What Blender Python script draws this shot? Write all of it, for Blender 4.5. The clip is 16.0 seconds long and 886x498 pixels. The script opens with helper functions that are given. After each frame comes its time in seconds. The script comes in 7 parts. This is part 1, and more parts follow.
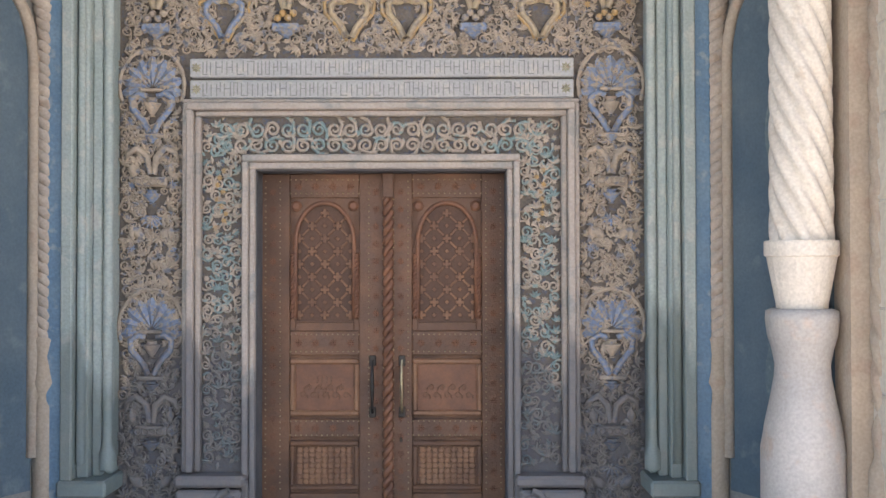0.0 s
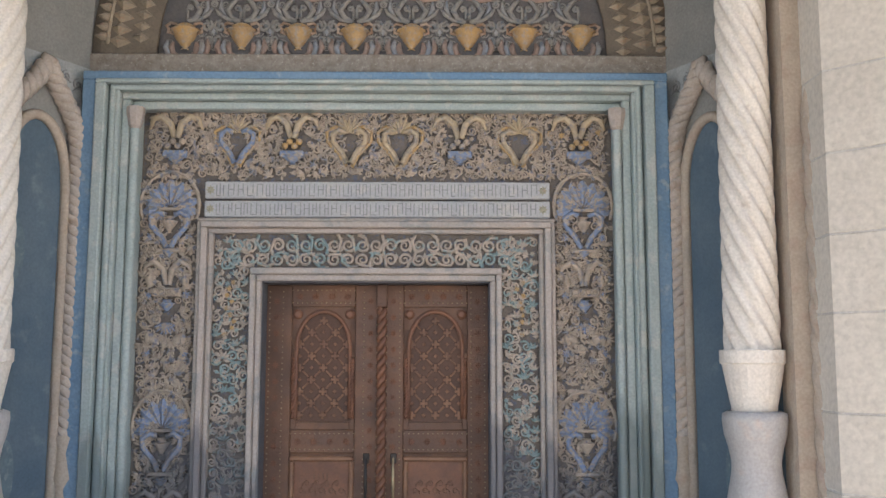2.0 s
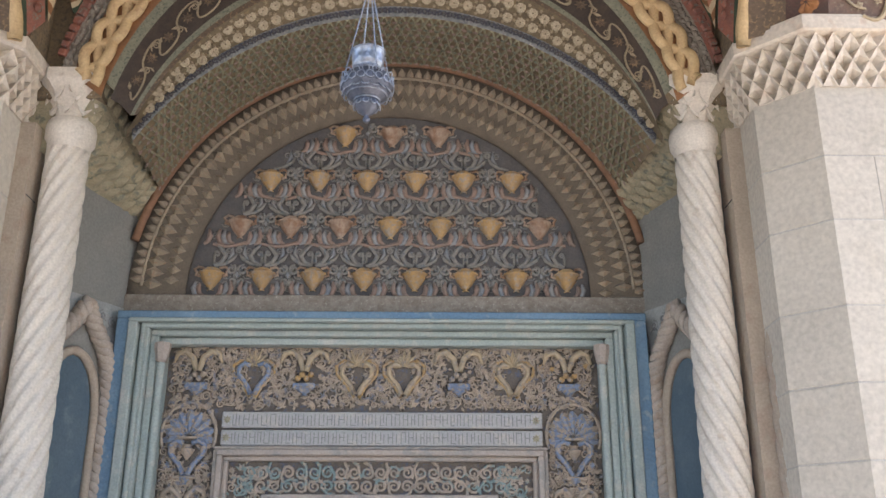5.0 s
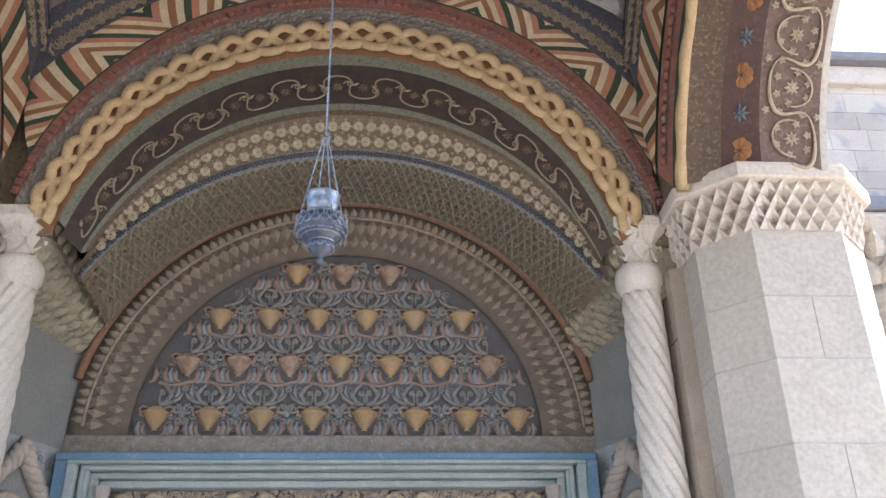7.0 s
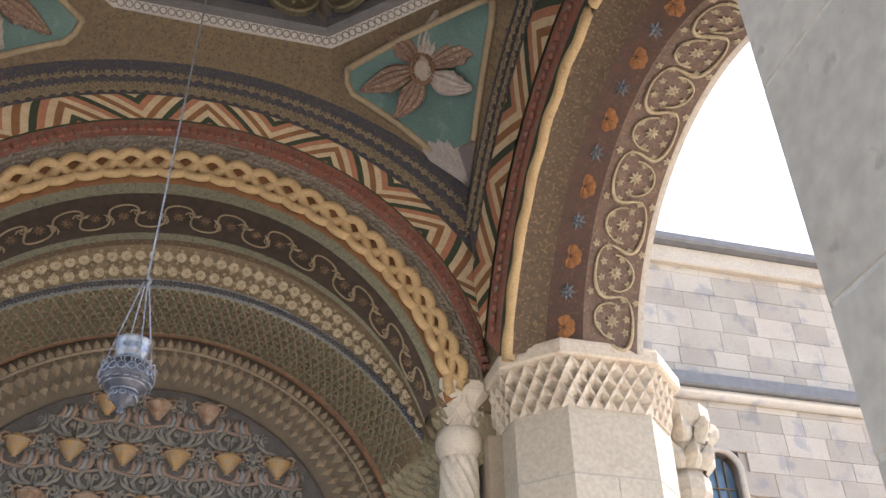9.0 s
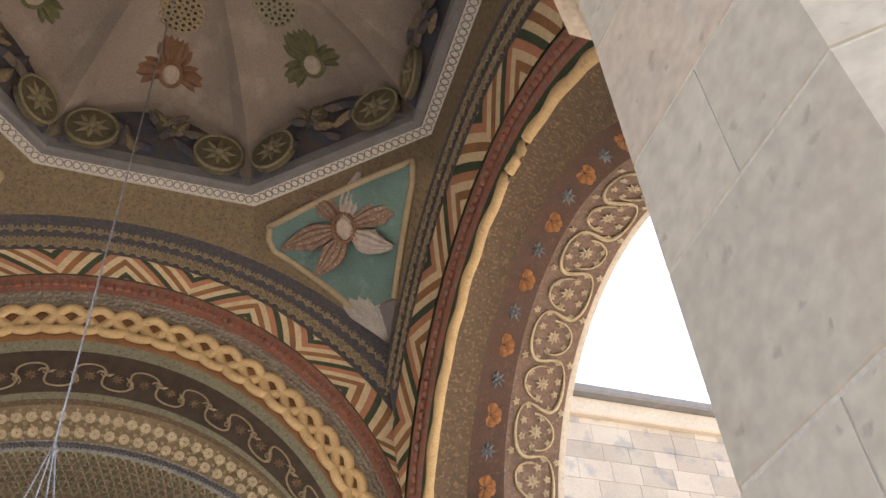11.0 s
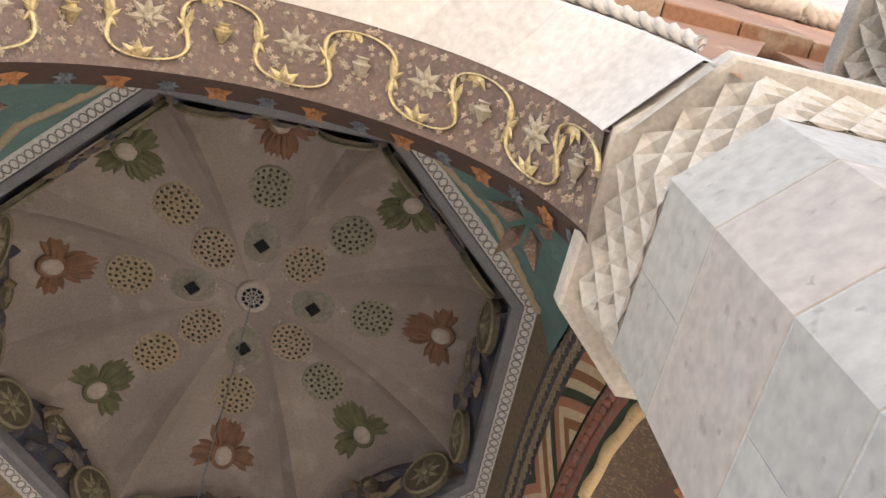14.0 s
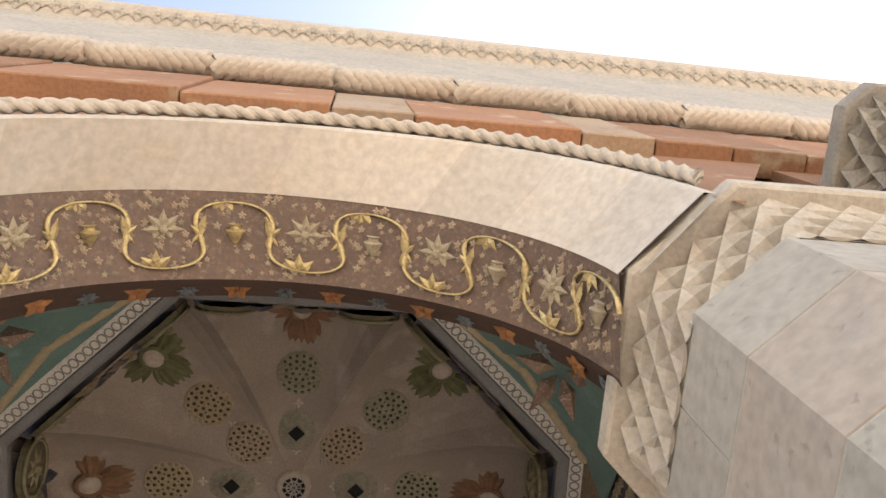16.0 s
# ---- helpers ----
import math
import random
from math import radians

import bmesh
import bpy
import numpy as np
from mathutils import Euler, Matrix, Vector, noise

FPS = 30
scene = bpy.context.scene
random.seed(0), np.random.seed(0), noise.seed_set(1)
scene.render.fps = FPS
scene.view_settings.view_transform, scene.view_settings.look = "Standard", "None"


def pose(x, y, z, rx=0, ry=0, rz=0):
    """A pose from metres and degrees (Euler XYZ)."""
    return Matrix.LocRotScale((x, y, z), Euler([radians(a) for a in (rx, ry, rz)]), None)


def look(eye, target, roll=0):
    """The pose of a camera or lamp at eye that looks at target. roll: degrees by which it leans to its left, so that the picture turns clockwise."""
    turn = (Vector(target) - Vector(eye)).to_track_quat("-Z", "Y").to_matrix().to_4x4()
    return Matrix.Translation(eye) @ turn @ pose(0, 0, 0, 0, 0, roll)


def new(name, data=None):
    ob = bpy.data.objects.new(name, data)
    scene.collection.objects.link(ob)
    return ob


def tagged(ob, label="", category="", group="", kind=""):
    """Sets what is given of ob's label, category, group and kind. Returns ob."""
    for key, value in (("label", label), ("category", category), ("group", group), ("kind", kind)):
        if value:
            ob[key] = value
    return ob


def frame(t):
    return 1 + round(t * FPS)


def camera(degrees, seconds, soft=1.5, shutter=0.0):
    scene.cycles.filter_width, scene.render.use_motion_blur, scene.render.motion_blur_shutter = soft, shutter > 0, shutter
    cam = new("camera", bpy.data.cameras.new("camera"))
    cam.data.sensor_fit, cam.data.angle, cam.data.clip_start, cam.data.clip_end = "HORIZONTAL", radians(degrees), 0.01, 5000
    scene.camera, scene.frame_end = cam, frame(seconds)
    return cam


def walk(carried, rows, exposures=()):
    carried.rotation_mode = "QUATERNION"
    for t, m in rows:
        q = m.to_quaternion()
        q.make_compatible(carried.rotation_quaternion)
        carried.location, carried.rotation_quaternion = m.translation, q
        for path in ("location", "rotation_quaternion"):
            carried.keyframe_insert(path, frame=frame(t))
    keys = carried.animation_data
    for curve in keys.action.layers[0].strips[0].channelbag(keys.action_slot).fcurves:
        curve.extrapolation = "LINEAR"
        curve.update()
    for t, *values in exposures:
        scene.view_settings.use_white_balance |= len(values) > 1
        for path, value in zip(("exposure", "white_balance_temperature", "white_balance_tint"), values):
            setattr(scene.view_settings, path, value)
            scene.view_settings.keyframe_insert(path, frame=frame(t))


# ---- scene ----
cam = camera(50.9, 16.0)
PATH = [
    (0, (0.42, -5.852, 1.946), (0.409, -3.852, 1.98), -0.1),
    (0.5, (0.421, -6.06, 1.945), (0.417, -4.061, 2.014), 0.1),
    (1, (0.414, -6.179, 1.953), (0.421, -4.183, 2.076), 0.1),
    (1.5, (0.428, -6.327, 1.971), (0.436, -4.335, 2.152), 0.3),
    (2, (0.411, -6.449, 2.001), (0.427, -4.463, 2.24), 0.1),
    (2.5, (0.408, -6.538, 2.041), (0.418, -4.561, 2.345), 0.2),
    (3, (0.378, -6.672, 2.073), (0.39, -4.71, 2.459), 0.3),
    (3.5, (0.345, -6.829, 2.078), (0.361, -4.89, 2.569), 0.5),
    (4, (0.361, -6.928, 2.056), (0.38, -5.01, 2.622), 0.3),
    (4.2, (0.366, -6.971, 2.042), (0.383, -5.058, 2.626), 0.1),
    (6.3, (0.329, -7.102, 2.018), (0.406, -5.296, 2.872), -0.7),
    (6.5, (0.331, -7.105, 2.016), (0.423, -5.31, 2.893), -1.1),
    (7, (0.339, -7.122, 2.03), (0.473, -5.362, 2.97), -1.2),
    (7.5, (0.353, -7.131, 2.041), (0.548, -5.421, 3.06), -1.6),
    (8, (0.375, -7.165, 2.075), (0.651, -5.504, 3.154), -1.5),
    (8.5, (0.407, -7.197, 2.105), (0.762, -5.594, 3.247), -1.8),
    (9, (0.444, -7.244, 2.15), (0.875, -5.683, 3.325), -0.9),
    (9.2, (0.43, -7.246, 2.15), (0.892, -5.714, 3.349), -0.9),
    (11.3, (0.418, -7.331, 2.196), (0.959, -6.078, 3.657), -5.9),
    (11.5, (0.408, -7.334, 2.206), (0.937, -6.124, 3.708), -5.9),
    (12, (0.389, -7.354, 2.176), (0.881, -6.252, 3.771), -6.2),
    (12.5, (0.378, -7.365, 2.175), (0.824, -6.362, 3.847), -7.1),
    (13, (0.376, -7.371, 2.18), (0.782, -6.445, 3.906), -8.0),
    (13.5, (0.373, -7.385, 2.187), (0.733, -6.565, 3.976), -9.3),
    (14, (0.374, -7.409, 2.187), (0.682, -6.67, 4.02), -9.9),
    (14.5, (0.361, -7.427, 2.176), (0.638, -6.761, 4.041), -11.8),
    (15, (0.364, -7.432, 2.181), (0.599, -6.847, 4.079), -12.8),
    (15.5, (0.363, -7.44, 2.179), (0.592, -6.939, 4.102), -17.7),
    (16, (0.368, -7.445, 2.183), (0.583, -7.017, 4.124), -22.1),
]
walk(cam, [(t, look(eye, target, roll)) for t, eye, target, roll in PATH], exposures=((0, 2.45, 7300, 16), (2, 2.15, 7100, 15), (3.5, 1.98, 7000, 15), (6.5, 2.0, 6350, 13), (7.5, 1.98, 6150, 14), (8.3, 1.93, 6600, 13), (9.2, 1.8, 7300, 14), (11.5, 2.08, 8100, 15), (12.5, 2.1, 7550, 14), (13.5, 2.1, 7200, 13), (14, 2.13, 7100, 13), (15, 2.06, 7500, 14), (16, 1.66, 8200, 14)))

# ---------------------------------------------------------------- light
world = bpy.data.worlds.new("sky")
scene.world = world
world.use_nodes = True
wn = world.node_tree
sky = wn.nodes.new("ShaderNodeTexSky")
sky.sky_type = "NISHITA"
sky.sun_disc = False
sky.sun_elevation = radians(55)
sky.sun_rotation = radians(73)
wn.links.new(sky.outputs[0], wn.nodes["Background"].inputs[0])
wn.nodes["Background"].inputs[1].default_value = 0.15
sun = new("sun", bpy.data.lights.new("sun", "SUN"))
sun.data.energy, sun.data.angle, sun.data.color = 4.0, radians(0.5), (1.0, 0.94, 0.85)
sun.matrix_world = look((20, 6, 30), (0, 0, 0))

# ---------------------------------------------------------------- materials
def mat(name, a, b=None, rough=0.85, scale=6.0, bump=0.3, metal=0.0, fine=60.0, c=None, cover=0.5, island=0.0, stain=None, stain_z=None, pits=0.0):
    """Two-scale mottled surface: a and b mixed by broad noise, c as patches, fine grain as relief."""
    m = bpy.data.materials.new(name)
    m.use_nodes = True
    nt = m.node_tree
    n, l = nt.nodes, nt.links
    p = n["Principled BSDF"]
    p.inputs["Roughness"].default_value, p.inputs["Metallic"].default_value = rough, metal
    geo = n.new("ShaderNodeNewGeometry")
    big = n.new("ShaderNodeTexNoise")
    big.inputs["Scale"].default_value, big.inputs["Detail"].default_value = scale, 5
    l.new(geo.outputs["Position"], big.inputs["Vector"])
    small = n.new("ShaderNodeTexNoise")
    small.inputs["Scale"].default_value, small.inputs["Detail"].default_value = fine, 6
    l.new(geo.outputs["Position"], small.inputs["Vector"])
    b = b or tuple(v * 0.72 for v in a)
    ramp = n.new("ShaderNodeValToRGB")
    ramp.color_ramp.elements[0].position, ramp.color_ramp.elements[1].position = 0.36, 0.64
    ramp.color_ramp.elements[0].color, ramp.color_ramp.elements[1].color = (*a, 1), (*b, 1)
    l.new(big.outputs[0], ramp.inputs[0])
    col = ramp.outputs[0]
    def blend(fac, colour, kind="MIX"):
        nonlocal col
        x = n.new("ShaderNodeMix")
        x.data_type, x.blend_type = "RGBA", kind
        l.new(col, x.inputs[6])
        if isinstance(colour, tuple):
            x.inputs[7].default_value = (*colour, 1)
        else:
            l.new(colour, x.inputs[7])
        if isinstance(fac, float):
            x.inputs[0].default_value = fac
        else:
            l.new(fac, x.inputs[0])
        col = x.outputs[2]
    if c:
        third = n.new("ShaderNodeTexNoise")
        third.inputs["Scale"].default_value, third.inputs["Detail"].default_value = scale * 2.3, 4
        l.new(geo.outputs["Position"], third.inputs["Vector"])
        r2 = n.new("ShaderNodeValToRGB")
        r2.color_ramp.elements[0].position, r2.color_ramp.elements[1].position = 1 - cover - 0.05, 1 - cover + 0.06
        l.new(third.outputs[0], r2.inputs[0])
        blend(r2.outputs[0], c)
    grain = n.new("ShaderNodeMapRange")
    grain.inputs[1].default_value, grain.inputs[2].default_value = 0.3, 0.7
    grain.inputs[3].default_value, grain.inputs[4].default_value = 0.86, 1.1
    l.new(small.outputs[0], grain.inputs[0])
    gcol = n.new("ShaderNodeCombineColor")
    for k in range(3):
        l.new(grain.outputs[0], gcol.inputs[k])
    blend(1.0, gcol.outputs[0], "MULTIPLY")
    if island:
        info = n.new("ShaderNodeObjectInfo")
        mr = n.new("ShaderNodeMapRange")
        mr.inputs[3].default_value, mr.inputs[4].default_value = 1 - island, 1 + island
        l.new(info.outputs["Random"], mr.inputs[0])
        gc = n.new("ShaderNodeCombineColor")
        for k in range(3):
            l.new(mr.outputs[0], gc.inputs[k])
        blend(1.0, gc.outputs[0], "MULTIPLY")
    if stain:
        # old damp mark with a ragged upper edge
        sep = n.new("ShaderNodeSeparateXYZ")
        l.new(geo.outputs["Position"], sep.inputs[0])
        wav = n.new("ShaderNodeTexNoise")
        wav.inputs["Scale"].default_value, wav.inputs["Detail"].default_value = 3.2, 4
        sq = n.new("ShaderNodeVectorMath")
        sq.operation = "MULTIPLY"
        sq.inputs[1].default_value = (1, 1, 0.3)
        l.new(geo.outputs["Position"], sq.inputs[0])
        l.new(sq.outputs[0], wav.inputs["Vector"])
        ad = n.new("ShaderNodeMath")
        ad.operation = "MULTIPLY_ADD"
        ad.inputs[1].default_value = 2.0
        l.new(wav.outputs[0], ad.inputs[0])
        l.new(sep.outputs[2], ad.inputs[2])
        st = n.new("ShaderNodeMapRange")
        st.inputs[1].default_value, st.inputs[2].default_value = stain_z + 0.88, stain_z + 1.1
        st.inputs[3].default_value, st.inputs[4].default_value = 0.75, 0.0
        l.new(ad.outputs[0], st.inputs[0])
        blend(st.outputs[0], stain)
    height = small.outputs[0]
    if pits:
        # small pores and chips in the stone
        vo = n.new("ShaderNodeTexVoronoi")
        vo.inputs["Scale"].default_value = 9.0
        dist = n.new("ShaderNodeTexNoise")
        dist.inputs["Scale"].default_value, dist.inputs["Detail"].default_value = 14.0, 4
        l.new(geo.outputs["Position"], dist.inputs["Vector"])
        ofs = n.new("ShaderNodeVectorMath")
        ofs.operation = "MULTIPLY_ADD"
        ofs.inputs[1].default_value = (0.14, 0.14, 0.14)
        l.new(dist.outputs[1], ofs.inputs[0])
        l.new(geo.outputs["Position"], ofs.inputs[2])
        l.new(ofs.outputs[0], vo.inputs["Vector"])
        pr_ = n.new("ShaderNodeMapRange")
        pr_.inputs[1].default_value, pr_.inputs[2].default_value = 0.06, 0.2
        pr_.inputs[3].default_value, pr_.inputs[4].default_value = pits, 0.0
        l.new(vo.outputs["Distance"], pr_.inputs[0])
        sub = n.new("ShaderNodeMath")
        sub.operation = "SUBTRACT"
        l.new(small.outputs[0], sub.inputs[0])
        l.new(pr_.outputs[0], sub.inputs[1])
        height = sub.outputs[0]
        sc_ = n.new("ShaderNodeMath")
        sc_.operation = "MULTIPLY"
        sc_.inputs[1].default_value = 0.4
        l.new(pr_.outputs[0], sc_.inputs[0])
        blend(sc_.outputs[0], tuple(v * 0.6 for v in a))
    l.new(col, p.inputs["Base Color"])
    bp = n.new("ShaderNodeBump")
    bp.inputs["Strength"].default_value, bp.inputs["Distance"].default_value = bump, 0.012
    l.new(height, bp.inputs["Height"])
    l.new(bp.outputs[0], p.inputs["Normal"])
    return m

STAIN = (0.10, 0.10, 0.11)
M_WOOD = mat("door_wood", (0.165, 0.078, 0.043), (0.085, 0.042, 0.026), 0.6, 3.5, 0.4, fine=90, c=(0.12, 0.062, 0.04), cover=0.42)
M_WOOD2 = mat("door_wood_worn", (0.245, 0.122, 0.066), (0.165, 0.08, 0.046), 0.55, 7, 0.3, fine=90)
# door wood darkened to carry the shade behind the lattice
M_WOODSHADE = mat("door_wood_shade", (0.1, 0.048, 0.029), (0.078, 0.038, 0.024), 0.7, 6, 0.3)
M_WOOD3 = mat("door_inlay", (0.20, 0.085, 0.045), (0.14, 0.06, 0.035), 0.6, 9, 0.2)
M_IRON = mat("old_iron", (0.05, 0.045, 0.042), None, 0.5, 12, 0.3, 0.7)
M_BRASS = mat("dull_brass", (0.42, 0.33, 0.2), (0.3, 0.24, 0.16), 0.4, 20, 0.2, 0.8)
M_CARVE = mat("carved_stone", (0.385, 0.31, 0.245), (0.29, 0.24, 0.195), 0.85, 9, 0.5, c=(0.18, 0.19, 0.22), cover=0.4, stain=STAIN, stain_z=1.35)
# carved stone with blue paint, darkened to hold the shade between the reliefs
M_CARVE_SHADE = mat("carved_ground_shade", (0.15, 0.125, 0.105), (0.115, 0.1, 0.09), 0.9, 14, 0.6, c=(0.1, 0.11, 0.145), cover=0.4, stain=STAIN, stain_z=1.35)
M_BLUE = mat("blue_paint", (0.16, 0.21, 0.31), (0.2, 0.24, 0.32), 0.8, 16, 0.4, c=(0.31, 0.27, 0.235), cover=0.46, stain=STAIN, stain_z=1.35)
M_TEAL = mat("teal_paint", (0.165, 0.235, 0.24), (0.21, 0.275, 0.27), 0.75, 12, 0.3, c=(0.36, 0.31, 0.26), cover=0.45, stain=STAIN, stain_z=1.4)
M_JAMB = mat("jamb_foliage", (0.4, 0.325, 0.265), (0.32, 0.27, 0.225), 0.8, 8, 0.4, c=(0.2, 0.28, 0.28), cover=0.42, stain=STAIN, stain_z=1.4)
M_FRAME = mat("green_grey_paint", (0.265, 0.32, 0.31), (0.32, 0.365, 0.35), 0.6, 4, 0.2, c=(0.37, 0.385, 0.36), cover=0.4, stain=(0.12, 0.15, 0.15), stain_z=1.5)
M_BORDER = mat("blue_border_paint", (0.10, 0.19, 0.29), (0.14, 0.23, 0.32), 0.6, 5, 0.2, c=(0.24, 0.3, 0.34), cover=0.36)
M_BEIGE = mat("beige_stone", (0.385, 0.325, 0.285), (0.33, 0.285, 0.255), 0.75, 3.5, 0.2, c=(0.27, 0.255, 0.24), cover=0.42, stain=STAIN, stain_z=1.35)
M_SLATE = mat("inscription_slab", (0.33, 0.335, 0.34), (0.375, 0.37, 0.365), 0.75, 6, 0.35, c=(0.42, 0.395, 0.365), cover=0.4)
M_LETTER = mat("engraved_letters", (0.19, 0.195, 0.205), (0.24, 0.24, 0.235), 0.9, 12)
# dark for the wall joints, and as painted shade on the door reveal
M_DARK = mat("reveal_shade_and_joint", (0.10, 0.10, 0.11), None, 0.9, 8)
M_GOLD = mat("gilded_stone", (0.41, 0.26, 0.11), (0.33, 0.225, 0.125), 0.5, 14, 0.3, c=(0.3, 0.25, 0.2), cover=0.44)
M_CUP2 = mat("worn_cup", (0.36, 0.28, 0.22), (0.24, 0.14, 0.09), 0.7, 14, 0.3)
M_LUN = mat("lunette_ground", (0.082, 0.08, 0.085), (0.105, 0.097, 0.095), 0.85, 9, 0.4)
M_LUNSCR = mat("lunette_scrolls", (0.195, 0.19, 0.178), (0.235, 0.22, 0.198), 0.8, 12, 0.3, c=(0.14, 0.148, 0.16), cover=0.42)
M_LUNLEAF = mat("grey_blue_leaves", (0.2, 0.22, 0.25), (0.26, 0.255, 0.25), 0.8, 12, 0.3)
M_PINK = mat("pink_leaves", (0.27, 0.185, 0.15), (0.23, 0.175, 0.15), 0.8, 14, 0.3)
M_FRIEZE = mat("gilded_carving", (0.43, 0.335, 0.22), (0.35, 0.28, 0.2), 0.7, 10, 0.4, c=(0.26, 0.22, 0.19), cover=0.4)
M_LEAFSTONE = mat("archivolt_leaf", (0.31, 0.255, 0.19), (0.235, 0.195, 0.15), 0.85, 12, 0.4, c=(0.3, 0.21, 0.145), cover=0.38)
# leaf stone at half brightness: shade between the leaves put into the colour
M_ARCHSHADE = mat("archivolt_ground_shade", (0.145, 0.118, 0.09), (0.115, 0.095, 0.075), 0.9, 10, 0.4)
M_WHITE = mat("white_column_stone", (0.645, 0.59, 0.52), (0.58, 0.53, 0.47), 0.7, 4, 0.25, c=(0.5, 0.43, 0.36), cover=0.33)
M_TUFF = mat("pale_tuff", (0.47, 0.425, 0.365), (0.425, 0.385, 0.335), 0.9, 2.2, 0.35, fine=30, c=(0.395, 0.37, 0.33), cover=0.4, island=0.05, pits=1.1)
M_PIERG = mat("grey_pier_tuff", (0.40, 0.37, 0.325), (0.37, 0.345, 0.31), 0.9, 1.1, 0.22, fine=18, c=(0.385, 0.345, 0.30), cover=0.38, island=0.04, pits=1.5)
M_PIERP = mat("rosy_pier_tuff", (0.43, 0.365, 0.315), (0.39, 0.34, 0.30), 0.9, 1.1, 0.25, fine=18, c=(0.38, 0.35, 0.315), cover=0.36, island=0.04, pits=1.5)
M_PIERB = mat("cream_pier_stone", (0.53, 0.485, 0.42), (0.485, 0.445, 0.385), 0.9, 1.6, 0.2, fine=30, c=(0.5, 0.455, 0.39), cover=0.4, island=0.05, pits=0.5)
M_CAPB = mat("cream_carved_stone", (0.62, 0.555, 0.475), (0.57, 0.505, 0.43), 0.9, 4, 0.25, fine=34, c=(0.56, 0.46, 0.375), cover=0.36)
M_MORTAR = mat("pale_mortar", (0.46, 0.44, 0.405), (0.41, 0.39, 0.36), 0.95, 8, 0.3)
M_CAPF = mat("carved_capital_stone", (0.5, 0.445, 0.375), (0.45, 0.40, 0.345), 0.9, 4, 0.3, fine=40, c=(0.52, 0.475, 0.41), cover=0.4, island=0.03, pits=0.4)
M_TUFFP = mat("pink_tuff", (0.53, 0.465, 0.395), (0.48, 0.42, 0.36), 0.9, 3, 0.4, fine=34, island=0.06, pits=0.6)
M_VOUS = mat("cream_voussoir", (0.59, 0.54, 0.485), (0.55, 0.495, 0.44), 0.9, 1.6, 0.12, fine=24, c=(0.57, 0.49, 0.41), cover=0.36, island=0.09, pits=0.3)
M_BASE = mat("mottled_marble", (0.44, 0.415, 0.395), (0.37, 0.35, 0.335), 0.55, 3, 0.2, c=(0.44, 0.36, 0.31), cover=0.36)
M_VOLIVE = mat("olive_lace", (0.235, 0.18, 0.11), (0.185, 0.142, 0.092), 0.85, 20, 0.4, c=(0.2, 0.14, 0.095), cover=0.42)
M_SCROLL = mat("ochre_scroll", (0.31, 0.25, 0.165), (0.24, 0.195, 0.135), 0.8, 20)
M_UMBER = mat("umber_band", (0.125, 0.088, 0.06), (0.095, 0.07, 0.05), 0.85, 18, 0.4, c=(0.2, 0.135, 0.078), cover=0.42)
M_WEATHER = mat("weathered_capital", (0.38, 0.345, 0.29), (0.27, 0.25, 0.225), 0.9, 6, 0.6)
M_RED = mat("brown_tuff", (0.36, 0.185, 0.105), (0.3, 0.155, 0.09), 0.9, 2, 0.5, fine=45, c=(0.42, 0.3, 0.2), cover=0.36, island=0.22)
M_REDL = mat("beige_facade_tuff", (0.46, 0.345, 0.25), (0.4, 0.285, 0.195), 0.9, 2, 0.5, fine=45, c=(0.36, 0.23, 0.14), cover=0.34, island=0.12)
M_PLASTER = mat("rosy_plaster", (0.4, 0.33, 0.265), (0.35, 0.29, 0.235), 0.85, 3, 0.2, c=(0.36, 0.28, 0.225), cover=0.4)
M_GREYWALL = mat("grey_plaster", (0.23, 0.225, 0.21), (0.2, 0.2, 0.19), 0.85, 4, 0.2)
M_SPAND = mat("pale_spandrel_plaster", (0.33, 0.345, 0.335), (0.27, 0.285, 0.285), 0.85, 5, 0.2, c=(0.22, 0.255, 0.265), cover=0.4)
M_MURAL = mat("dark_mural", (0.06, 0.10, 0.135), (0.085, 0.125, 0.155), 0.65, 2.5, 0.15, c=(0.12, 0.16, 0.185), cover=0.36)
M_OLIVED = mat("olive_dark", (0.17, 0.13, 0.08), (0.13, 0.10, 0.065), 0.8, 14, 0.3, c=(0.21, 0.155, 0.085), cover=0.36)
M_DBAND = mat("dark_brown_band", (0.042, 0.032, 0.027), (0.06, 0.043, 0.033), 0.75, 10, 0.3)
M_CREAM = mat("cream_braid", (0.55, 0.4, 0.22), (0.48, 0.34, 0.185), 0.7, 9, 0.3, c=(0.38, 0.25, 0.135), cover=0.34)
M_ORANGE = mat("orange_ground", (0.26, 0.12, 0.05), (0.2, 0.1, 0.05), 0.8, 9, 0.3)
M_REDB = mat("red_blocks", (0.29, 0.11, 0.075), (0.22, 0.1, 0.08), 0.8, 12, 0.4, c=(0.2, 0.18, 0.15), cover=0.4)
M_GREYB = mat("grey_mottled", (0.26, 0.235, 0.2), (0.2, 0.165, 0.135), 0.85, 18, 0.5, c=(0.36, 0.335, 0.3), cover=0.36)
M_BLUEB = mat("blue_ornament", (0.06, 0.068, 0.098), (0.085, 0.08, 0.088), 0.8, 22, 0.4, c=(0.15, 0.125, 0.09), cover=0.4)
M_GREEN = mat("dark_green", (0.04, 0.06, 0.035), None, 0.8, 12)
M_CHEVR = mat("terracotta", (0.4, 0.17, 0.1), (0.34, 0.16, 0.1), 0.8, 12)
M_CHEVC = mat("cream_stripe", (0.56, 0.45, 0.3), (0.48, 0.38, 0.25), 0.8, 12)
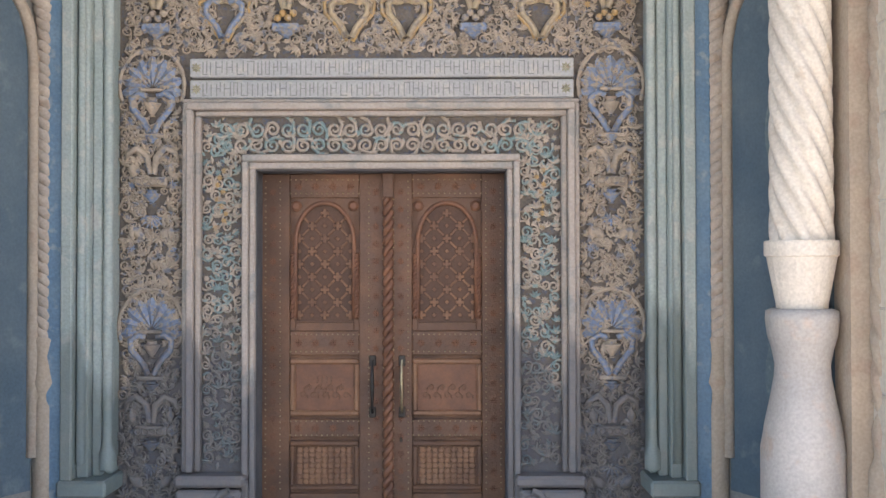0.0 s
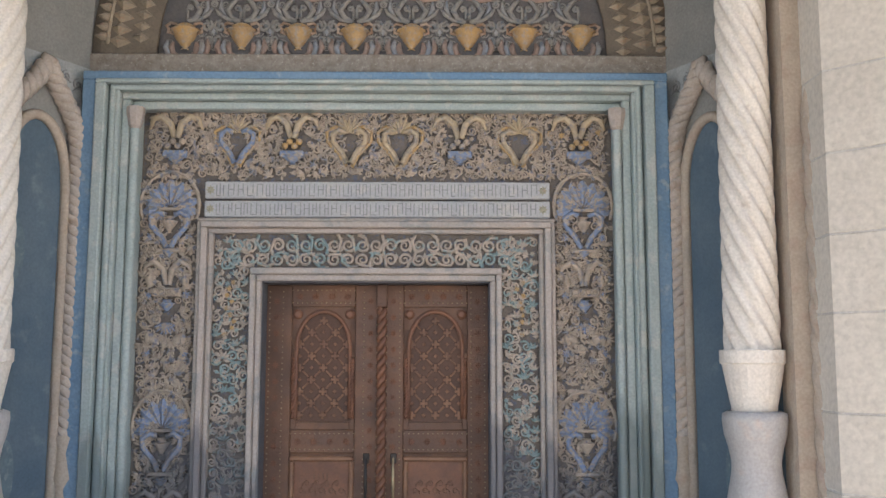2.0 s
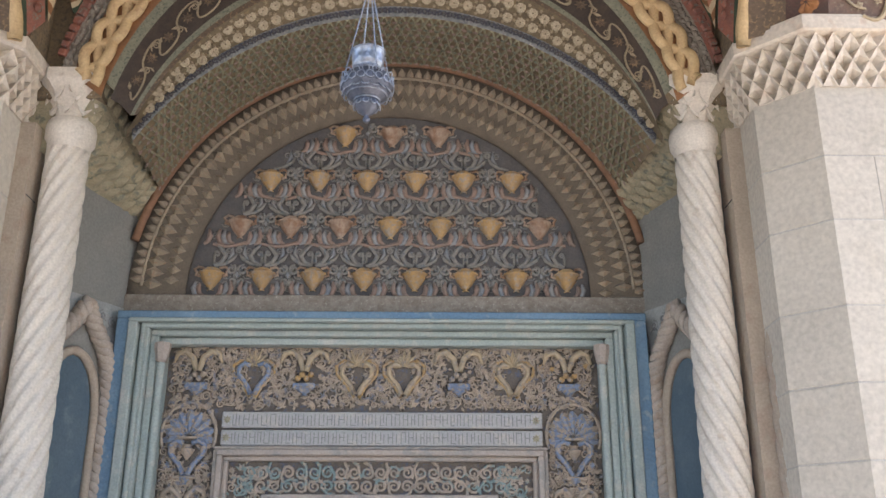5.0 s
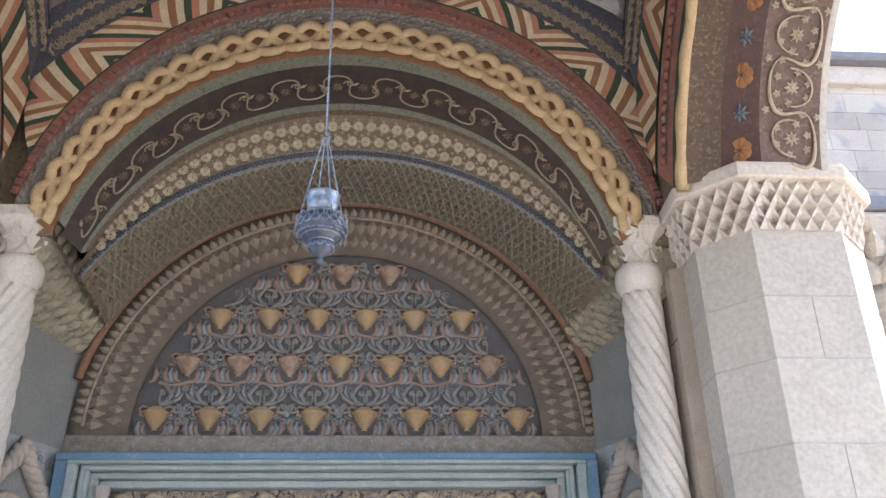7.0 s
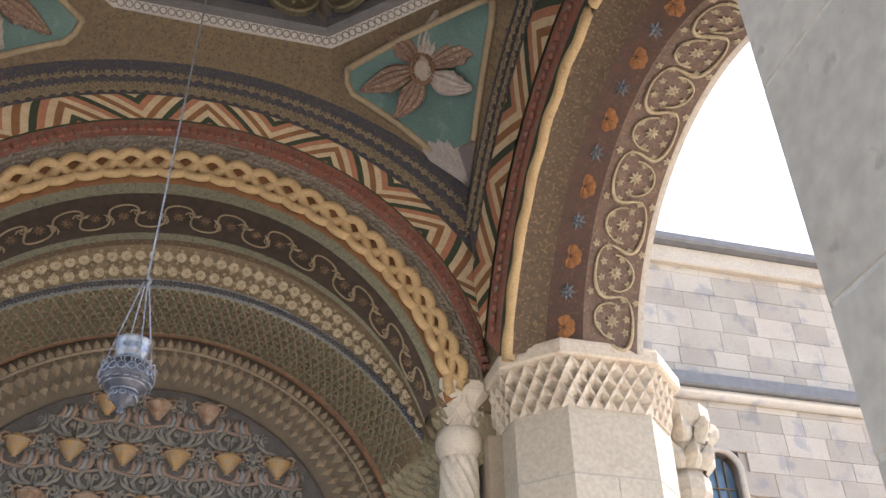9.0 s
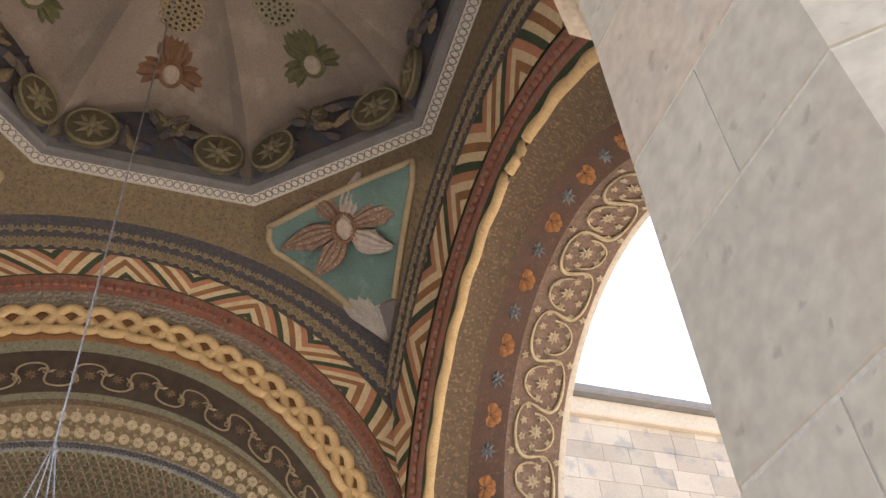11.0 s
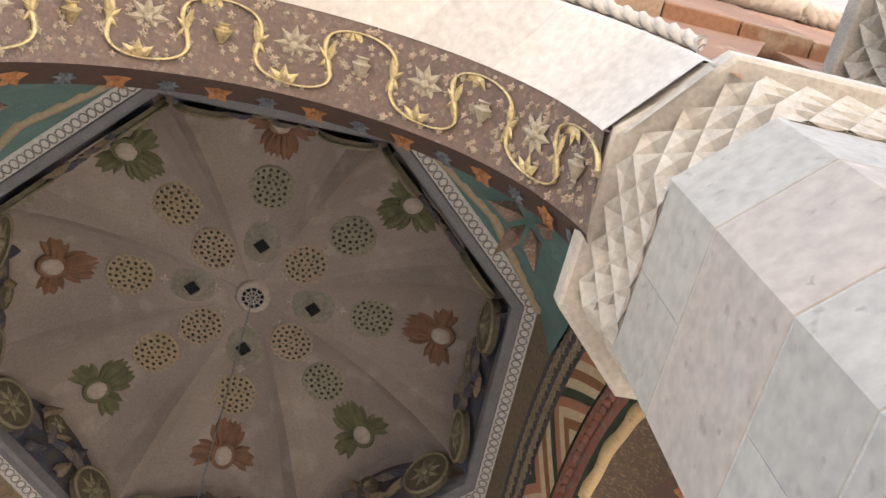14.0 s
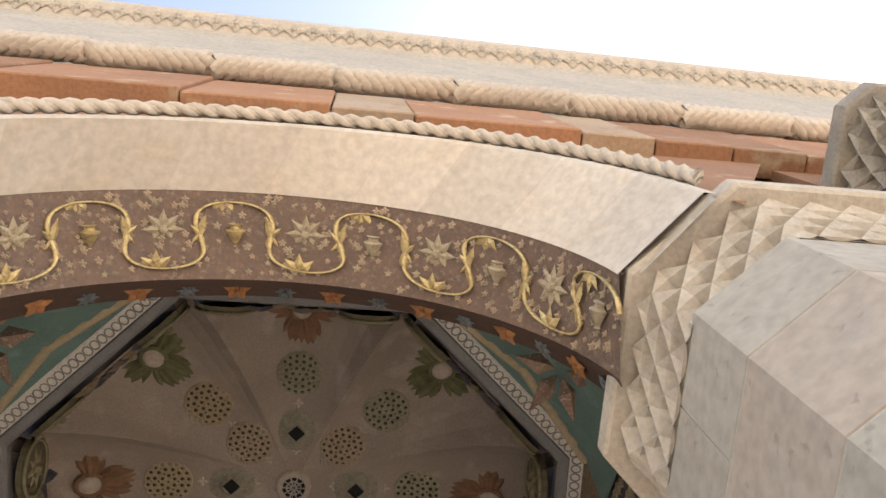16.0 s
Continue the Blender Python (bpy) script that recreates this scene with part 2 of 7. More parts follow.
M_BROWN = mat("brown_ornament", (0.225, 0.165, 0.1), (0.175, 0.135, 0.09), 0.85, 20, 0.4, c=(0.12, 0.10, 0.075), cover=0.42)
M_TEALP = mat("pendentive_teal", (0.13, 0.23, 0.22), (0.105, 0.19, 0.185), 0.75, 3, 0.2, c=(0.16, 0.26, 0.25), cover=0.36)
M_FIG = mat("feathers", (0.28, 0.19, 0.145), (0.21, 0.135, 0.105), 0.8, 20, 0.3, c=(0.4, 0.34, 0.29), cover=0.38)
M_FIG2 = mat("pale_feathers", (0.48, 0.44, 0.41), (0.38, 0.33, 0.3), 0.8, 20, 0.3)
M_SHELL = mat("shell_grey", (0.44, 0.42, 0.4), (0.36, 0.34, 0.33), 0.8, 16, 0.3)
M_SHELLG = mat("violet_grey_paint", (0.24, 0.215, 0.225), (0.19, 0.17, 0.185), 0.8, 9, 0.2)
M_LACE = mat("white_lace_band", (0.66, 0.635, 0.6), (0.56, 0.54, 0.51), 0.8, 30, 0.4)
M_GREYLACE = mat("blue_grey_lace", (0.2, 0.21, 0.21), (0.145, 0.155, 0.16), 0.8, 24, 0.4, c=(0.27, 0.27, 0.255), cover=0.4)
M_LACED = mat("lace_dark", (0.3, 0.29, 0.28), None, 0.8, 20)
M_GREYC = mat("grey_cornice", (0.2, 0.2, 0.21), (0.17, 0.17, 0.18), 0.7, 6, 0.2)
M_DOME = mat("dome_plaster", (0.315, 0.262, 0.23), (0.265, 0.22, 0.195), 0.85, 1.6, 0.12, c=(0.35, 0.295, 0.258), cover=0.4)
M_MEDY = mat("medallion_yellow", (0.43, 0.345, 0.23), (0.36, 0.29, 0.2), 0.8, 30, 0.3)
M_MEDBACK = mat("medallion_ground", (0.055, 0.05, 0.04), (0.075, 0.06, 0.045), 0.9, 20)
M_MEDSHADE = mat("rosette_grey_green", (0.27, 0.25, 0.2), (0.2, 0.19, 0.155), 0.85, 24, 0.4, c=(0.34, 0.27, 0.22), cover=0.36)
M_SHIELD = mat("olive_shield", (0.12, 0.105, 0.062), (0.085, 0.075, 0.05), 0.8, 24, 0.4)
M_SHIELDL = mat("olive_shield_pattern", (0.24, 0.21, 0.135), (0.18, 0.16, 0.105), 0.8, 24, 0.3)
M_DROBE = mat("faded_relief_folds", (0.14, 0.11, 0.09), (0.09, 0.085, 0.09), 0.8, 14, 0.4)
M_MEDG = mat("medallion_green", (0.36, 0.335, 0.245), (0.29, 0.275, 0.205), 0.8, 30, 0.3, c=(0.33, 0.23, 0.17), cover=0.36)
M_MEDR = mat("medallion_red", (0.46, 0.32, 0.25), (0.40, 0.34, 0.25), 0.8, 30, 0.3, c=(0.25, 0.27, 0.19), cover=0.4)
M_WINGR = mat("wing_brown", (0.235, 0.125, 0.075), (0.18, 0.1, 0.062), 0.8, 14, 0.4)
M_WINGG = mat("wing_green", (0.15, 0.15, 0.075), (0.11, 0.115, 0.06), 0.8, 14, 0.4)
M_OVAL = mat("pale_oval", (0.48, 0.42, 0.36), (0.4, 0.33, 0.28), 0.8, 30)
M_NAVY = mat("navy_relief", (0.042, 0.052, 0.085), (0.075, 0.062, 0.058), 0.8, 9, 0.4, c=(0.125, 0.105, 0.085), cover=0.34)
M_SILVERD = mat("blackened_silver", (0.13, 0.14, 0.18), (0.09, 0.1, 0.13), 0.45, 25, 0.3, 0.6)
M_SILVER = mat("tarnished_silver", (0.34, 0.37, 0.43), (0.24, 0.26, 0.31), 0.42, 25, 0.3, 0.85)
M_SOFFIT = mat("brown_soffit", (0.17, 0.11, 0.085), (0.13, 0.09, 0.075), 0.75, 18, 0.4, c=(0.21, 0.16, 0.125), cover=0.4)
M_LEAFGOLD = mat("gold_leaf", (0.6, 0.48, 0.25), (0.48, 0.37, 0.19), 0.36, 20, 0.2, 0.45, c=(0.38, 0.28, 0.16), cover=0.42)
M_STARF = mat("star_flower", (0.42, 0.36, 0.26), (0.34, 0.28, 0.2), 0.7, 25, c=(0.24, 0.18, 0.13), cover=0.36)
M_PALEGOLD = mat("worn_pale_gilding", (0.46, 0.39, 0.27), (0.37, 0.3, 0.2), 0.5, 20, 0.2, 0.2, c=(0.36, 0.29, 0.21), cover=0.4)
M_DSOF = mat("dark_red_soffit", (0.08, 0.04, 0.03), (0.062, 0.038, 0.031), 0.8, 16, 0.4, c=(0.115, 0.065, 0.042), cover=0.36)
M_GGREEN = mat("grey_green_stripe", (0.2, 0.2, 0.145), (0.16, 0.165, 0.125), 0.8, 22, 0.4, c=(0.1, 0.105, 0.085), cover=0.4)
M_LATG = mat("pale_olive_lines", (0.265, 0.245, 0.16), (0.215, 0.2, 0.135), 0.8, 22, 0.3)
# near-black paint for the darkness inside holes that are not cut
M_HOLESHADE = mat("hole_shade", (0.008, 0.008, 0.008), None, 0.9)
M_MOSS = mat("mossy_carved_stone", (0.36, 0.31, 0.215), (0.3, 0.27, 0.19), 0.9, 7, 0.5, c=(0.18, 0.185, 0.145), cover=0.4)
M_TWIST = mat("rosy_twisted_stone", (0.43, 0.365, 0.31), (0.36, 0.31, 0.27), 0.85, 5, 0.3, c=(0.34, 0.27, 0.22), cover=0.36)
M_ORFL = mat("orange_flower", (0.37, 0.165, 0.065), (0.28, 0.125, 0.055), 0.8, 20)
M_BLFL = mat("blue_grey_flower", (0.15, 0.17, 0.19), (0.1, 0.11, 0.125), 0.8, 20)
M_CHURCH = mat("church_tuff", (0.47, 0.42, 0.365), (0.42, 0.36, 0.31), 0.9, 1.0, 0.4, c=(0.33, 0.31, 0.3), cover=0.4, island=0.16)
M_PAVE = mat("paving", (0.45, 0.415, 0.37), (0.38, 0.35, 0.315), 0.85, 2, 0.3, island=0.1)
M_GLASS = mat("window_blue_glass", (0.12, 0.2, 0.3), None, 0.15, 3, 0.02)

# ---------------------------------------------------------------- mesh tools
class Acc:
    def __init__(self):
        self.v, self.f, self.n = [], [], 0

    def add(self, t, m=None):
        v, f = t
        v = np.asarray(v, float)
        if m is not None:
            a = np.array(m)
            v = v @ a[:3, :3].T + a[:3, 3]
        self.v.append(v)
        self.f += [tuple(i + self.n for i in g) for g in f]
        self.n += len(v)
        return self

    def mesh(self, name, smooth=False):
        me = bpy.data.meshes.new(name)
        me.from_pydata(np.concatenate(self.v).tolist(), [], self.f)
        if smooth:
            me.shade_smooth()
        me.update()
        return me


def acc(*ts):
    a = Acc()
    for t in ts:
        a.add(*t) if isinstance(t[1], Matrix) else a.add(t)
    return a


def thing(name, label, category, group="", kind="", at=(0, 0, 0)):
    ob = new(name)
    ob.location = at
    return tagged(ob, label, category, group, kind)


def part(name, a, material, parent=None, label="", smooth=False, kind=""):
    me = a if isinstance(a, bpy.types.Mesh) else (a if isinstance(a, Acc) else acc(a)).mesh(name, smooth)
    if not me.materials:
        me.materials.append(material)
    ob = new(name, me)
    if parent:
        ob.parent = parent
        ob.matrix_parent_inverse = Matrix.Translation(-parent.location) if parent.type == "EMPTY" or parent.parent is None else Matrix()
    return tagged(ob, label, kind=kind)


def solid(name, a, material, label, category="", kind="structure", smooth=False, group=""):
    return tagged(part(name, a, material, None, label, smooth), label, category, group, kind)


def T(x=0, y=0, z=0, s=1.0, rx=0, ry=0, rz=0, sx=1, sz=1):
    return pose(x, y, z, rx, ry, rz) @ Matrix.Diagonal((s * sx, s, s * sz, 1))


def box(x0, x1, y0, y1, z0, z1, b=0.0):
    if b <= 0:
        v = [(x, y, z) for x in (x0, x1) for y in (y0, y1) for z in (z0, z1)]
        return v, [(0, 1, 3, 2), (4, 6, 7, 5), (0, 4, 5, 1), (2, 3, 7, 6), (0, 2, 6, 4), (1, 5, 7, 3)]
    v, f = [], []
    for i, x in enumerate((x0, x1)):
        for j, y in enumerate((y0, y1)):
            for k, z in enumerate((z0, z1)):
                X, Y, Z = x + (b, -b)[i], y + (b, -b)[j], z + (b, -b)[k]
                v += [(x, Y, Z), (X, y, Z), (X, Y, z)]
    q = lambda i, j, k, a: (i * 4 + j * 2 + k) * 3 + a
    for s in (0, 1):
        f += [tuple(q(s, j, k, 0) for j, k in ((0, 0), (0, 1), (1, 1), (1, 0))), tuple(q(j, s, k, 1) for j, k in ((0, 0), (0, 1), (1, 1), (1, 0))), tuple(q(j, k, s, 2) for j, k in ((0, 0), (0, 1), (1, 1), (1, 0)))]
        for r in (0, 1):
            f += [(q(s, r, 0, 0), q(s, r, 1, 0), q(s, r, 1, 1), q(s, r, 0, 1)), (q(s, 0, r, 0), q(s, 1, r, 0), q(s, 1, r, 2), q(s, 0, r, 2)), (q(0, s, r, 1), q(1, s, r, 1), q(1, s, r, 2), q(0, s, r, 2))]
            f += [tuple(q(s, r, k, a) for a in range(3)) for k in (0, 1)]
    return v, f


def loft(curves, closed=False):
    n = len(curves[0])
    v = [p for c in curves for p in c]
    f = []
    for i in range(len(curves) - 1):
        for j in range(n if closed else n - 1):
            k = (j + 1) % n
            f.append((i * n + j, i * n + k, (i + 1) * n + k, (i + 1) * n + j))
    return v, f


def tube(pts, r, seg=5, flat=1.0, closed=False):
    """A round strip along the points. flat squashes it across y."""
    P = [Vector(p) for p in pts]
    n = len(P)
    rings = []
    up = Vector((0, -1, 0))
    for i, p in enumerate(P):
        a, b = (P[(i - 1) % n], P[(i + 1) % n]) if closed else (P[max(i - 1, 0)], P[min(i + 1, n - 1)])
        d = (b - a).normalized()
        u = up - up.dot(d) * d
        u = u.normalized() if u.length > 0.05 else d.orthogonal().normalized()
        w = d.cross(u)
        rr = r[i] if isinstance(r, (list, tuple)) else r
        rings.append([tuple(p + rr * (math.cos(t) * flat * u + math.sin(t) * w)) for t in (2 * math.pi * k / seg for k in range(seg))])
    if closed:
        rings.append(rings[0])
    v, f = loft(rings, True)
    if not closed:
        f += [tuple(range(seg)), tuple(range(len(v) - seg, len(v)))]
    return v, f


def lathe(prof, seg=16, a0=0.0, a1=360.0):
    full = a1 - a0 >= 359.9
    k = seg if full else seg + 1
    return loft([[(r * math.cos(radians(a0 + (a1 - a0) * j / seg)), r * math.sin(radians(a0 + (a1 - a0) * j / seg)), z) for j in range(k)] for r, z in prof], full)


def leaf(l=1.0, w=0.4, d=0.15, base=0.0):
    return [(0, 0, base), (-w / 2, 0, l * 0.45), (0, 0, l), (w / 2, 0, l * 0.45), (0, -d, l * 0.42)], [(0, 1, 4), (1, 2, 4), (2, 3, 4), (3, 0, 4)]


def acanthus(l=1.0, w=0.4, d=0.15):
    """A carved leaf with midrib, hollow halves and a tip that curls out."""
    v, f = [], []
    for q, ww, dd in ((0, 0.7, 0.4), (0.25, 1.0, 0.75), (0.5, 0.92, 1.0), (0.75, 0.55, 0.9), (0.98, 0.04, 0.5)):
        v += [(-w / 2 * ww, -0.2 * dd * d, l * q), (-w / 4 * ww, -0.75 * dd * d, l * q), (0, -dd * d, l * q), (w / 4 * ww, -0.75 * dd * d, l * q), (w / 2 * ww, -0.2 * dd * d, l * q)]
    for i in range(4):
        f += [(5 * i + j, 5 * i + j + 1, 5 * i + j + 6, 5 * i + j + 5) for j in range(4)]
    v += [(-w / 2, 0, l * 0.5), (w / 2, 0, l * 0.5), (0, 0, l * 0.8)]
    f += [(10, 15, 25), (15, 20, 27, 25), (14, 26, 19), (19, 26, 27, 24), (20, 21, 22, 23, 24, 27)]
    return v, f


def fan(n=9, r=1.0, spread=82, w=0.3, d=0.16):
    a = Acc()
    for i in range(n):
        t = -spread + 2 * spread * i / (n - 1)
        a.add(leaf(r * (1 - 0.12 * abs(t) / 90), w * r, d * r), pose(0, 0, 0, 0, t, 0))
    return np.concatenate(a.v), a.f


def petal_fan(n=9, r=1.0, spread=95, w=0.3, d=0.1):
    """A fan of blunt petals, widest near their ends."""
    a = Acc()
    for i in range(n):
        t = -spread + 2 * spread * i / (n - 1)
        l, h = r * (1 - 0.06 * abs(t) / 90), w * r / 2
        v = [(0, 0, 0.08 * l), (-h, -0.2 * d * r, 0.78 * l), (-h * 0.5, 0, 0.97 * l), (0, -0.4 * d * r, l), (h * 0.5, 0, 0.97 * l), (h, -0.2 * d * r, 0.78 * l), (0, -d * r, 0.72 * l)]
        a.add((v, [(0, 1, 6), (1, 2, 6), (2, 3, 6), (3, 4, 6), (4, 5, 6), (5, 0, 6)]), pose(0, 0, 0, 0, t, 0))
    return np.concatenate(a.v), a.f


def flower(n=8, r=1.0, d=0.22):
    a = Acc()
    for i in range(n):
        a.add(leaf(r, 1.7 * r / n * 2, d * r), pose(0, 0, 0, 0, 360 * i / n, 0))
    a.add(lathe([(0.001, -0.3 * r), (0.16 * r, -0.24 * r), (0.24 * r, 0)], 8), pose(0, 0, 0, -90))
    v = np.concatenate(a.v)
    k = len(v) - 24
    v[k:, 1] = -np.abs(v[k:, 1])
    return v, a.f


def spiral(turns=1.4, r=1.0, k=15, hand=1):
    return [(hand * r * (1 - 0.82 * i / k) * math.sin(2 * math.pi * turns * i / k), 0, r * (1 - 0.82 * i / k) * math.cos(2 * math.pi * turns * i / k)) for i in range(k + 1)]


def scroll(r=0.05, th=0.011, hand=1):
    """A tendril: a stem that winds into a spiral, with a leaf."""
    p = [(-hand * 0.9 * r * 1.6, 0, -r * 1.1), (-hand * 1.2 * r, 0, 0.1 * r)] + [(x, 0, z) for x, _, z in spiral(1.35, r, 14, hand)]
    a = Acc().add(tube(p, [th * (1 - 0.5 * i / 16) for i in range(17)], 5))
    a.add(leaf(r * 0.9, r * 0.5, th * 1.3), pose(-hand * r, 0, -0.5 * r, 0, -60 * hand))
    return np.concatenate(a.v), a.f


def vase(w=1.0, h=1.0):
    prof = [(0.12, 0), (0.2, 0.04), (0.1, 0.1), (0.3, 0.36), (0.5, 0.66), (0.52, 0.72), (0.3, 0.78), (0.26, 0.9), (0.38, 1.0), (0.02, 1.0)]
    return lathe([(r * w, z * h) for r, z in prof], 8, 180, 360)


def handled(w, h):
    """The two looped handles of a vase."""
    a = Acc()
    for s in (-1, 1):
        a.add(tube([(s * 0.36 * w, -0.05 * w, 0.98 * h), (s * 0.62 * w, -0.05 * w, 1.04 * h), (s * 0.8 * w, -0.06 * w, 0.92 * h), (s * 0.68 * w, -0.06 * w, 0.8 * h), (s * 0.72 * w, -0.06 * w, 0.68 * h), (s * 0.5 * w, -0.06 * w, 0.62 * h)], 0.07 * w, 5))
    return np.concatenate(a.v), a.f


def heart(w=0.14, h=0.2, th=0.016):
    a = Acc()
    for s in (-1, 1):
        a.add(tube([(s * 0.06 * w, 0, 0), (s * 0.2 * w, 0, 0.3 * h), (s * 0.46 * w, 0, 0.62 * h), (s * 0.48 * w, 0, 0.86 * h), (s * 0.3 * w, 0, h), (s * 0.12 * w, 0, 0.92 * h)], th, 5))
    return np.concatenate(a.v), a.f


def twisted(r, z0, z1, lobes=5, turns=6.0, depth=0.12, seg=30, nz=90, taper=0.0):
    rows = []
    for i in range(nz + 1):
        z = z0 + (z1 - z0) * i / nz
        rr = r * (1 - taper * i / nz)
        rows.append([(rr * (1 - depth * (0.5 + 0.5 * math.cos(lobes * (t + turns * 2 * math.pi * i / nz / lobes))) ** 2) * math.cos(t), rr * (1 - depth * (0.5 + 0.5 * math.cos(lobes * (t + turns * 2 * math.pi * i / nz / lobes))) ** 2) * math.sin(t), z) for t in (2 * math.pi * k / seg for k in range(seg))])
    return loft(rows, True)


def rope(pts, r, strands=2, pitch=0.12, seg=5):
    """Strands wound round a line."""
    P = [Vector(p) for p in pts]
    out = Acc()
    d = [0.0]
    for a, b in zip(P, P[1:]):
        d.append(d[-1] + (b - a).length)
    n = max(int(d[-1] / abs(pitch) * 7), 8)
    for s in range(strands):
        line = []
        for i in range(n + 1):
            q = d[-1] * i / n
            k = max(j for j in range(len(d)) if d[j] <= q + 1e-9)
            k = min(k, len(P) - 2)
            p = P[k].lerp(P[k + 1], (q - d[k]) / max(d[k + 1] - d[k], 1e-9))
            t = (P[k + 1] - P[k]).normalized()
            u = t.orthogonal().normalized() if abs(t.y) > 0.9 else (Vector((0, 1, 0)) - t.y * t).normalized()
            w = t.cross(u)
            g = 2 * math.pi * (q / pitch + s / strands)
            line.append(tuple(p + r * 0.55 * (math.cos(g) * u + math.sin(g) * w)))
        out.add(tube(line, r * 0.62, seg))
    return np.concatenate(out.v), out.f


def arc(xc, zc, R, y, a0=0.0, a1=180.0, n=48):
    return [(xc + R * math.cos(radians(a0 + (a1 - a0) * i / n)), y, zc + R * math.sin(radians(a0 + (a1 - a0) * i / n))) for i in range(n + 1)]


def at_arc(xc, zc, R, y, a):
    """Pose on an arch at angle a, with z pointing outward and -y facing the viewer."""
    return pose(xc + R * math.cos(radians(a)), y, zc + R * math.sin(radians(a)), 0, 90 - a, 0)


XC = 0.03

# ---------------------------------------------------------------- ground and portal wall
GZ = 0.35
solid("ground", box(-400, 400, -400, 400, GZ - 0.3, GZ - 0.02), M_PAVE, "worn grey stone paving round the porch", "ground")
wall = solid("wall_east", acc(box(-4.2, -0.8, 0.012, 0.9, GZ - 0.1, 8.6), box(0.8, 4.2, 0.012, 0.9, GZ - 0.1, 8.6), box(-0.8, 0.8, 0.012, 0.9, 2.56, 8.6)), M_CARVE_SHADE, "church wall carrying the carved and painted portal", "wall")
part("threshold", box(-0.8, 0.8, 0.0, 0.5, GZ - 0.1, GZ + 0.06, 0.01), M_BEIGE, wall)
# added dark sheet that stands in for the gloom behind the leaves
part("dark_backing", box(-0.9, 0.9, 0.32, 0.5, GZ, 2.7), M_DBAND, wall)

# -------- the two door leaves
def door_leaf(side):
    leafd = thing("door_leaf", "closed carved brown wooden door leaf with inlaid studs", "door", "pair of door leaves", at=(side * 0.4, 0.2, GZ + 0.07))
    xs = (0.035, 0.79) if side > 0 else (-0.795, 0.03)
    x0, x1 = xs
    c = (x0 + x1) / 2
    part("board", box(x0, x1, 0.215, 0.27, GZ + 0.07, 2.55), M_WOOD, leafd)
    pw = 0.225
    for nm, b in (("stile", (x0, c - pw)), ("stile", (c + pw, x1))):
        part(nm, box(b[0], b[1], 0.185, 0.217, GZ + 0.08, 2.54, 0.006), M_WOOD, leafd)
    for z0, z1 in ((GZ + 0.08, 0.47), (0.83, 0.95), (1.36, 1.52), (2.38, 2.54)):
        part("rail", box(c - pw, c + pw, 0.187, 0.217, z0, z1, 0.006), M_WOOD, leafd)
    # arched panel with its spandrels, roll and lattice
    zs, R = 2.06, 0.19
    ring = [(c - R, zs)] + [(c - R * math.cos(t) , zs + 0.29 * math.sin(t) ** 0.85) for t in (math.pi * i / 20 for i in range(1, 20))] + [(c + R, zs)]
    top = [(x, 2.39) for x, _ in ring]
    part("spandrel", loft([[(x, 0.2, z) for x, z in ring], [(x, 0.2, z) for x, z in top]]), M_WOOD, leafd)
    part("arch_roll", tube([(c - R, 0.196, 1.6)] + [(x, 0.196, z) for x, z in ring] + [(c + R, 0.196, 1.6)], 0.016, 6), M_WOOD3, leafd, smooth=True)
    part("panel_frame", acc(box(c - pw, c - R, 0.195, 0.217, 1.52, zs, 0.004), box(c + R, c + pw, 0.195, 0.217, 1.52, zs, 0.004), box(c - R, c + R, 0.192, 0.217, 1.52, 1.575, 0.004)), M_WOOD, leafd)
    for s in (-1, 1):
        part("twisted_rod", rope([(c + s * (R + 0.018), 0.19, 1.6), (c + s * (R + 0.018), 0.19, 2.02)], 0.015, 2, 0.05), M_WOOD3, leafd, smooth=True)
        part("boss", lathe([(0.001, 0.02), (0.02, 0.018), (0.033, 0.008), (0.036, 0)], 12), M_WOOD3, leafd).matrix_basis = pose(c + s * 0.185, 0.2, 2.33, 90)
    lat = Acc()
    u = 0.083
    for i in range(-4, 5):
        for j in range(-2, 20):
            x, z = c + i * u / 2, 1.62 + j * u / 2
            lim = 2.06 + 0.27 * math.sqrt(max(0, 1 - ((x - c) / R) ** 2))
            if abs(x - c) > R - 0.014 or z > lim - 0.02 or z < 1.59:
                continue
            if i % 2 == 0 and j % 2 == 0 and (i // 2 + j // 2) % 2 == 0:
                lat.add(box(-0.028, 0.028, -0.012, 0, -0.0095, 0.0095, 0.003), pose(x, 0.213, z))
                lat.add(box(-0.0095, 0.0095, -0.012, 0, -0.028, 0.028, 0.003), pose(x, 0.2125, z))
            elif i % 2 and j % 2:
                a_ = 45 if ((i - 1) // 2 + (j - 1) // 2) % 2 else -45
                lat.add(box(-0.03, 0.03, -0.01, 0, -0.0075, 0.0075, 0.003), pose(x, 0.213, z, 0, a_))
            elif i % 2 == 0 and j % 2 == 0:
                lat.add(box(-0.011, 0.011, -0.009, 0, -0.011, 0.011, 0.003), pose(x, 0.213, z, 0, 45))
    # recess shade behind the lattice is painted into this darker wood
    part("lattice_ground", loft([[(x, 0.2138, 1.58) for x, z in ring], [(x, 0.2138, z) for x, z in ring]]), M_WOODSHADE, leafd, "wooden lattice ground with recess shade in its colour")
    part("lattice", lat, M_WOOD2, leafd, "carved lattice of crosses and lozenges")
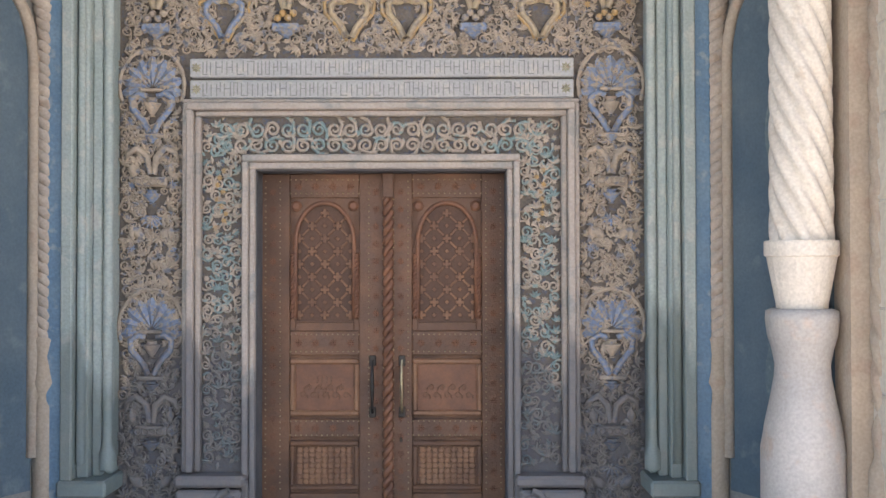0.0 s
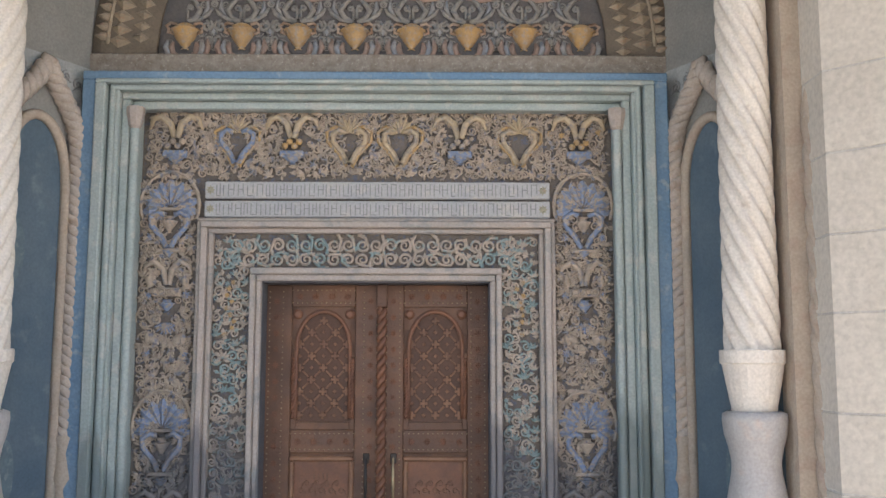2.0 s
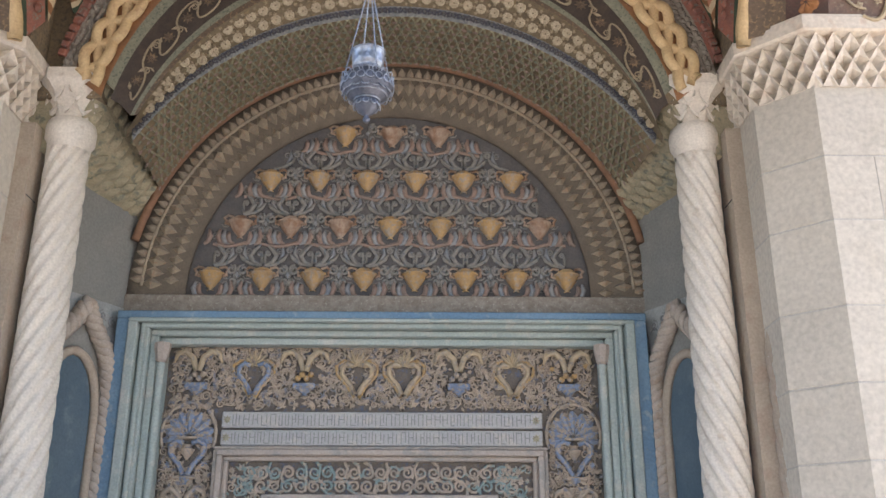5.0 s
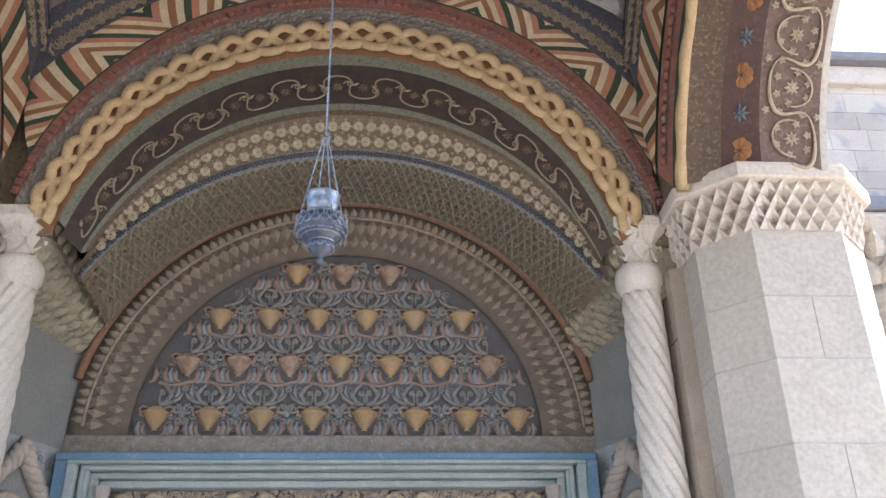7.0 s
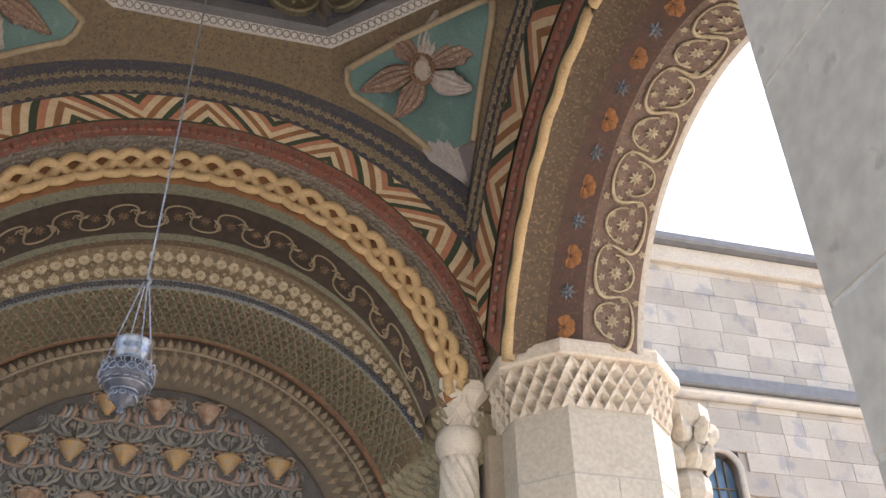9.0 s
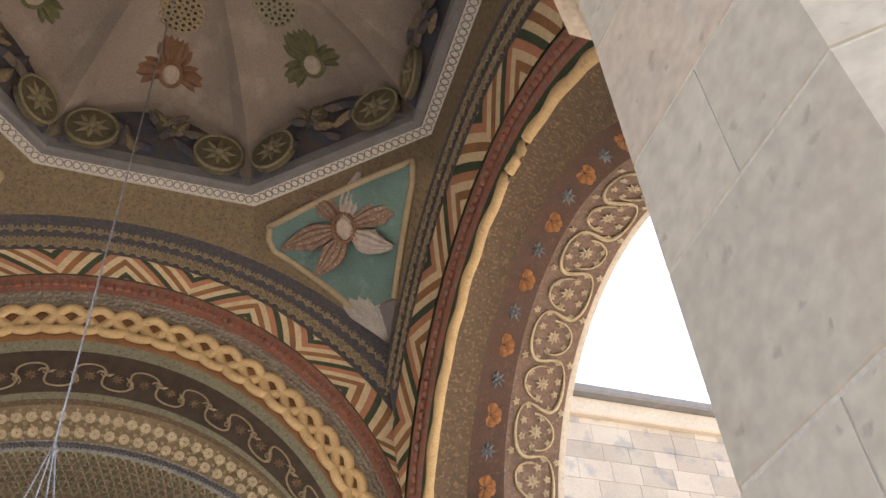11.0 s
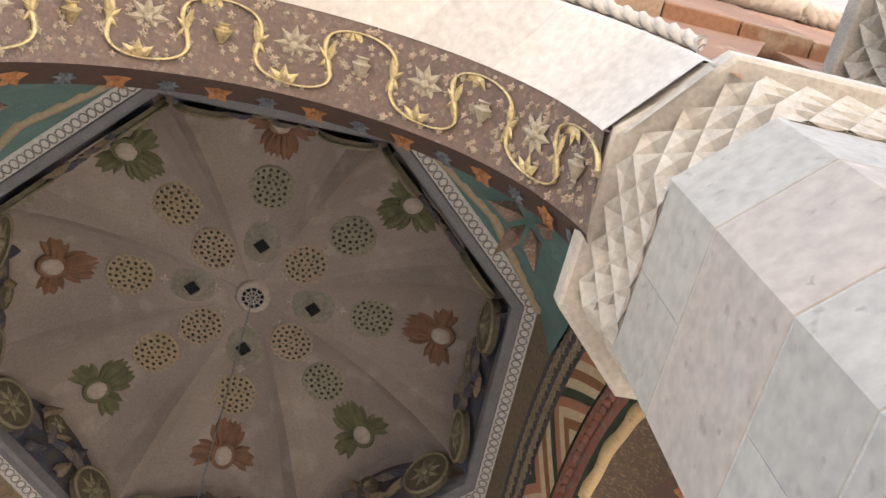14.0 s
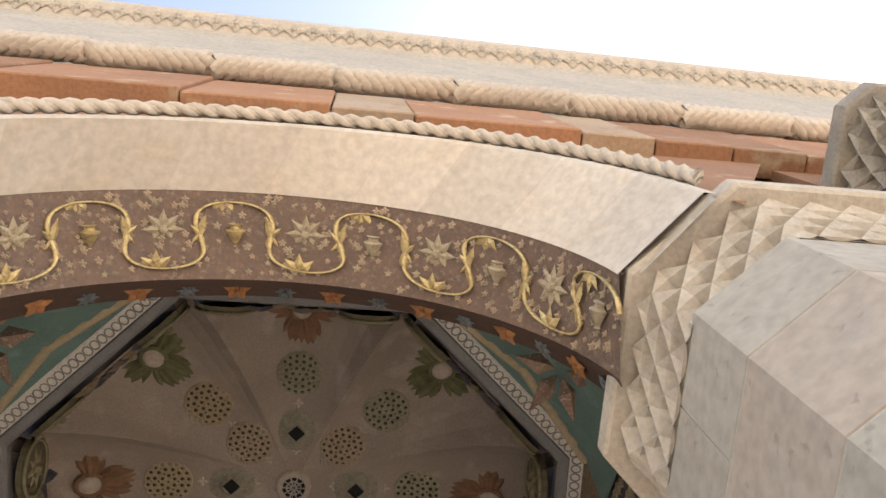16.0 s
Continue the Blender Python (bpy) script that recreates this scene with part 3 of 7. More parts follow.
    # middle and lower panels
    for z0, z1, mm in ((0.97, 1.34, M_WOOD2), (0.49, 0.81, M_WOOD)):
        part("panel_moulding", acc(box(c - pw, c + pw, 0.176, 0.217, z1 - 0.035, z1, 0.01), box(c - pw, c + pw, 0.176, 0.217, z0, z0 + 0.035, 0.01), box(c - pw, c - pw + 0.035, 0.176, 0.217, z0 + 0.03, z1 - 0.03, 0.01), box(c + pw - 0.035, c + pw, 0.176, 0.217, z0 + 0.03, z1 - 0.03, 0.01)), mm, leafd)
        part("panel_field", box(c - pw + 0.03, c + pw - 0.03, 0.203, 0.217, z0 + 0.03, z1 - 0.03, 0.004), M_WOOD3 if mm is M_WOOD2 else M_WOOD, leafd)
        if mm is M_WOOD:
            lo = Acc()
            for i in range(-4, 5):
                for j in range(7):
                    lo.add(box(-0.018, 0.018, -0.01, 0, -0.018, 0.018, 0.005), pose(c + i * 0.04, 0.204, z0 + 0.055 + j * 0.034, 0, 45 if (i + j) % 2 else 0))
            part("lozenge_field", lo, M_WOOD2, leafd, kind="stuff")
        else:
            rel = Acc()
            for i in range(9):
                rel.add(scroll(0.02, 0.004, 1 if i % 2 else -1), pose(c - 0.14 + 0.035 * i, 0.203, 1.1 + 0.05 * (i % 2)))
            if side < 0:
                for i in range(4):
                    rel.add(box(-0.006, 0.006, -0.008, 0, -0.022, 0.022), pose(c - 0.05 + 0.03 * i, 0.203, 1.2))
                    rel.add(box(-0.016, 0.016, -0.008, 0, -0.004, 0.004), pose(c - 0.05 + 0.03 * i, 0.203, 1.115 + 0.02 * (i % 2)))
            part("panel_carving", rel, M_WOOD, leafd)
    st, inlays = Acc(), []
    stud = lathe([(0.001, 0.006), (0.005, 0.004), (0.006, 0)], 6)
    for x in (x0 + 0.03, x0 + 0.125, x1 - 0.03, x1 - 0.125):
        for j in range(52):
            st.add(stud, pose(x, 0.186, 0.5 + 0.039 * j, 90))
    for z in (1.385, 1.495, 0.845, 0.935, 2.41, 2.5):
        for j in range(14):
            st.add(stud, pose(c - 0.22 + 0.034 * j, 0.188, z, 90))
    for x in (x0 + 0.078, x1 - 0.078):
        for j in range(18):
            inlays.append(pose(x, 0.186, 0.5 + 0.113 * j))
    for z in (1.44, 0.89, 2.455):
        for j in range(4):
            inlays.append(pose(c - 0.17 + 0.113 * j, 0.186, z))
    part("stud_pattern", st, M_BRASS, leafd, "rows of tiny pale inlaid studs", kind="stuff")
    star = bpy.data.meshes.get("star_inlay") or acc(flower(8, 0.032, 0.15)).mesh("star_inlay")
    for m in inlays:
        part("star_inlay", star, M_WOOD3, leafd).matrix_basis = m
    hx = (x0 + 0.085) if side > 0 else (x1 - 0.1)
    h = part("handle", tube([(hx, 0.185, 1.33), (hx, 0.145, 1.3), (hx, 0.14, 1.16), (hx, 0.145, 1.02), (hx, 0.185, 0.99)], [0.008, 0.009, 0.014, 0.009, 0.008], 6), M_BRASS if side > 0 else M_IRON, leafd, "worn metal pull handle", True)
    for hz in (0.96, 1.29):
        part("handle_plate", box(hx - 0.022, hx + 0.022, 0.178, 0.187, hz, hz + 0.07, 0.004), M_IRON, h)
    if side > 0:
        part("keyhole", acc(box(0.105, 0.122, 0.178, 0.187, 0.8, 0.835, 0.004)), M_IRON, leafd)
    else:
        part("twisted_mullion", rope([(0.032, 0.165, GZ + 0.08), (0.032, 0.165, 2.38)], 0.034, 2, 0.13, 7), M_WOOD3, leafd, "twisted rope moulding", True)
        part("mullion_block", box(-0.005, 0.07, 0.14, 0.19, 2.38, 2.54, 0.006), M_WOOD, leafd)
    return leafd

door_leaf(-1)
door_leaf(1)

# -------- mouldings round the opening
def stepped(name, steps, zb, material, label):
    """Nested rectangular mouldings, each (outer x, inner x, outer z, inner z, front y)."""
    root = None
    for xo, xi, zo, zi, y in steps:
        a = acc(box(-xo, -xi, y, 0.02, zb, zi, 0.008), box(xi, xo, y, 0.02, zb, zi, 0.008), box(-xo, xo, y, 0.02, zi, zo, 0.008))
        if root is None:
            root = solid(name, a, material, label, "moulding")
        else:
            part("moulding_step", a, material, root)
    return root

stepped("trim_opening", [(0.83, 0.79, 2.595, 2.55, -0.03), (0.87, 0.83, 2.64, 2.595, -0.055)], GZ, M_BEIGE, "plain beige stone moulding round the doorway")
# shade of the deep reveal is painted in as a dark colour
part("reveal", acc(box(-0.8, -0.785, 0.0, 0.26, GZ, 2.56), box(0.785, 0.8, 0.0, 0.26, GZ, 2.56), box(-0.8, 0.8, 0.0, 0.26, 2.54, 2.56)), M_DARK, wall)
stepped("trim_outer", [(1.165, 1.13, 2.915, 2.88, -0.05), (1.21, 1.165, 2.96, 2.915, -0.09), (1.24, 1.21, 2.985, 2.96, -0.06)], 0.66, M_BEIGE, "beige stone moulding framing the carved jambs")
for s in (-1, 1):
    br = thing("scroll_bracket", "beige stone scroll bracket under the moulding", "bracket", "scroll brackets", at=(s * 1.04, -0.05, 0.4))
    part("block", box(s * 1.06 - 0.2, s * 1.06 + 0.2, -0.12, 0.02, GZ, 0.56, 0.015), M_BEIGE, br)
    part("cap", box(s * 1.05 - 0.22, s * 1.05 + 0.22, -0.14, 0.02, 0.58, 0.65, 0.02), M_BEIGE, br)
    part("volute", tube([(s * 0.93 + x, -0.13, 0.47 + z) for x, _, z in spiral(1.5, 0.095, 18, s)], 0.022, 6), M_BEIGE, br, smooth=True)

# -------- carved foliage of the jambs
SPRAY_J = acc(*[(acanthus(0.08, 0.034, 0.026), pose(0, 0, 0, 0, an)) for an in (-60, -20, 20, 60)])
SPRAY_J = (np.concatenate(SPRAY_J.v), SPRAY_J.f)
random.seed(3)
jamb = Acc()
jteal, jgold = Acc(), Acc()
S1, S2 = scroll(0.05, 0.014, 1), scroll(0.05, 0.014, -1)
LF, FL, FN = leaf(0.07, 0.035, 0.014), flower(8, 0.04, 0.25), fan(7, 0.08, 75, 0.3, 0.2)
for s in (-1, 1):
    for j in range(30):
        z = 0.73 + 0.072 * j
        for k in (-1.5, -0.5, 0.5, 1.5):
            x = s * (1.0 + 0.062 * k)
            tgt = jteal if random.random() < 0.34 else jamb
            q = random.random()
            tgt.add(S1 if q < 0.27 else S2 if q < 0.52 else (FL if q < 0.64 else SPRAY_J), T(x + random.uniform(-0.012, 0.012), 0.0, z + random.uniform(-0.02, 0.02), random.uniform(0.55, 0.78), ry=random.uniform(-180, 180) if q < 0.7 else 0))
            jamb.add(LF, T(x + random.uniform(-0.04, 0.04), 0.0, z + random.uniform(-0.04, 0.04), 0.8, ry=random.uniform(-180, 180)))
    for j in range(9):
        jgold.add(FL, T(s * (1.0 + random.uniform(-0.04, 0.04)), -0.012, 2.18 + 0.045 * j, 0.55))
    for z in (1.47, 1.6, 0.85):
        jteal.add(lathe([(0.004, -0.022), (0.012, -0.016), (0.014, -0.02), (0.038, -0.014), (0.042, 0)], 12), pose(s * 1.0 - 0.045, 0, z, -90) @ Matrix.Diagonal((1, 1, -1, 1)))
for j in range(21):
    x = -0.98 + 0.098 * j
    for k in range(2):
        q = random.random()
        (jteal if random.random() < 0.25 else jamb).add(S1 if q < 0.5 else S2, T(x, 0, 2.70 + 0.1 * k, 0.92, ry=random.uniform(-180, 180)))
    jamb.add(LF, T(x + 0.04, 0, 2.75, 0.9, ry=random.uniform(-180, 180)))
part("jamb_foliage", jamb, M_JAMB, wall, "carved scrolling foliage of painted stone", True, "stuff")
part("teal_foliage", jteal, M_TEAL, wall, "carved foliage painted teal", True, "stuff")
part("gilded_foliage", jgold, M_GOLD, wall, "gilded carved flowers", True, "stuff")

# -------- carved pilasters with urns and fans, and the frieze above
carve, cblue = Acc(), Acc()
pils = thing("carved_pilasters", "carved stone pilaster strips with blue painted urns and fans", "relief", kind="structure")
random.seed(5)
BIGFAN, URN, HRT = petal_fan(9, 0.205, 98, 0.36, 0.16), vase(0.16, 0.2), heart(0.27, 0.25, 0.021)
SPRAY = acc(*[(acanthus(0.085, 0.036, 0.026), pose(0, 0, 0, 0, an)) for an in (-70, -35, 0, 35, 70)])
SPRAY = (np.concatenate(SPRAY.v), SPRAY.f)
BERRY = lathe([(0.001, -0.017), (0.011, -0.011), (0.014, 0.0)], 6)
GRAPE = acc(*[(BERRY, pose(dx, 0, dz, -90)) for dx, dz in ((0, -0.035), (-0.012, -0.016), (0.012, -0.016), (-0.024, 0.004), (0, 0.004), (0.024, 0.004), (-0.012, 0.024), (0.012, 0.024), (0, 0.042))])
GRAPE = (np.concatenate(GRAPE.v), GRAPE.f)
def tendrils(x0, x1, z0, z1, step, target, avoid=()):
    z = z0
    while z < z1:
        x = x0
        while x < x1:
            if not any(abs(x - a) < w and abs(z - b) < h for a, b, w, h in avoid):
                q = random.random()
                (target.add(GRAPE, T(x, -0.006, z, random.uniform(0.8, 1.1))) if q > 0.93 else target).add(S1 if q < 0.2 else S2 if q < 0.4 else FL if q < 0.5 else SPRAY, T(x + random.uniform(-0.015, 0.015), 0, z + random.uniform(-0.015, 0.015), random.uniform(0.46, 0.74), ry=random.uniform(-180, 180)))
                target.add(LF, T(x + step / 2, 0, z + random.uniform(-0.02, 0.03), 0.62, ry=random.uniform(-180, 180)))
            x += step
        z += step
for s in (-1, 1):
    cx = s * 1.445
    marks = []
    for zt in (3.18, 1.66):
        part("fan", Acc().add(BIGFAN, T(cx, 0.0, zt - 0.12, 1)), M_BLUE, pils, "blue painted fan of leaves")
        part("heart", Acc().add(HRT, T(cx, -0.012, zt - 0.4, 1)), M_BLUE, pils, "blue heart-shaped vase handles", True)
        part("urn", acc((vase(0.11, 0.12), T(cx, 0, zt - 0.3)), (box(-0.085, 0.085, -0.035, 0, -0.012, 0.012, 0.004), T(cx, 0, zt - 0.42)), (box(-0.07, 0.07, -0.03, 0, -0.01, 0.01, 0.004), T(cx, 0, zt - 0.13))), M_CARVE, pils)
        part("garland", tube([(cx + 0.205 * math.cos(t), -0.012, zt - 0.1 + 0.235 * math.sin(t)) for t in (radians(-25 + 230 * i / 24) for i in range(25))], [0.011 + 0.005 * (i % 2) for i in range(25)], 5), M_CARVE, pils)
        marks.append((cx, zt - 0.2, 0.06, 0.17))
    for zt in (2.62, 1.06):
        part("palm_pair", acc(*[(tube([(sg * 0.01, 0, 0), (sg * 0.03, -0.01, 0.11), (sg * 0.09, -0.015, 0.165), (sg * 0.15, -0.01, 0.13), (sg * 0.165, 0, 0.07)], [0.02, 0.022, 0.024, 0.02, 0.01], 6), T(cx, 0, zt - 0.1)) for sg in (-1, 1)]), M_CARVE, pils, smooth=True)
        part("basket", acc((box(-0.1, 0.1, -0.045, 0, -0.03, 0.03, 0.01), T(cx, 0, zt - 0.15)), *[(tube([(x, -0.05, 0) for x in ()] or [(0.02 * math.cos(t), -0.05, 0.02 * math.sin(t)) for t in (2 * math.pi * i / 8 for i in range(8))], 0.006, 4, closed=True), T(cx - 0.069 + 0.046 * i, 0, zt - 0.15)) for i in range(4)]), M_CARVE, pils)
        part("blue_cup", acc((vase(0.11, 0.09), T(cx, 0, zt - 0.29)), (vase(0.1, 0.07), T(cx, 0, zt + 0.09))), M_BLUE, pils, "small blue painted cup")
        part("volute_pair", acc(*[(tube(spiral(1.4, 0.035, 12, sg), 0.01, 5), T(cx + sg * 0.06, -0.01, zt - 0.34)) for sg in (-1, 1)]), M_CARVE, pils, smooth=True)
        part("bird_pair", acc(*[(lathe([(0.002, -0.06), (0.03, -0.03), (0.036, 0), (0.02, 0.04), (0.002, 0.06)], 8), pose(cx + sg * 0.09, 0, zt - 0.47, 0, sg * 50)) for sg in (-1, 1)]), M_CARVE, pils, smooth=True)
        part("small_fan", Acc().add(fan(7, 0.1, 70, 0.3, 0.15), pose(cx, 0, zt - 0.36, 0, 180)), M_BLUE, pils)
        marks.append((cx, zt - 0.2, 0.06, 0.2))
    tendrils(cx - 0.165, cx + 0.17, 0.45, 3.25, 0.052, carve, marks)
    for z in (0.9, 2.05, 2.45, 2.86):
        for sg in (-1, 1):
            cblue.add(FL, T(cx + sg * 0.13, -0.004, z, 0.85))
            carve.add(lathe([(0.002, -0.05), (0.026, -0.02), (0.03, 0.01), (0.002, 0.055)], 8), T(cx + sg * 0.12, -0.004, z + 0.1))
part("tendrils", carve, M_CARVE, pils, "carved stone tendrils and fruit", True, "stuff")
part("blue_flowers", cblue, M_BLUE, pils, "", True, "stuff")

frieze = thing("carved_frieze", "carved stone frieze of palmettes, hearts and urns with gilding", "relief", kind="structure")
fx = [-1.42, -0.99, -0.6, -0.2, 0.16, 0.58, 1.0, 1.42]
kinds = ["horn", "palm", "horn", "palm", "palm", "horn", "palm", "horn"]
avoid = []
for x, kd in zip(fx, kinds):
    if kd == "palm":
        part("palmette", Acc().add(fan(9, 0.15, 88, 0.22, 0.12), T(x, -0.006, 3.6)), M_FRIEZE, frieze)
        part("heart", Acc().add(heart(0.24, 0.24, 0.02), T(x, -0.014, 3.38)), M_BLUE if x < -0.5 else M_FRIEZE, frieze, smooth=True)
        part("heart_rim", Acc().add(heart(0.33, 0.29, 0.014), T(x, -0.006, 3.355)), M_GOLD, frieze, smooth=True)
    else:
        for sg in (-1, 1):
            part("horn", tube([(x + sg * 0.01, -0.01, 3.56), (x + sg * 0.04, -0.02, 3.66), (x + sg * 0.1, -0.025, 3.71), (x + sg * 0.16, -0.02, 3.69), (x + sg * 0.185, -0.01, 3.62)], [0.022, 0.026, 0.026, 0.022, 0.01], 6), M_FRIEZE, frieze, smooth=True)
        part("basket", acc((box(-0.085, 0.085, -0.05, 0, -0.025, 0.025, 0.008), T(x, 0, 3.44)), (vase(0.15, 0.09), T(x, 0, 3.37))), M_BLUE, frieze)
        part("fruit", acc(*[(lathe([(0.002, -0.024), (0.02, -0.014), (0.024, 0), (0.02, 0.014), (0.002, 0.024)], 8), T(x - 0.05 + 0.033 * i, -0.03, 3.5 + 0.03 * (i % 2))) for i in range(4)]), M_GOLD if -0.8 < x < -0.3 or x > 1.3 else M_CARVE, frieze, smooth=True)
    avoid.append((x, 3.52, 0.07, 0.12))
fr, fgold = Acc(), Acc()
tendrils(-1.6, 1.62, 3.31, 3.8, 0.053, fr, avoid)
for x in (1.22, 1.3, 1.56, 1.58):
    fgold.add(FL, T(x, -0.02, 3.6 + random.uniform(-0.04, 0.05), 0.7))
part("tendrils", fr, M_CARVE, frieze, "carved stone tendrils", True, "stuff")
part("gilded_bits", fgold, M_GOLD, frieze, "", True, "stuff")

# -------- the inscription: two slabs of letters that cannot be read
ins = thing("inscription", "two grey stone slabs with rows of engraved letters", "inscription", kind="structure")
random.seed(8)
for z0, z1 in ((2.992, 3.11), (3.125, 3.245)):
    sl = part("slab", box(-1.2, 1.21, -0.035, 0.02, z0, z1, 0.008), M_SLATE, ins)
    let = Acc()
    x = -1.12
    while x < 1.12:
        h = (z1 - z0) * 0.74
        w = random.choice((0.012, 0.03, 0.04, 0.045))
        zc = (z0 + z1) / 2
        let.add(box(x, x + 0.0065, -0.0368, -0.03, zc - h / 2, zc + h / 2 * random.uniform(0.6, 1)))
        if w > 0.02:
            let.add(box(x + w - 0.0065, x + w, -0.0368, -0.03, zc - h / 2 * random.uniform(0.4, 1), zc + h / 2))
            bar = zc + random.choice((-0.5, 0, 0.42)) * h
            let.add(box(x, x + w, -0.0368, -0.03, bar, bar + 0.006))
        x += w + random.uniform(0.014, 0.024)
    part("letter_bars", let, M_LETTER, sl, "engraved dark letter strokes")
    part("end_ornament", acc(*[(FL, T(sx * 1.16, -0.035, (z0 + z1) / 2, 0.9)) for sx in (-1, 1)]), M_MEDG, sl)

# -------- stepped green frame, colonnettes and blue border
fr0 = stepped("trim_green_frame", [(1.70, 1.655, 3.80, 3.745, -0.10), (1.76, 1.70, 3.845, 3.80, -0.16), (1.83, 1.76, 3.875, 3.845, -0.22), (1.90, 1.83, 3.905, 3.875, -0.30)], 0.66, M_FRAME, "grey-green painted stepped stone frame round the portal")
part("roll", tube([(-1.80, -0.225, 0.75), (-1.80, -0.225, 3.865), (1.80, -0.225, 3.865), (1.80, -0.225, 0.75)], 0.03, 8), M_FRAME, fr0, smooth=True)
part("foot", acc(box(-1.92, -1.62, -0.31, 0.02, 0.56, 0.66, 0.015), box(1.62, 1.92, -0.31, 0.02, 0.56, 0.66, 0.015)), M_FRAME, fr0)
stepped("trim_blue_border", [(1.995, 1.90, 3.965, 3.905, -0.275)], GZ, M_BORDER, "blue painted border of the portal")
for s in (-1, 1):
    co = thing("colonnette", "slim grey-green painted colonnette with small leaf capital", "column", "portal colonnettes", at=(s * 1.665, -0.15, 0.7))
    part("shaft", lathe([(0.05, 0.7), (0.05, 0.8), (0.032, 0.84), (0.03, 0.9), (0.03, 3.55), (0.036, 3.57), (0.03, 3.59)], 14), M_FRAME, co, smooth=True).matrix_basis = pose(s * 1.665, -0.15, 0)
    part("capital", lathe([(0.03, 3.59), (0.045, 3.61), (0.058, 3.68), (0.062, 3.7), (0.062, 3.74), (0.001, 3.745)], 8), M_BEIGE, co).matrix_basis = pose(s * 1.665, -0.15, 0, 0, 0, 22)
solid("trim_lintel_band", acc(box(-2.08, 2.12, -0.12, 0.02, 3.965, 4.14, 0.01)), M_GREYB, "dark brown stone band under the lunette", "moulding")

# ---------------------------------------------------------------- lunette
LZ = 4.14
lun = solid("lunette", loft([arc(XC, LZ, 0.01, -0.01), arc(XC, LZ, 1.6, -0.01)]), M_LUN, "half-round dark carved panel with rows of gilded cups", "relief")
lun["kind"] = "structure"
random.seed(11)
CUP = lathe([(r * 0.215, z * 0.19) for r, z in ((0.1, 0), (0.13, 0.03), (0.07, 0.08), (0.16, 0.18), (0.33, 0.45), (0.45, 0.7), (0.5, 0.72), (0.5, 0.77), (0.4, 0.79), (0.3, 0.82), (0.34, 0.9), (0.2, 1.0), (0.02, 1.0))], 18, 180, 360)
CUP = (np.array(CUP[0]) * np.where((np.arange(len(CUP[0])) % 19 % 2 == 1)[:, None], np.array([0.94, 0.9, 1.0]), 1.0), CUP[1])
HND = handled(0.17, 0.19)
cup_me, hnd_me = acc(CUP).mesh("cup", True), acc(HND).mesh("handles", True)
lscr, lpink, lblue = Acc(), Acc(), Acc()
rows = [(4.2, [-1.41 + 0.4035 * i for i in range(8)]), (4.64, [-1.21 + 0.4035 * i for i in range(7)]), (5.05, [-0.99 + 0.397 * i for i in range(6)]), (5.46, [-0.39, 0.0, 0.39])]
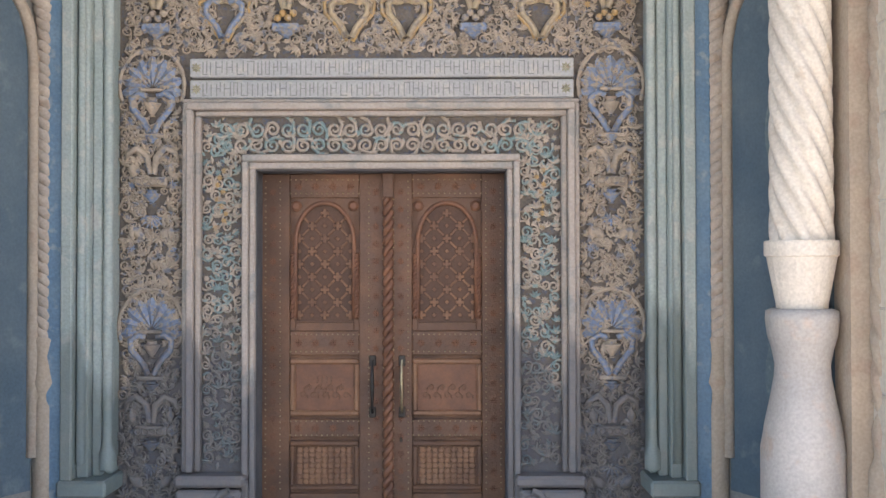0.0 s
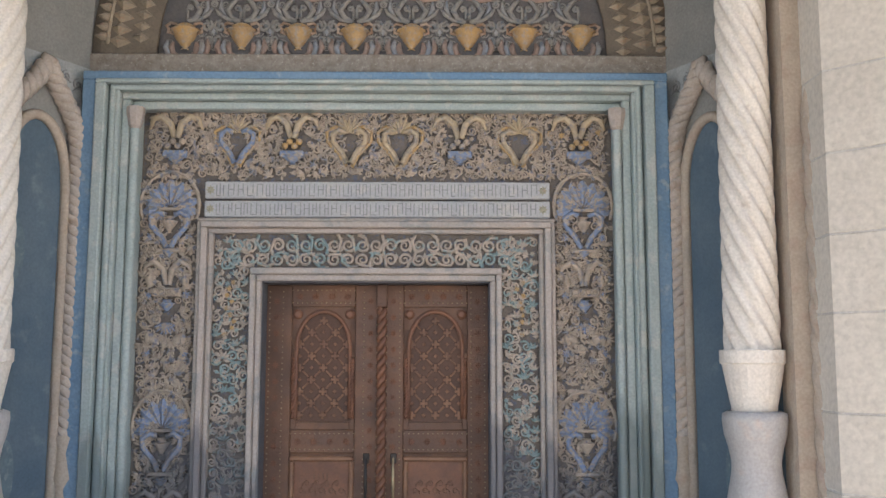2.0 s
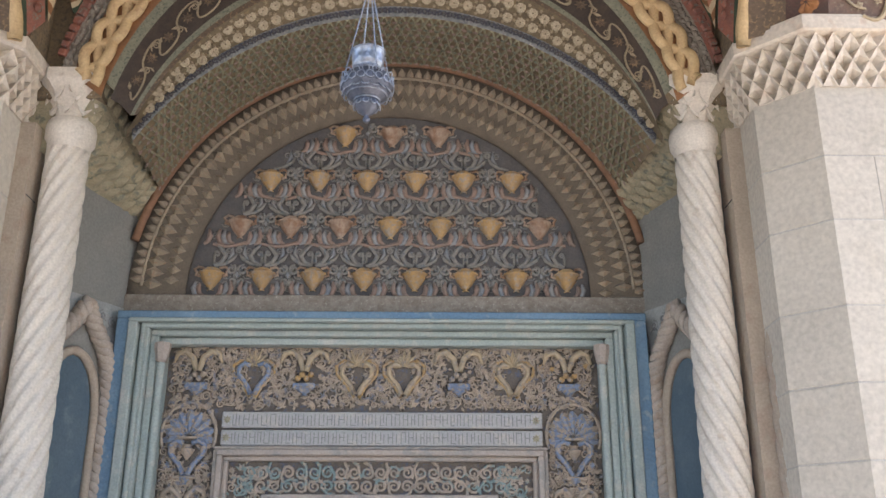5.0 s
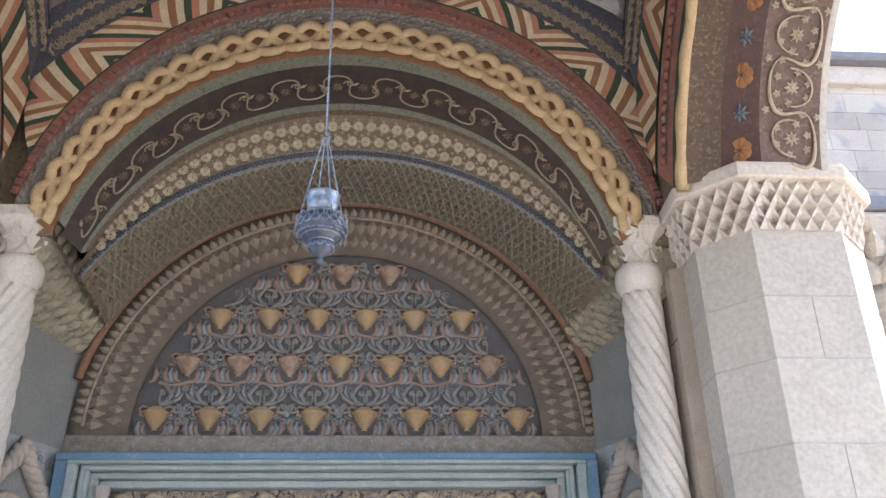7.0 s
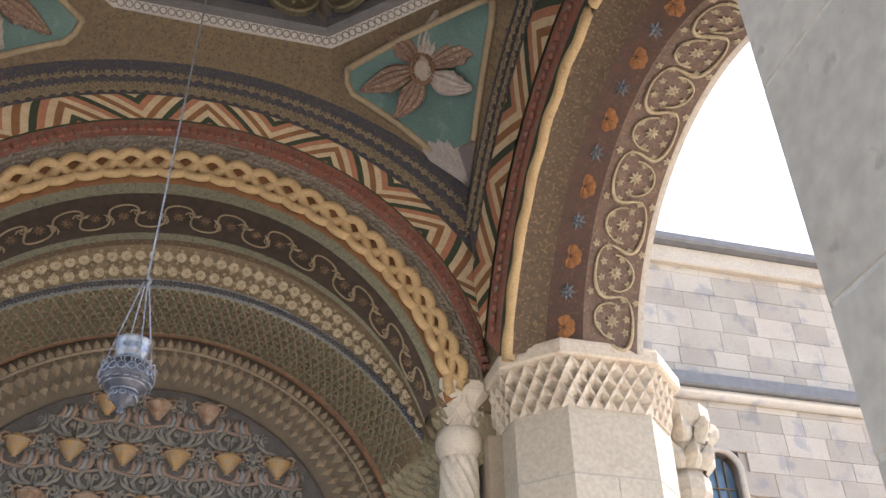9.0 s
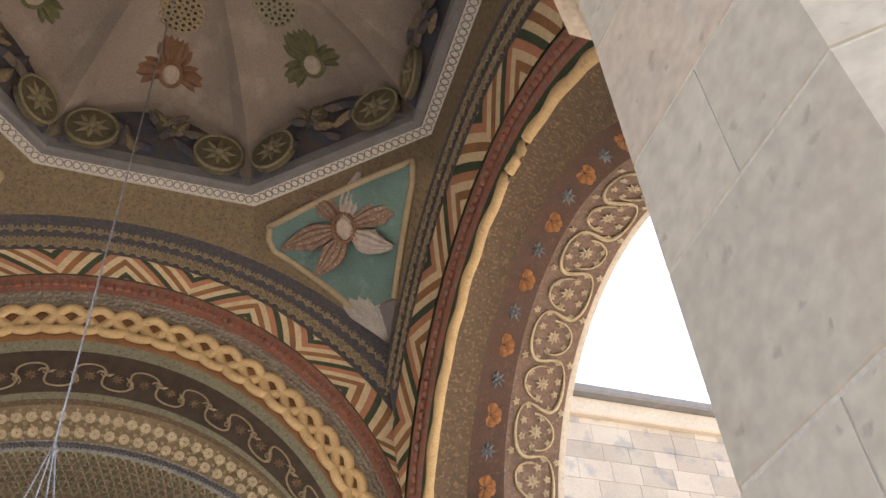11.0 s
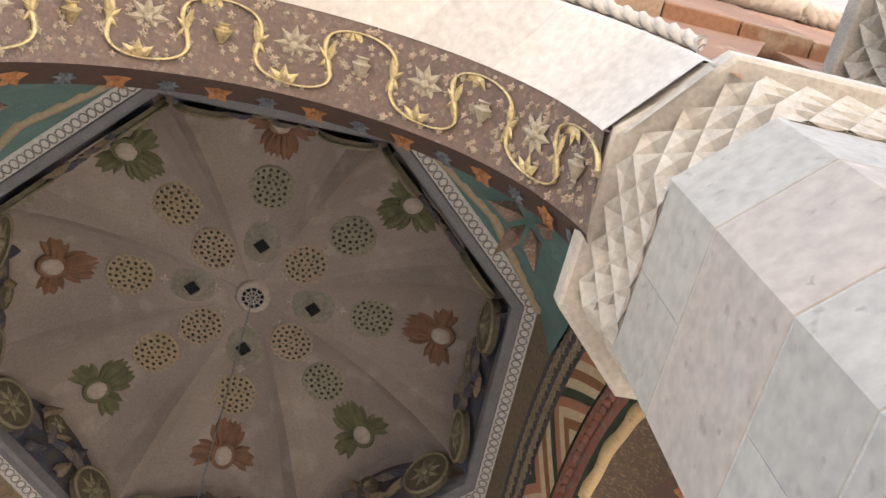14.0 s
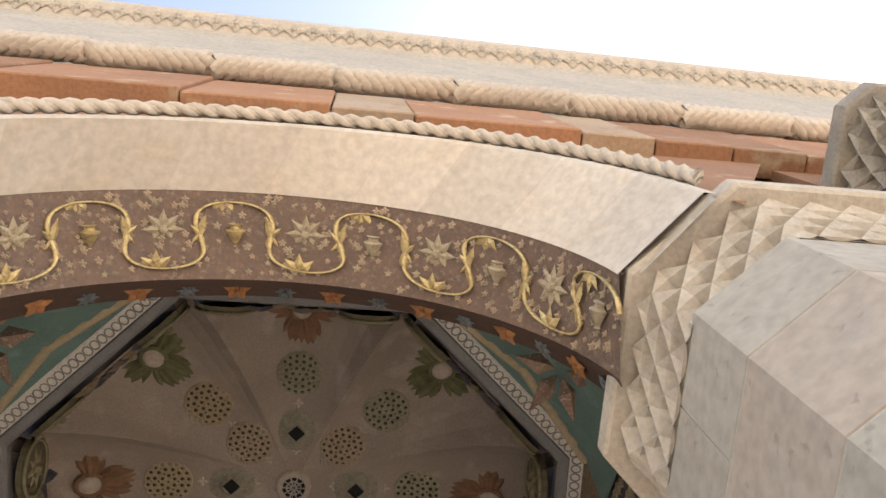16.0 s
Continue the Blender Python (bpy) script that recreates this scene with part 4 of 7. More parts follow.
for ri, (z, xs) in enumerate(rows):
    for i, x in enumerate(xs):
        dull = (ri == 1 and i in (0, 1, 2, 6)) or (ri == 3 and i > 0)
        cu = part("cup", cup_me if not dull else (bpy.data.meshes.get("dull_cup") or acc(CUP).mesh("dull_cup", True)), M_CUP2 if dull else M_GOLD, lun, "worn brown cup" if dull else "gilded fluted cup")
        cu.matrix_basis = T(x + XC, -0.012, z, 1)
        part("handles", hnd_me, M_CUP2, cu)
    step = 0.4035
    for x in [xs[0] - step] + xs + [xs[-1] + step]:
        inside = lambda px, pz, R=1.53: (px - XC) ** 2 + (pz - LZ) ** 2 < R ** 2 and pz > LZ + 0.01
        cxx = x + XC
        for sg in (-1, 1):
            # pale bud over each cup: two leaves that meet in a point, with a scroll inside
            if inside(cxx + sg * 0.06, z + 0.4):
                lscr.add(tube([(cxx + sg * 0.012, -0.014, z + 0.215), (cxx + sg * 0.07, -0.02, z + 0.235), (cxx + sg * 0.105, -0.024, z + 0.29), (cxx + sg * 0.07, -0.024, z + 0.345), (cxx + sg * 0.008, -0.016, z + 0.405)], [0.012, 0.019, 0.022, 0.018, 0.008], 5))
                lscr.add(tube([(cxx + sg * 0.012, -0.014, z + 0.23), (cxx + sg * 0.012, -0.018, z + 0.3)] + [(cxx + sg * 0.036 - sg * px * 0.8, -0.02, z + 0.31 + pz * 0.8) for px, _, pz in spiral(1.2, 0.03, 10, 1)], 0.0115, 5))
            # long curling stem from the cup to the scrolls midway
            if inside(cxx + sg * 0.2, z + 0.28):
                lscr.add(tube([(cxx + sg * 0.02, -0.012, z + 0.21), (cxx + sg * 0.1, -0.018, z + 0.225), (cxx + sg * 0.165, -0.022, z + 0.265), (cxx + sg * 0.19, -0.022, z + 0.31)], [0.012, 0.017, 0.017, 0.009], 5))
                lblue.add(tube([(cxx + sg * 0.12, -0.012, z + 0.25), (cxx + sg * 0.155, -0.016, z + 0.31), (cxx + sg * 0.15, -0.016, z + 0.37)], [0.01, 0.018, 0.006], 5))
            if inside(cxx + sg * 0.17, z + 0.2):
                lscr.add(tube([(cxx + sg * 0.19, -0.014, z + 0.11)] + [(cxx + sg * 0.155 + sg * px, -0.022, z + 0.175 + pz) for px, _, pz in spiral(1.3, 0.045, 13, 1)], 0.0125, 5))
                lscr.add(tube([(cxx + sg * 0.19, -0.014, z + 0.1)] + [(cxx + sg * 0.168 + sg * px, -0.02, z + 0.075 - pz) for px, _, pz in spiral(1.2, 0.032, 11, 1)], 0.011, 5))
                lblue.add(leaf(0.06, 0.05, 0.022), T(cxx + sg * 0.2, -0.012, z + 0.105))
            for dx, dz, sc, rot in ((0.06, 0.42, 0.5, 40), (0.125, 0.34, 0.55, 150), (0.2, 0.345, 0.5, 80), (0.115, 0.12, 0.42, 210), (0.115, 0.06, 0.4, 20), (0.2, 0.02, 0.42, 120)):
                if inside(cxx + sg * dx, z + dz):
                    lscr.add(S1 if sg > 0 else S2, T(cxx + sg * dx, -0.008, z + dz, sc, ry=rot * sg))
            # pink and blue horns that rise beside the foot of the cup, on a U-shaped stem
            for kk, (dx, mt) in enumerate(((0.078, lpink), (0.115, lblue), (0.155, lpink))):
                if inside(cxx + sg * dx, z + 0.02, 1.55):
                    mt.add(tube([(cxx + sg * (dx - 0.035), -0.012, z - 0.045), (cxx + sg * dx, -0.024, z - 0.03), (cxx + sg * (dx + 0.014), -0.028, z + 0.015), (cxx + sg * (dx + 0.004), -0.022, z + 0.055 + 0.012 * kk)], [0.012, 0.021, 0.024, 0.01], 5))
for z in (4.2, 4.64, 5.05, 5.46):
    for dz, amp, ph in ((-0.05, 0.018, 0.0),):
        half = math.sqrt(max(1.5 ** 2 - (z + dz - LZ + 0.04) ** 2, 0.01)) if z + dz > LZ + 0.03 else 0
        if half > 0.3:
            n = int(half * 60)
            (lpink if dz < 0 else lscr).add(tube([(XC - half + 2 * half * i / n, -0.018, z + dz + amp * math.sin(2 * math.pi * (-half + 2 * half * i / n) / 0.4035 + ph)) for i in range(n + 1)], 0.015 if dz < 0 else 0.011, 5))
part("scrolls", lscr, M_LUNSCR, lun, "grey carved scroll work", True, "stuff")
part("pink_leaves", lpink, M_PINK, lun, "", True, "stuff")
part("blue_leaves", lblue, M_LUNLEAF, lun, "", True, "stuff")

archv = solid("archivolt", loft([arc(XC, LZ, 1.6, -0.02), arc(XC, LZ, 1.6, -0.07), arc(XC, LZ, 1.76, -0.07), arc(XC, LZ, 1.9, -0.10), arc(XC, LZ, 2.03, -0.12), arc(XC, LZ, 2.03, 0.02)]), M_ARCHSHADE, "stone archivolt carved with rows of pointed leaves", "moulding", smooth=True)
lfm = acc(leaf(0.19, 0.115, 0.075)).mesh("leaf")
lft = acc(acanthus(0.095, 0.06, 0.035)).mesh("slim_leaf")
lfs = acc(leaf(0.17, 0.1, 0.06)).mesh("small_leaf")
for n, R, y, me, off in ((84, 1.93, -0.105, lft, 0), (62, 1.775, -0.08, lfm, 1.43), (62, 1.635, -0.055, lfs, 0.0)):
    for i in range(n):
        o = part("leaf", me, M_LEAFSTONE, archv)
        o.matrix_basis = at_arc(XC, LZ, R, y, off + 1.5 + 177 * i / n)
part("cord", tube(arc(XC, LZ, 1.925, -0.115, 2, 178, 120), [0.012 + 0.005 * (i % 2) for i in range(121)], 5), M_LEAFSTONE, archv)
part("red_fillet", tube(arc(XC, LZ + 0.01, 2.05, -0.14, 12, 168, 60), 0.034, 8), M_WINGR, archv, smooth=True)

# ---------------------------------------------------------------- the stepped painted vault over the portal
vault = thing("vault_arches", "painted stepped vault of ornamental bands over the portal", "vault", kind="structure")
A0 = 14
def band(name, rings, material, a0=A0, n=56, label="", smooth=True):
    a0 = a0 if isinstance(a0, (list, tuple)) else [a0] * len(rings)
    return part(name, loft([arc(x, z, r, y, a, 180 - a, n) for a, (x, z, r, y) in zip(a0, rings)]), material, vault, label, smooth)
band("olive_vault", [(XC, 4.16, 2.03, -0.02), (0.06, 4.05, 2.14, -0.4), (0.09, 3.93, 2.25, -0.86)], M_VOLIVE, (24, 28, 31), label="olive barrel vault with tiny flowers")
random.seed(21)
dots, dots2 = Acc(), Acc()
for i in range(100):
    for k in range(9):
        q = 0.08 + 0.105 * k
        a_ = 25 + 7 * q
        t = a_ + (180 - 2 * a_) * i / 99 + (0.7 if k % 2 else 0)
        zc, R, y = 4.16 - 0.23 * q, 2.025 + 0.215 * q - 0.004, -0.02 - 0.84 * q
        m = at_arc(XC + 0.06 * q, zc, R, y, t) @ pose(0, 0, 0, 90)
        (dots if (i + k) % 2 else dots2).add(flower(6, 0.026, 0.25), m)
lat = Acc()
for i in range(64):
    for sg in (-1, 1):
        pts = []
        for k in range(5):
            q = k / 4
            a_ = 25 + 7 * q
            t = a_ + (180 - 2 * a_) * (i + 0.5) / 64 + sg * 7 * (q - 0.5)
            if not a_ - 0.5 < t < 180.5 - a_:
                break
            R, zc = 2.03 + 0.215 * q, 4.16 - 0.23 * q
            pts.append((XC + 0.06 * q + R * math.cos(radians(t)), -0.02 - 0.84 * q, zc + R * math.sin(radians(t))))
        if len(pts) > 2:
            lat.add(tube(pts, 0.0105, 4))
part("lattice_lines", lat, M_LATG, vault, "raised olive lattice lines", False, "stuff")
part("green_flowers", dots, M_GGREEN, vault, "", False, "stuff")
part("red_flowers", dots2, M_PINK, vault, "", False, "stuff")
band("white_band", [(0.09, 3.93, 2.25, -0.86), (0.09, 4.0, 2.26, -0.88)], M_GREYLACE, 31)
lc = Acc()
for i in range(120):
    lc.add(scroll(0.022, 0.006, 1 if i % 2 else -1), at_arc(0.09, 3.965, 2.255, -0.885, 32 + 116 * i / 119))
part("lace", lc, M_BLUEB, vault, "", False, "stuff")
band("rosette_band", [(0.09, 4.0, 2.26, -0.88), (0.1, 4.2, 2.15, -0.98), (0.11, 4.44, 2.0, -1.09)], M_OLIVED, (29, 25, 22), label="olive band of pale rosettes")
ro, rd = Acc(), Acc()
for i in range(42):
    for k in (0, 1):
        q = 0.24 + 0.44 * k
        t = 31 + 118 * (i + 0.5 * k) / 42
        ro.add(petal_fan(9, 0.043, 160, 0.72, 0.2), at_arc(0.1, 4.0 + 0.44 * q, 2.26 - 0.26 * q - 0.006, -0.88 - 0.21 * q - 0.004, t) @ pose(0, 0, 0, 35))
    for k in range(6):
        q = (0.08, 0.24, 0.42, 0.5, 0.66, 0.88)[k]
        t = 31 + 118 * (i + (0.5, 0.5, 0.25, 0.75, 0.0, 0.5)[k]) / 42
        rd.add(flower(5, 0.018, 0.3), at_arc(0.1, 4.0 + 0.44 * q, 2.26 - 0.26 * q - 0.006, -0.88 - 0.21 * q - 0.004, t) @ pose(0, 0, 0, 35))
part("small_dots", rd, M_SCROLL, vault, "", False, "stuff")
part("rosettes", ro, M_STARF, vault, "pale carved rosettes", False, "stuff")
band("dark_fillet", [(0.11, 4.44, 2.0, -1.09), (0.1, 4.5, 1.995, -1.085)], M_UMBER, (22, 20))
band("green_stripe", [(0.1, 4.5, 1.995, -1.085), (0.09, 4.57, 1.99, -1.08)], M_GGREEN, (20, 18))
band("dark_band", [(0.09, 4.57, 1.99, -1.08), (0.07, 4.82, 2.01, -1.09), (0.06, 4.88, 2.06, -1.09)], M_DBAND, (18, 13, 12), label="dark band with a faint painted vine")
dm, dr, pts = Acc(), Acc(), []
for i in range(481):
    t = 19 + 142 * i / 480
    ph = 2 * math.pi * i / 480 * 12
    t -= 1.3 * math.sin(2 * ph)
    w = 0.085 * math.sin(ph)
    pts.append((0.078 + (2.003 + 0.3 * w) * math.cos(radians(t)), -1.097, 4.71 + w + (2.003 + 0.3 * w) * math.sin(radians(t))))
part("tan_vine", tube(pts, 0.0085, 4), M_SCROLL, vault, "thin tan painted vine", True)
for i in range(24):
    t = 19 + 142 * (i + 0.5) / 24
    m = at_arc(0.078, 4.71, 2.003, -1.097, t)
    dr.add(flower(8, 0.052, 0.15), m)
    up_ = 1 if i % 2 == 0 else -1
    dm.add(scroll(0.028, 0.006, up_), m @ pose(0.1, 0, 0.03 * up_, 0, 40))
    dm.add(leaf(0.07, 0.03, 0.012), m @ pose(-0.09, 0, -0.01 * up_, 0, -60 * up_))
part("vine_scrolls", dm, M_SCROLL, vault, "", False, "stuff")
part("vine_flowers", dr, M_UMBER, vault, "", False, "stuff")
band("olive_edge", [(0.06, 4.88, 2.06, -1.09), (0.06, 4.92, 2.12, -1.10)], M_GGREEN, 14)
band("braid_ground", [(0.06, 4.92, 2.12, -1.10), (0.055, 4.98, 2.23, -1.12), (0.05, 5.04, 2.34, -1.10)], M_ORANGE, 11)
for k in range(3):
    pts = []
    for i in range(241):
        t = 12 + 156 * i / 240
        w = 0.07 * math.sin(2 * math.pi * (i / 240 * 9.5 + k / 3))
        h = 0.018 * math.cos(4 * math.pi * (i / 240 * 9.5 + k / 3) )
        q = 0.5 + w / 0.21
        R, zc = 2.12 + 0.22 * q, 4.92 + 0.12 * q
        pts.append((0.055 + R * math.cos(radians(t)), -1.135 + h, zc + R * math.sin(radians(t))))
    part("braid_strand", tube(pts, 0.043, 8, 0.7), M_CREAM, vault, "cream interlaced braid", True)
band("grey_band", [(0.05, 5.04, 2.34, -1.10), (0.06, 5.1, 2.42, -1.13)], M_GREYB, 10)
gl = Acc()
random.seed(23)
for i in range(150):
    for k in range(2):
        gl.add(acanthus(0.06, 0.045, 0.022), at_arc(0.055, 5.07 + 0.018 * k, 2.355 + 0.04 * k, -1.115 - 0.012 * k, 11 + 158 * (i + 0.5 * k) / 150) @ pose(0, 0, 0, 0, random.choice((70, 90, 110))))
part("grey_leaves", gl, M_GREYB, vault, "", False, "stuff")
band("red_band", [(0.06, 5.1, 2.42, -1.13), (0.08, 5.2, 2.48, -1.15)], M_REDB, (12, 18))
gb = Acc()
for i in range(96):
    gb.add(box(-0.028, 0.028, -0.02, 0.02, -0.03, 0.03, 0.008), at_arc(0.07, 5.15, 2.45, -1.14, 12 + 156 * i / 95))
part("red_blocks", gb, M_REDB, vault, "small red painted blocks", False, "stuff")
band("chevron_ground", [(0.08, 5.2, 2.48, -1.15), (0.03, 5.0, 2.84, -1.25)], M_GREEN, (18, 33))
def zigzag(at, a0, a1, periods, amp=0.85, step=0.13, cols=240):
    """Painted parallel zigzag lines between two rims; at(t, r) gives the point, a0 and a1 the rims' first angles."""
    out = [Acc() for k in range(5)]
    def lim(t):
        return max(0.0, min(1.0, (min(t, 180 - t) - a0) / (a1 - a0)))
    for i in range(cols):
        ta, tb = (a0 + (180 - 2 * a0) * q / cols for q in (i, i + 1))
        fa_, fb_ = (amp * abs(2 * ((q / cols * periods) % 1) - 1) for q in (i, i + 1))
        for k in range(-int(amp / step) - 2, int(1 / step) + 2):
            r = [max(0.0, min(lim(t), f + (k + e) * step)) for t, f, e in ((ta, fa_, 0), (tb, fb_, 0), (tb, fb_, 1), (ta, fa_, 1))]
            if r[3] - r[0] > 0.003 or r[2] - r[1] > 0.003:
                out[k % 5].add(([at(t, q) for t, q in zip((ta, tb, tb, ta), r)], [(0, 1, 2, 3)]))
    return out
ZIG = (M_CHEVC, M_CHEVR, M_GREEN, M_CHEVC, M_ORANGE)
def zig_at(t, r):
    x, z, R, y = 0.08 - 0.05 * r, 5.2 - 0.2 * r, 2.48 + 0.36 * r, -1.17 - 0.1 * r
    return (x + R * math.cos(radians(t)), y, z + R * math.sin(radians(t)))
for a, mm in zip(zigzag(zig_at, 18, 33, 6, 2.3, 0.28), ZIG):
    part("chevron_stripes", a, mm, vault, "painted zigzag stripes", False, "stuff")
band("blue_band", [(0.03, 5.0, 2.84, -1.25), (0.05, 4.83, 3.32, -1.36)], M_BLUEB, (33, 44), label="dark blue ornament band")
bb = Acc()
for i in range(110):
    for k in range(2):
        bb.add(scroll(0.055, 0.012, 1 if (i + k) % 2 else -1), at_arc(0.04, 4.95 - 0.06 * k, 2.97 + 0.2 * k, -1.285 - 0.035 * k, 41 + 98 * i / 109))
part("blue_scrolls", bb, M_SCROLL, vault, "", False, "stuff")

for sg in (-1, 1):
    e = XC if sg > 0 else XC - 0.04
    for bx in ((2.02, 2.75, -1.06, 0.0, 5.33, 7.0), (2.46, 3.2, -1.36, -0.9, 5.58, 7.2)):
        xs = sorted((sg * bx[0] + e, sg * bx[1] + e))
        part("springer", box(xs[0], xs[1], *bx[2:]), M_BROWN, vault)

# ---------------------------------------------------------------- things beside the portal, built right and mirrored left
def mir(p, s):
    return (p[0], p[1], p[2]) if s > 0 else (2 * XC - p[0] - 0.04, p[1], p[2])

def flip(t, s):
    v, f = t
    v = np.asarray(v, float).copy()
    if s < 0:
        v[:, 0] = 2 * XC - 0.04 - v[:, 0]
    return v, f

def twisted_column(s, x, y):
    co = thing("twisted_column", "white stone spiral-fluted column with baluster base", "column", "portal columns", at=(mir((x, y, 0), s)[0], y, GZ))
    px = mir((x, y, 0), s)[0]
    mv = pose(px, y, 0)
    part("shaft", twisted(0.165, 2.07, 4.98, 9, 17.0 * s, 0.2, 72, 130, 0.1), M_WHITE, co, smooth=True).matrix_basis = mv
    part("base", lathe([(0.215, GZ), (0.215, 0.98), (0.2, 1.06), (0.195, 1.1), (0.165, 1.24), (0.143, 1.36), (0.14, 1.42), (0.155, 1.5), (0.178, 1.58), (0.187, 1.66), (0.183, 1.7), (0.15, 1.715)], 24), M_BASE, co, "worn mottled baluster base", smooth=True).matrix_basis = mv
    part("cup", lathe([(0.13, 1.712), (0.132, 1.74), (0.155, 1.86), (0.178, 1.985), (0.188, 1.99), (0.19, 2.0), (0.19, 2.06), (0.186, 2.07), (0.15, 2.072)], 24), M_WHITE, co, smooth=False).matrix_basis = mv
    part("necking", lathe([(0.15, 4.95), (0.155, 5.0), (0.175, 5.03), (0.178, 5.12), (0.165, 5.17), (0.14, 5.19)], 20), M_WHITE, co, smooth=True).matrix_basis = mv
    cap = part("capital", loft([[tuple(p) for p in chamfered(0, 0, h, c, z)] for h, c, z in ((0.125, 0.07, 5.17), (0.13, 0.07, 5.24), (0.18, 0.08, 5.38), (0.205, 0.07, 5.44), (0.21, 0.06, 5.46), (0.21, 0.06, 5.54), (0.02, 0.01, 5.545))], True), M_WHITE, co)
    cap.matrix_basis = mv
    a = Acc()
    for k in range(8):
        for j in range(2):
            a.add(acanthus(0.17, 0.13, 0.045), pose(px, y, 0) @ pose(0, 0, 0, 0, 0, 45 * k + 22.5 * j) @ pose(0, -0.155 - 0.032 * j, 5.36 + 0.085 * j, 172))
    lv = part("leaves", a, M_WHITE, co)

def chamfered(cx, cy, half, ch, z):
    """Corners of a square with cut corners, going round."""
    p = [(half, -half + ch), (half, half - ch), (half - ch, half), (-half + ch, half), (-half, half - ch), (-half, -half + ch), (-half + ch, -half), (half - ch, -half)]
    return [Vector((cx + a, cy + b, z)) for a, b in p]

def muqarnas_capital(name, cx, cy, zt, half, ch, s, material, cell_w, foot, inset=0.03):
    """Chamfered square slab on a net of hollowed, ridged cells."""
    ring = lambda h, c, z: [tuple(p) for p in chamfered(cx, cy, h, c, z)]
    cp = thing(name, "pale stone pier capital with rows of carved faceted cells", "capital", "pier capitals", at=(mir((cx, cy, 0), s)[0], cy, zt - 0.5))
    part("slab", flip(loft([ring(half - 0.3, ch * 0.7, zt - 0.128), ring(half - 0.015, ch, zt - 0.13), ring(half, ch, zt - 0.118), ring(half, ch, zt - 0.03), ring(half - 0.008, ch, zt - 0.022), ring(half - 0.008, ch, zt - 0.006), ring(half - 0.02, ch, zt), ring(0.02, 0.01, zt)], True), s), material, cp)
    part("bell", flip(loft([ring(foot + 0.004, ch * 0.9, zt - 0.503), ring(foot + 0.004, ch * 0.9, zt - 0.47), ring(foot - 0.05, ch * 0.84, zt - 0.4), ring(half - 0.13, ch * 0.9, zt - 0.125)], True), s), material, cp)
    LV = 4
    def net(side, u, lev, sink=0.0):
        """A point of the net: u along a side, lev from the slab down to the shaft."""
        f = lev / LV
        h = half - inset + (foot + 0.015 - half + inset) * f ** 0.9
        c = chamfered(cx, cy, h - sink, ch * (1 - 0.1 * f), zt - 0.13 - 0.37 * f)
        return c[side].lerp(c[(side + 1) % 8], u)
    random.seed(int(cx * 31 + s * 5 + 90))
    L0 = chamfered(cx, cy, half - 0.06, ch, 0)
    for side in range(8):
        n = max(int(round((L0[(side + 1) % 8] - L0[side]).length / cell_w)), 2)
        for lev in range(0, LV + 1):
            for i in range(n + (0 if lev % 2 else 1)):
                u = (i + (0.5 if lev % 2 else 0.0)) / n
                def at(du, dl, sink=0.0):
                    uu, ll = u + du / n, min(max(lev + dl, 0), LV)
                    if uu < -1e-6:
                        sd = (side - 1) % 8
                        n2 = max(int(round((L0[side] - L0[sd]).length / cell_w)), 2)
                        return net(sd, 1 + du / n2, ll, sink)
                    return net(side, min(uu, 1.0), ll, sink)
                if lev % 2 == 0 and i == n:
                    continue
                top, bot, lf, rt = at(0, -1), at(0, 1), at(-0.5, 0), at(0.5, 0)
                j = random.uniform(-0.12, 0.12)
                hollow = at(j * 0.5, 0.12 + j * 0.6, 0.1 if 0 < lev < LV else (0.06 if lev == 0 else 0.02))
                ridge = at(j * 0.5, -0.42, 0.014)
                pts = [top, rt, bot, lf, hollow, ridge]
                v = [tuple(p) for p in pts]
                f = [(0, 5, 1), (5, 4, 1), (1, 4, 2), (2, 4, 3), (3, 4, 5), (3, 5, 0)]
                if lev == 0:
                    f = [(1, 4, 2), (2, 4, 3), (3, 4, 1)]
                elif lev == LV:
                    f = [(0, 5, 1), (5, 4, 1), (3, 4, 5), (3, 5, 0), (1, 4, 3)]
                part("cell", flip((v, f), s), material, cp)
    return cp

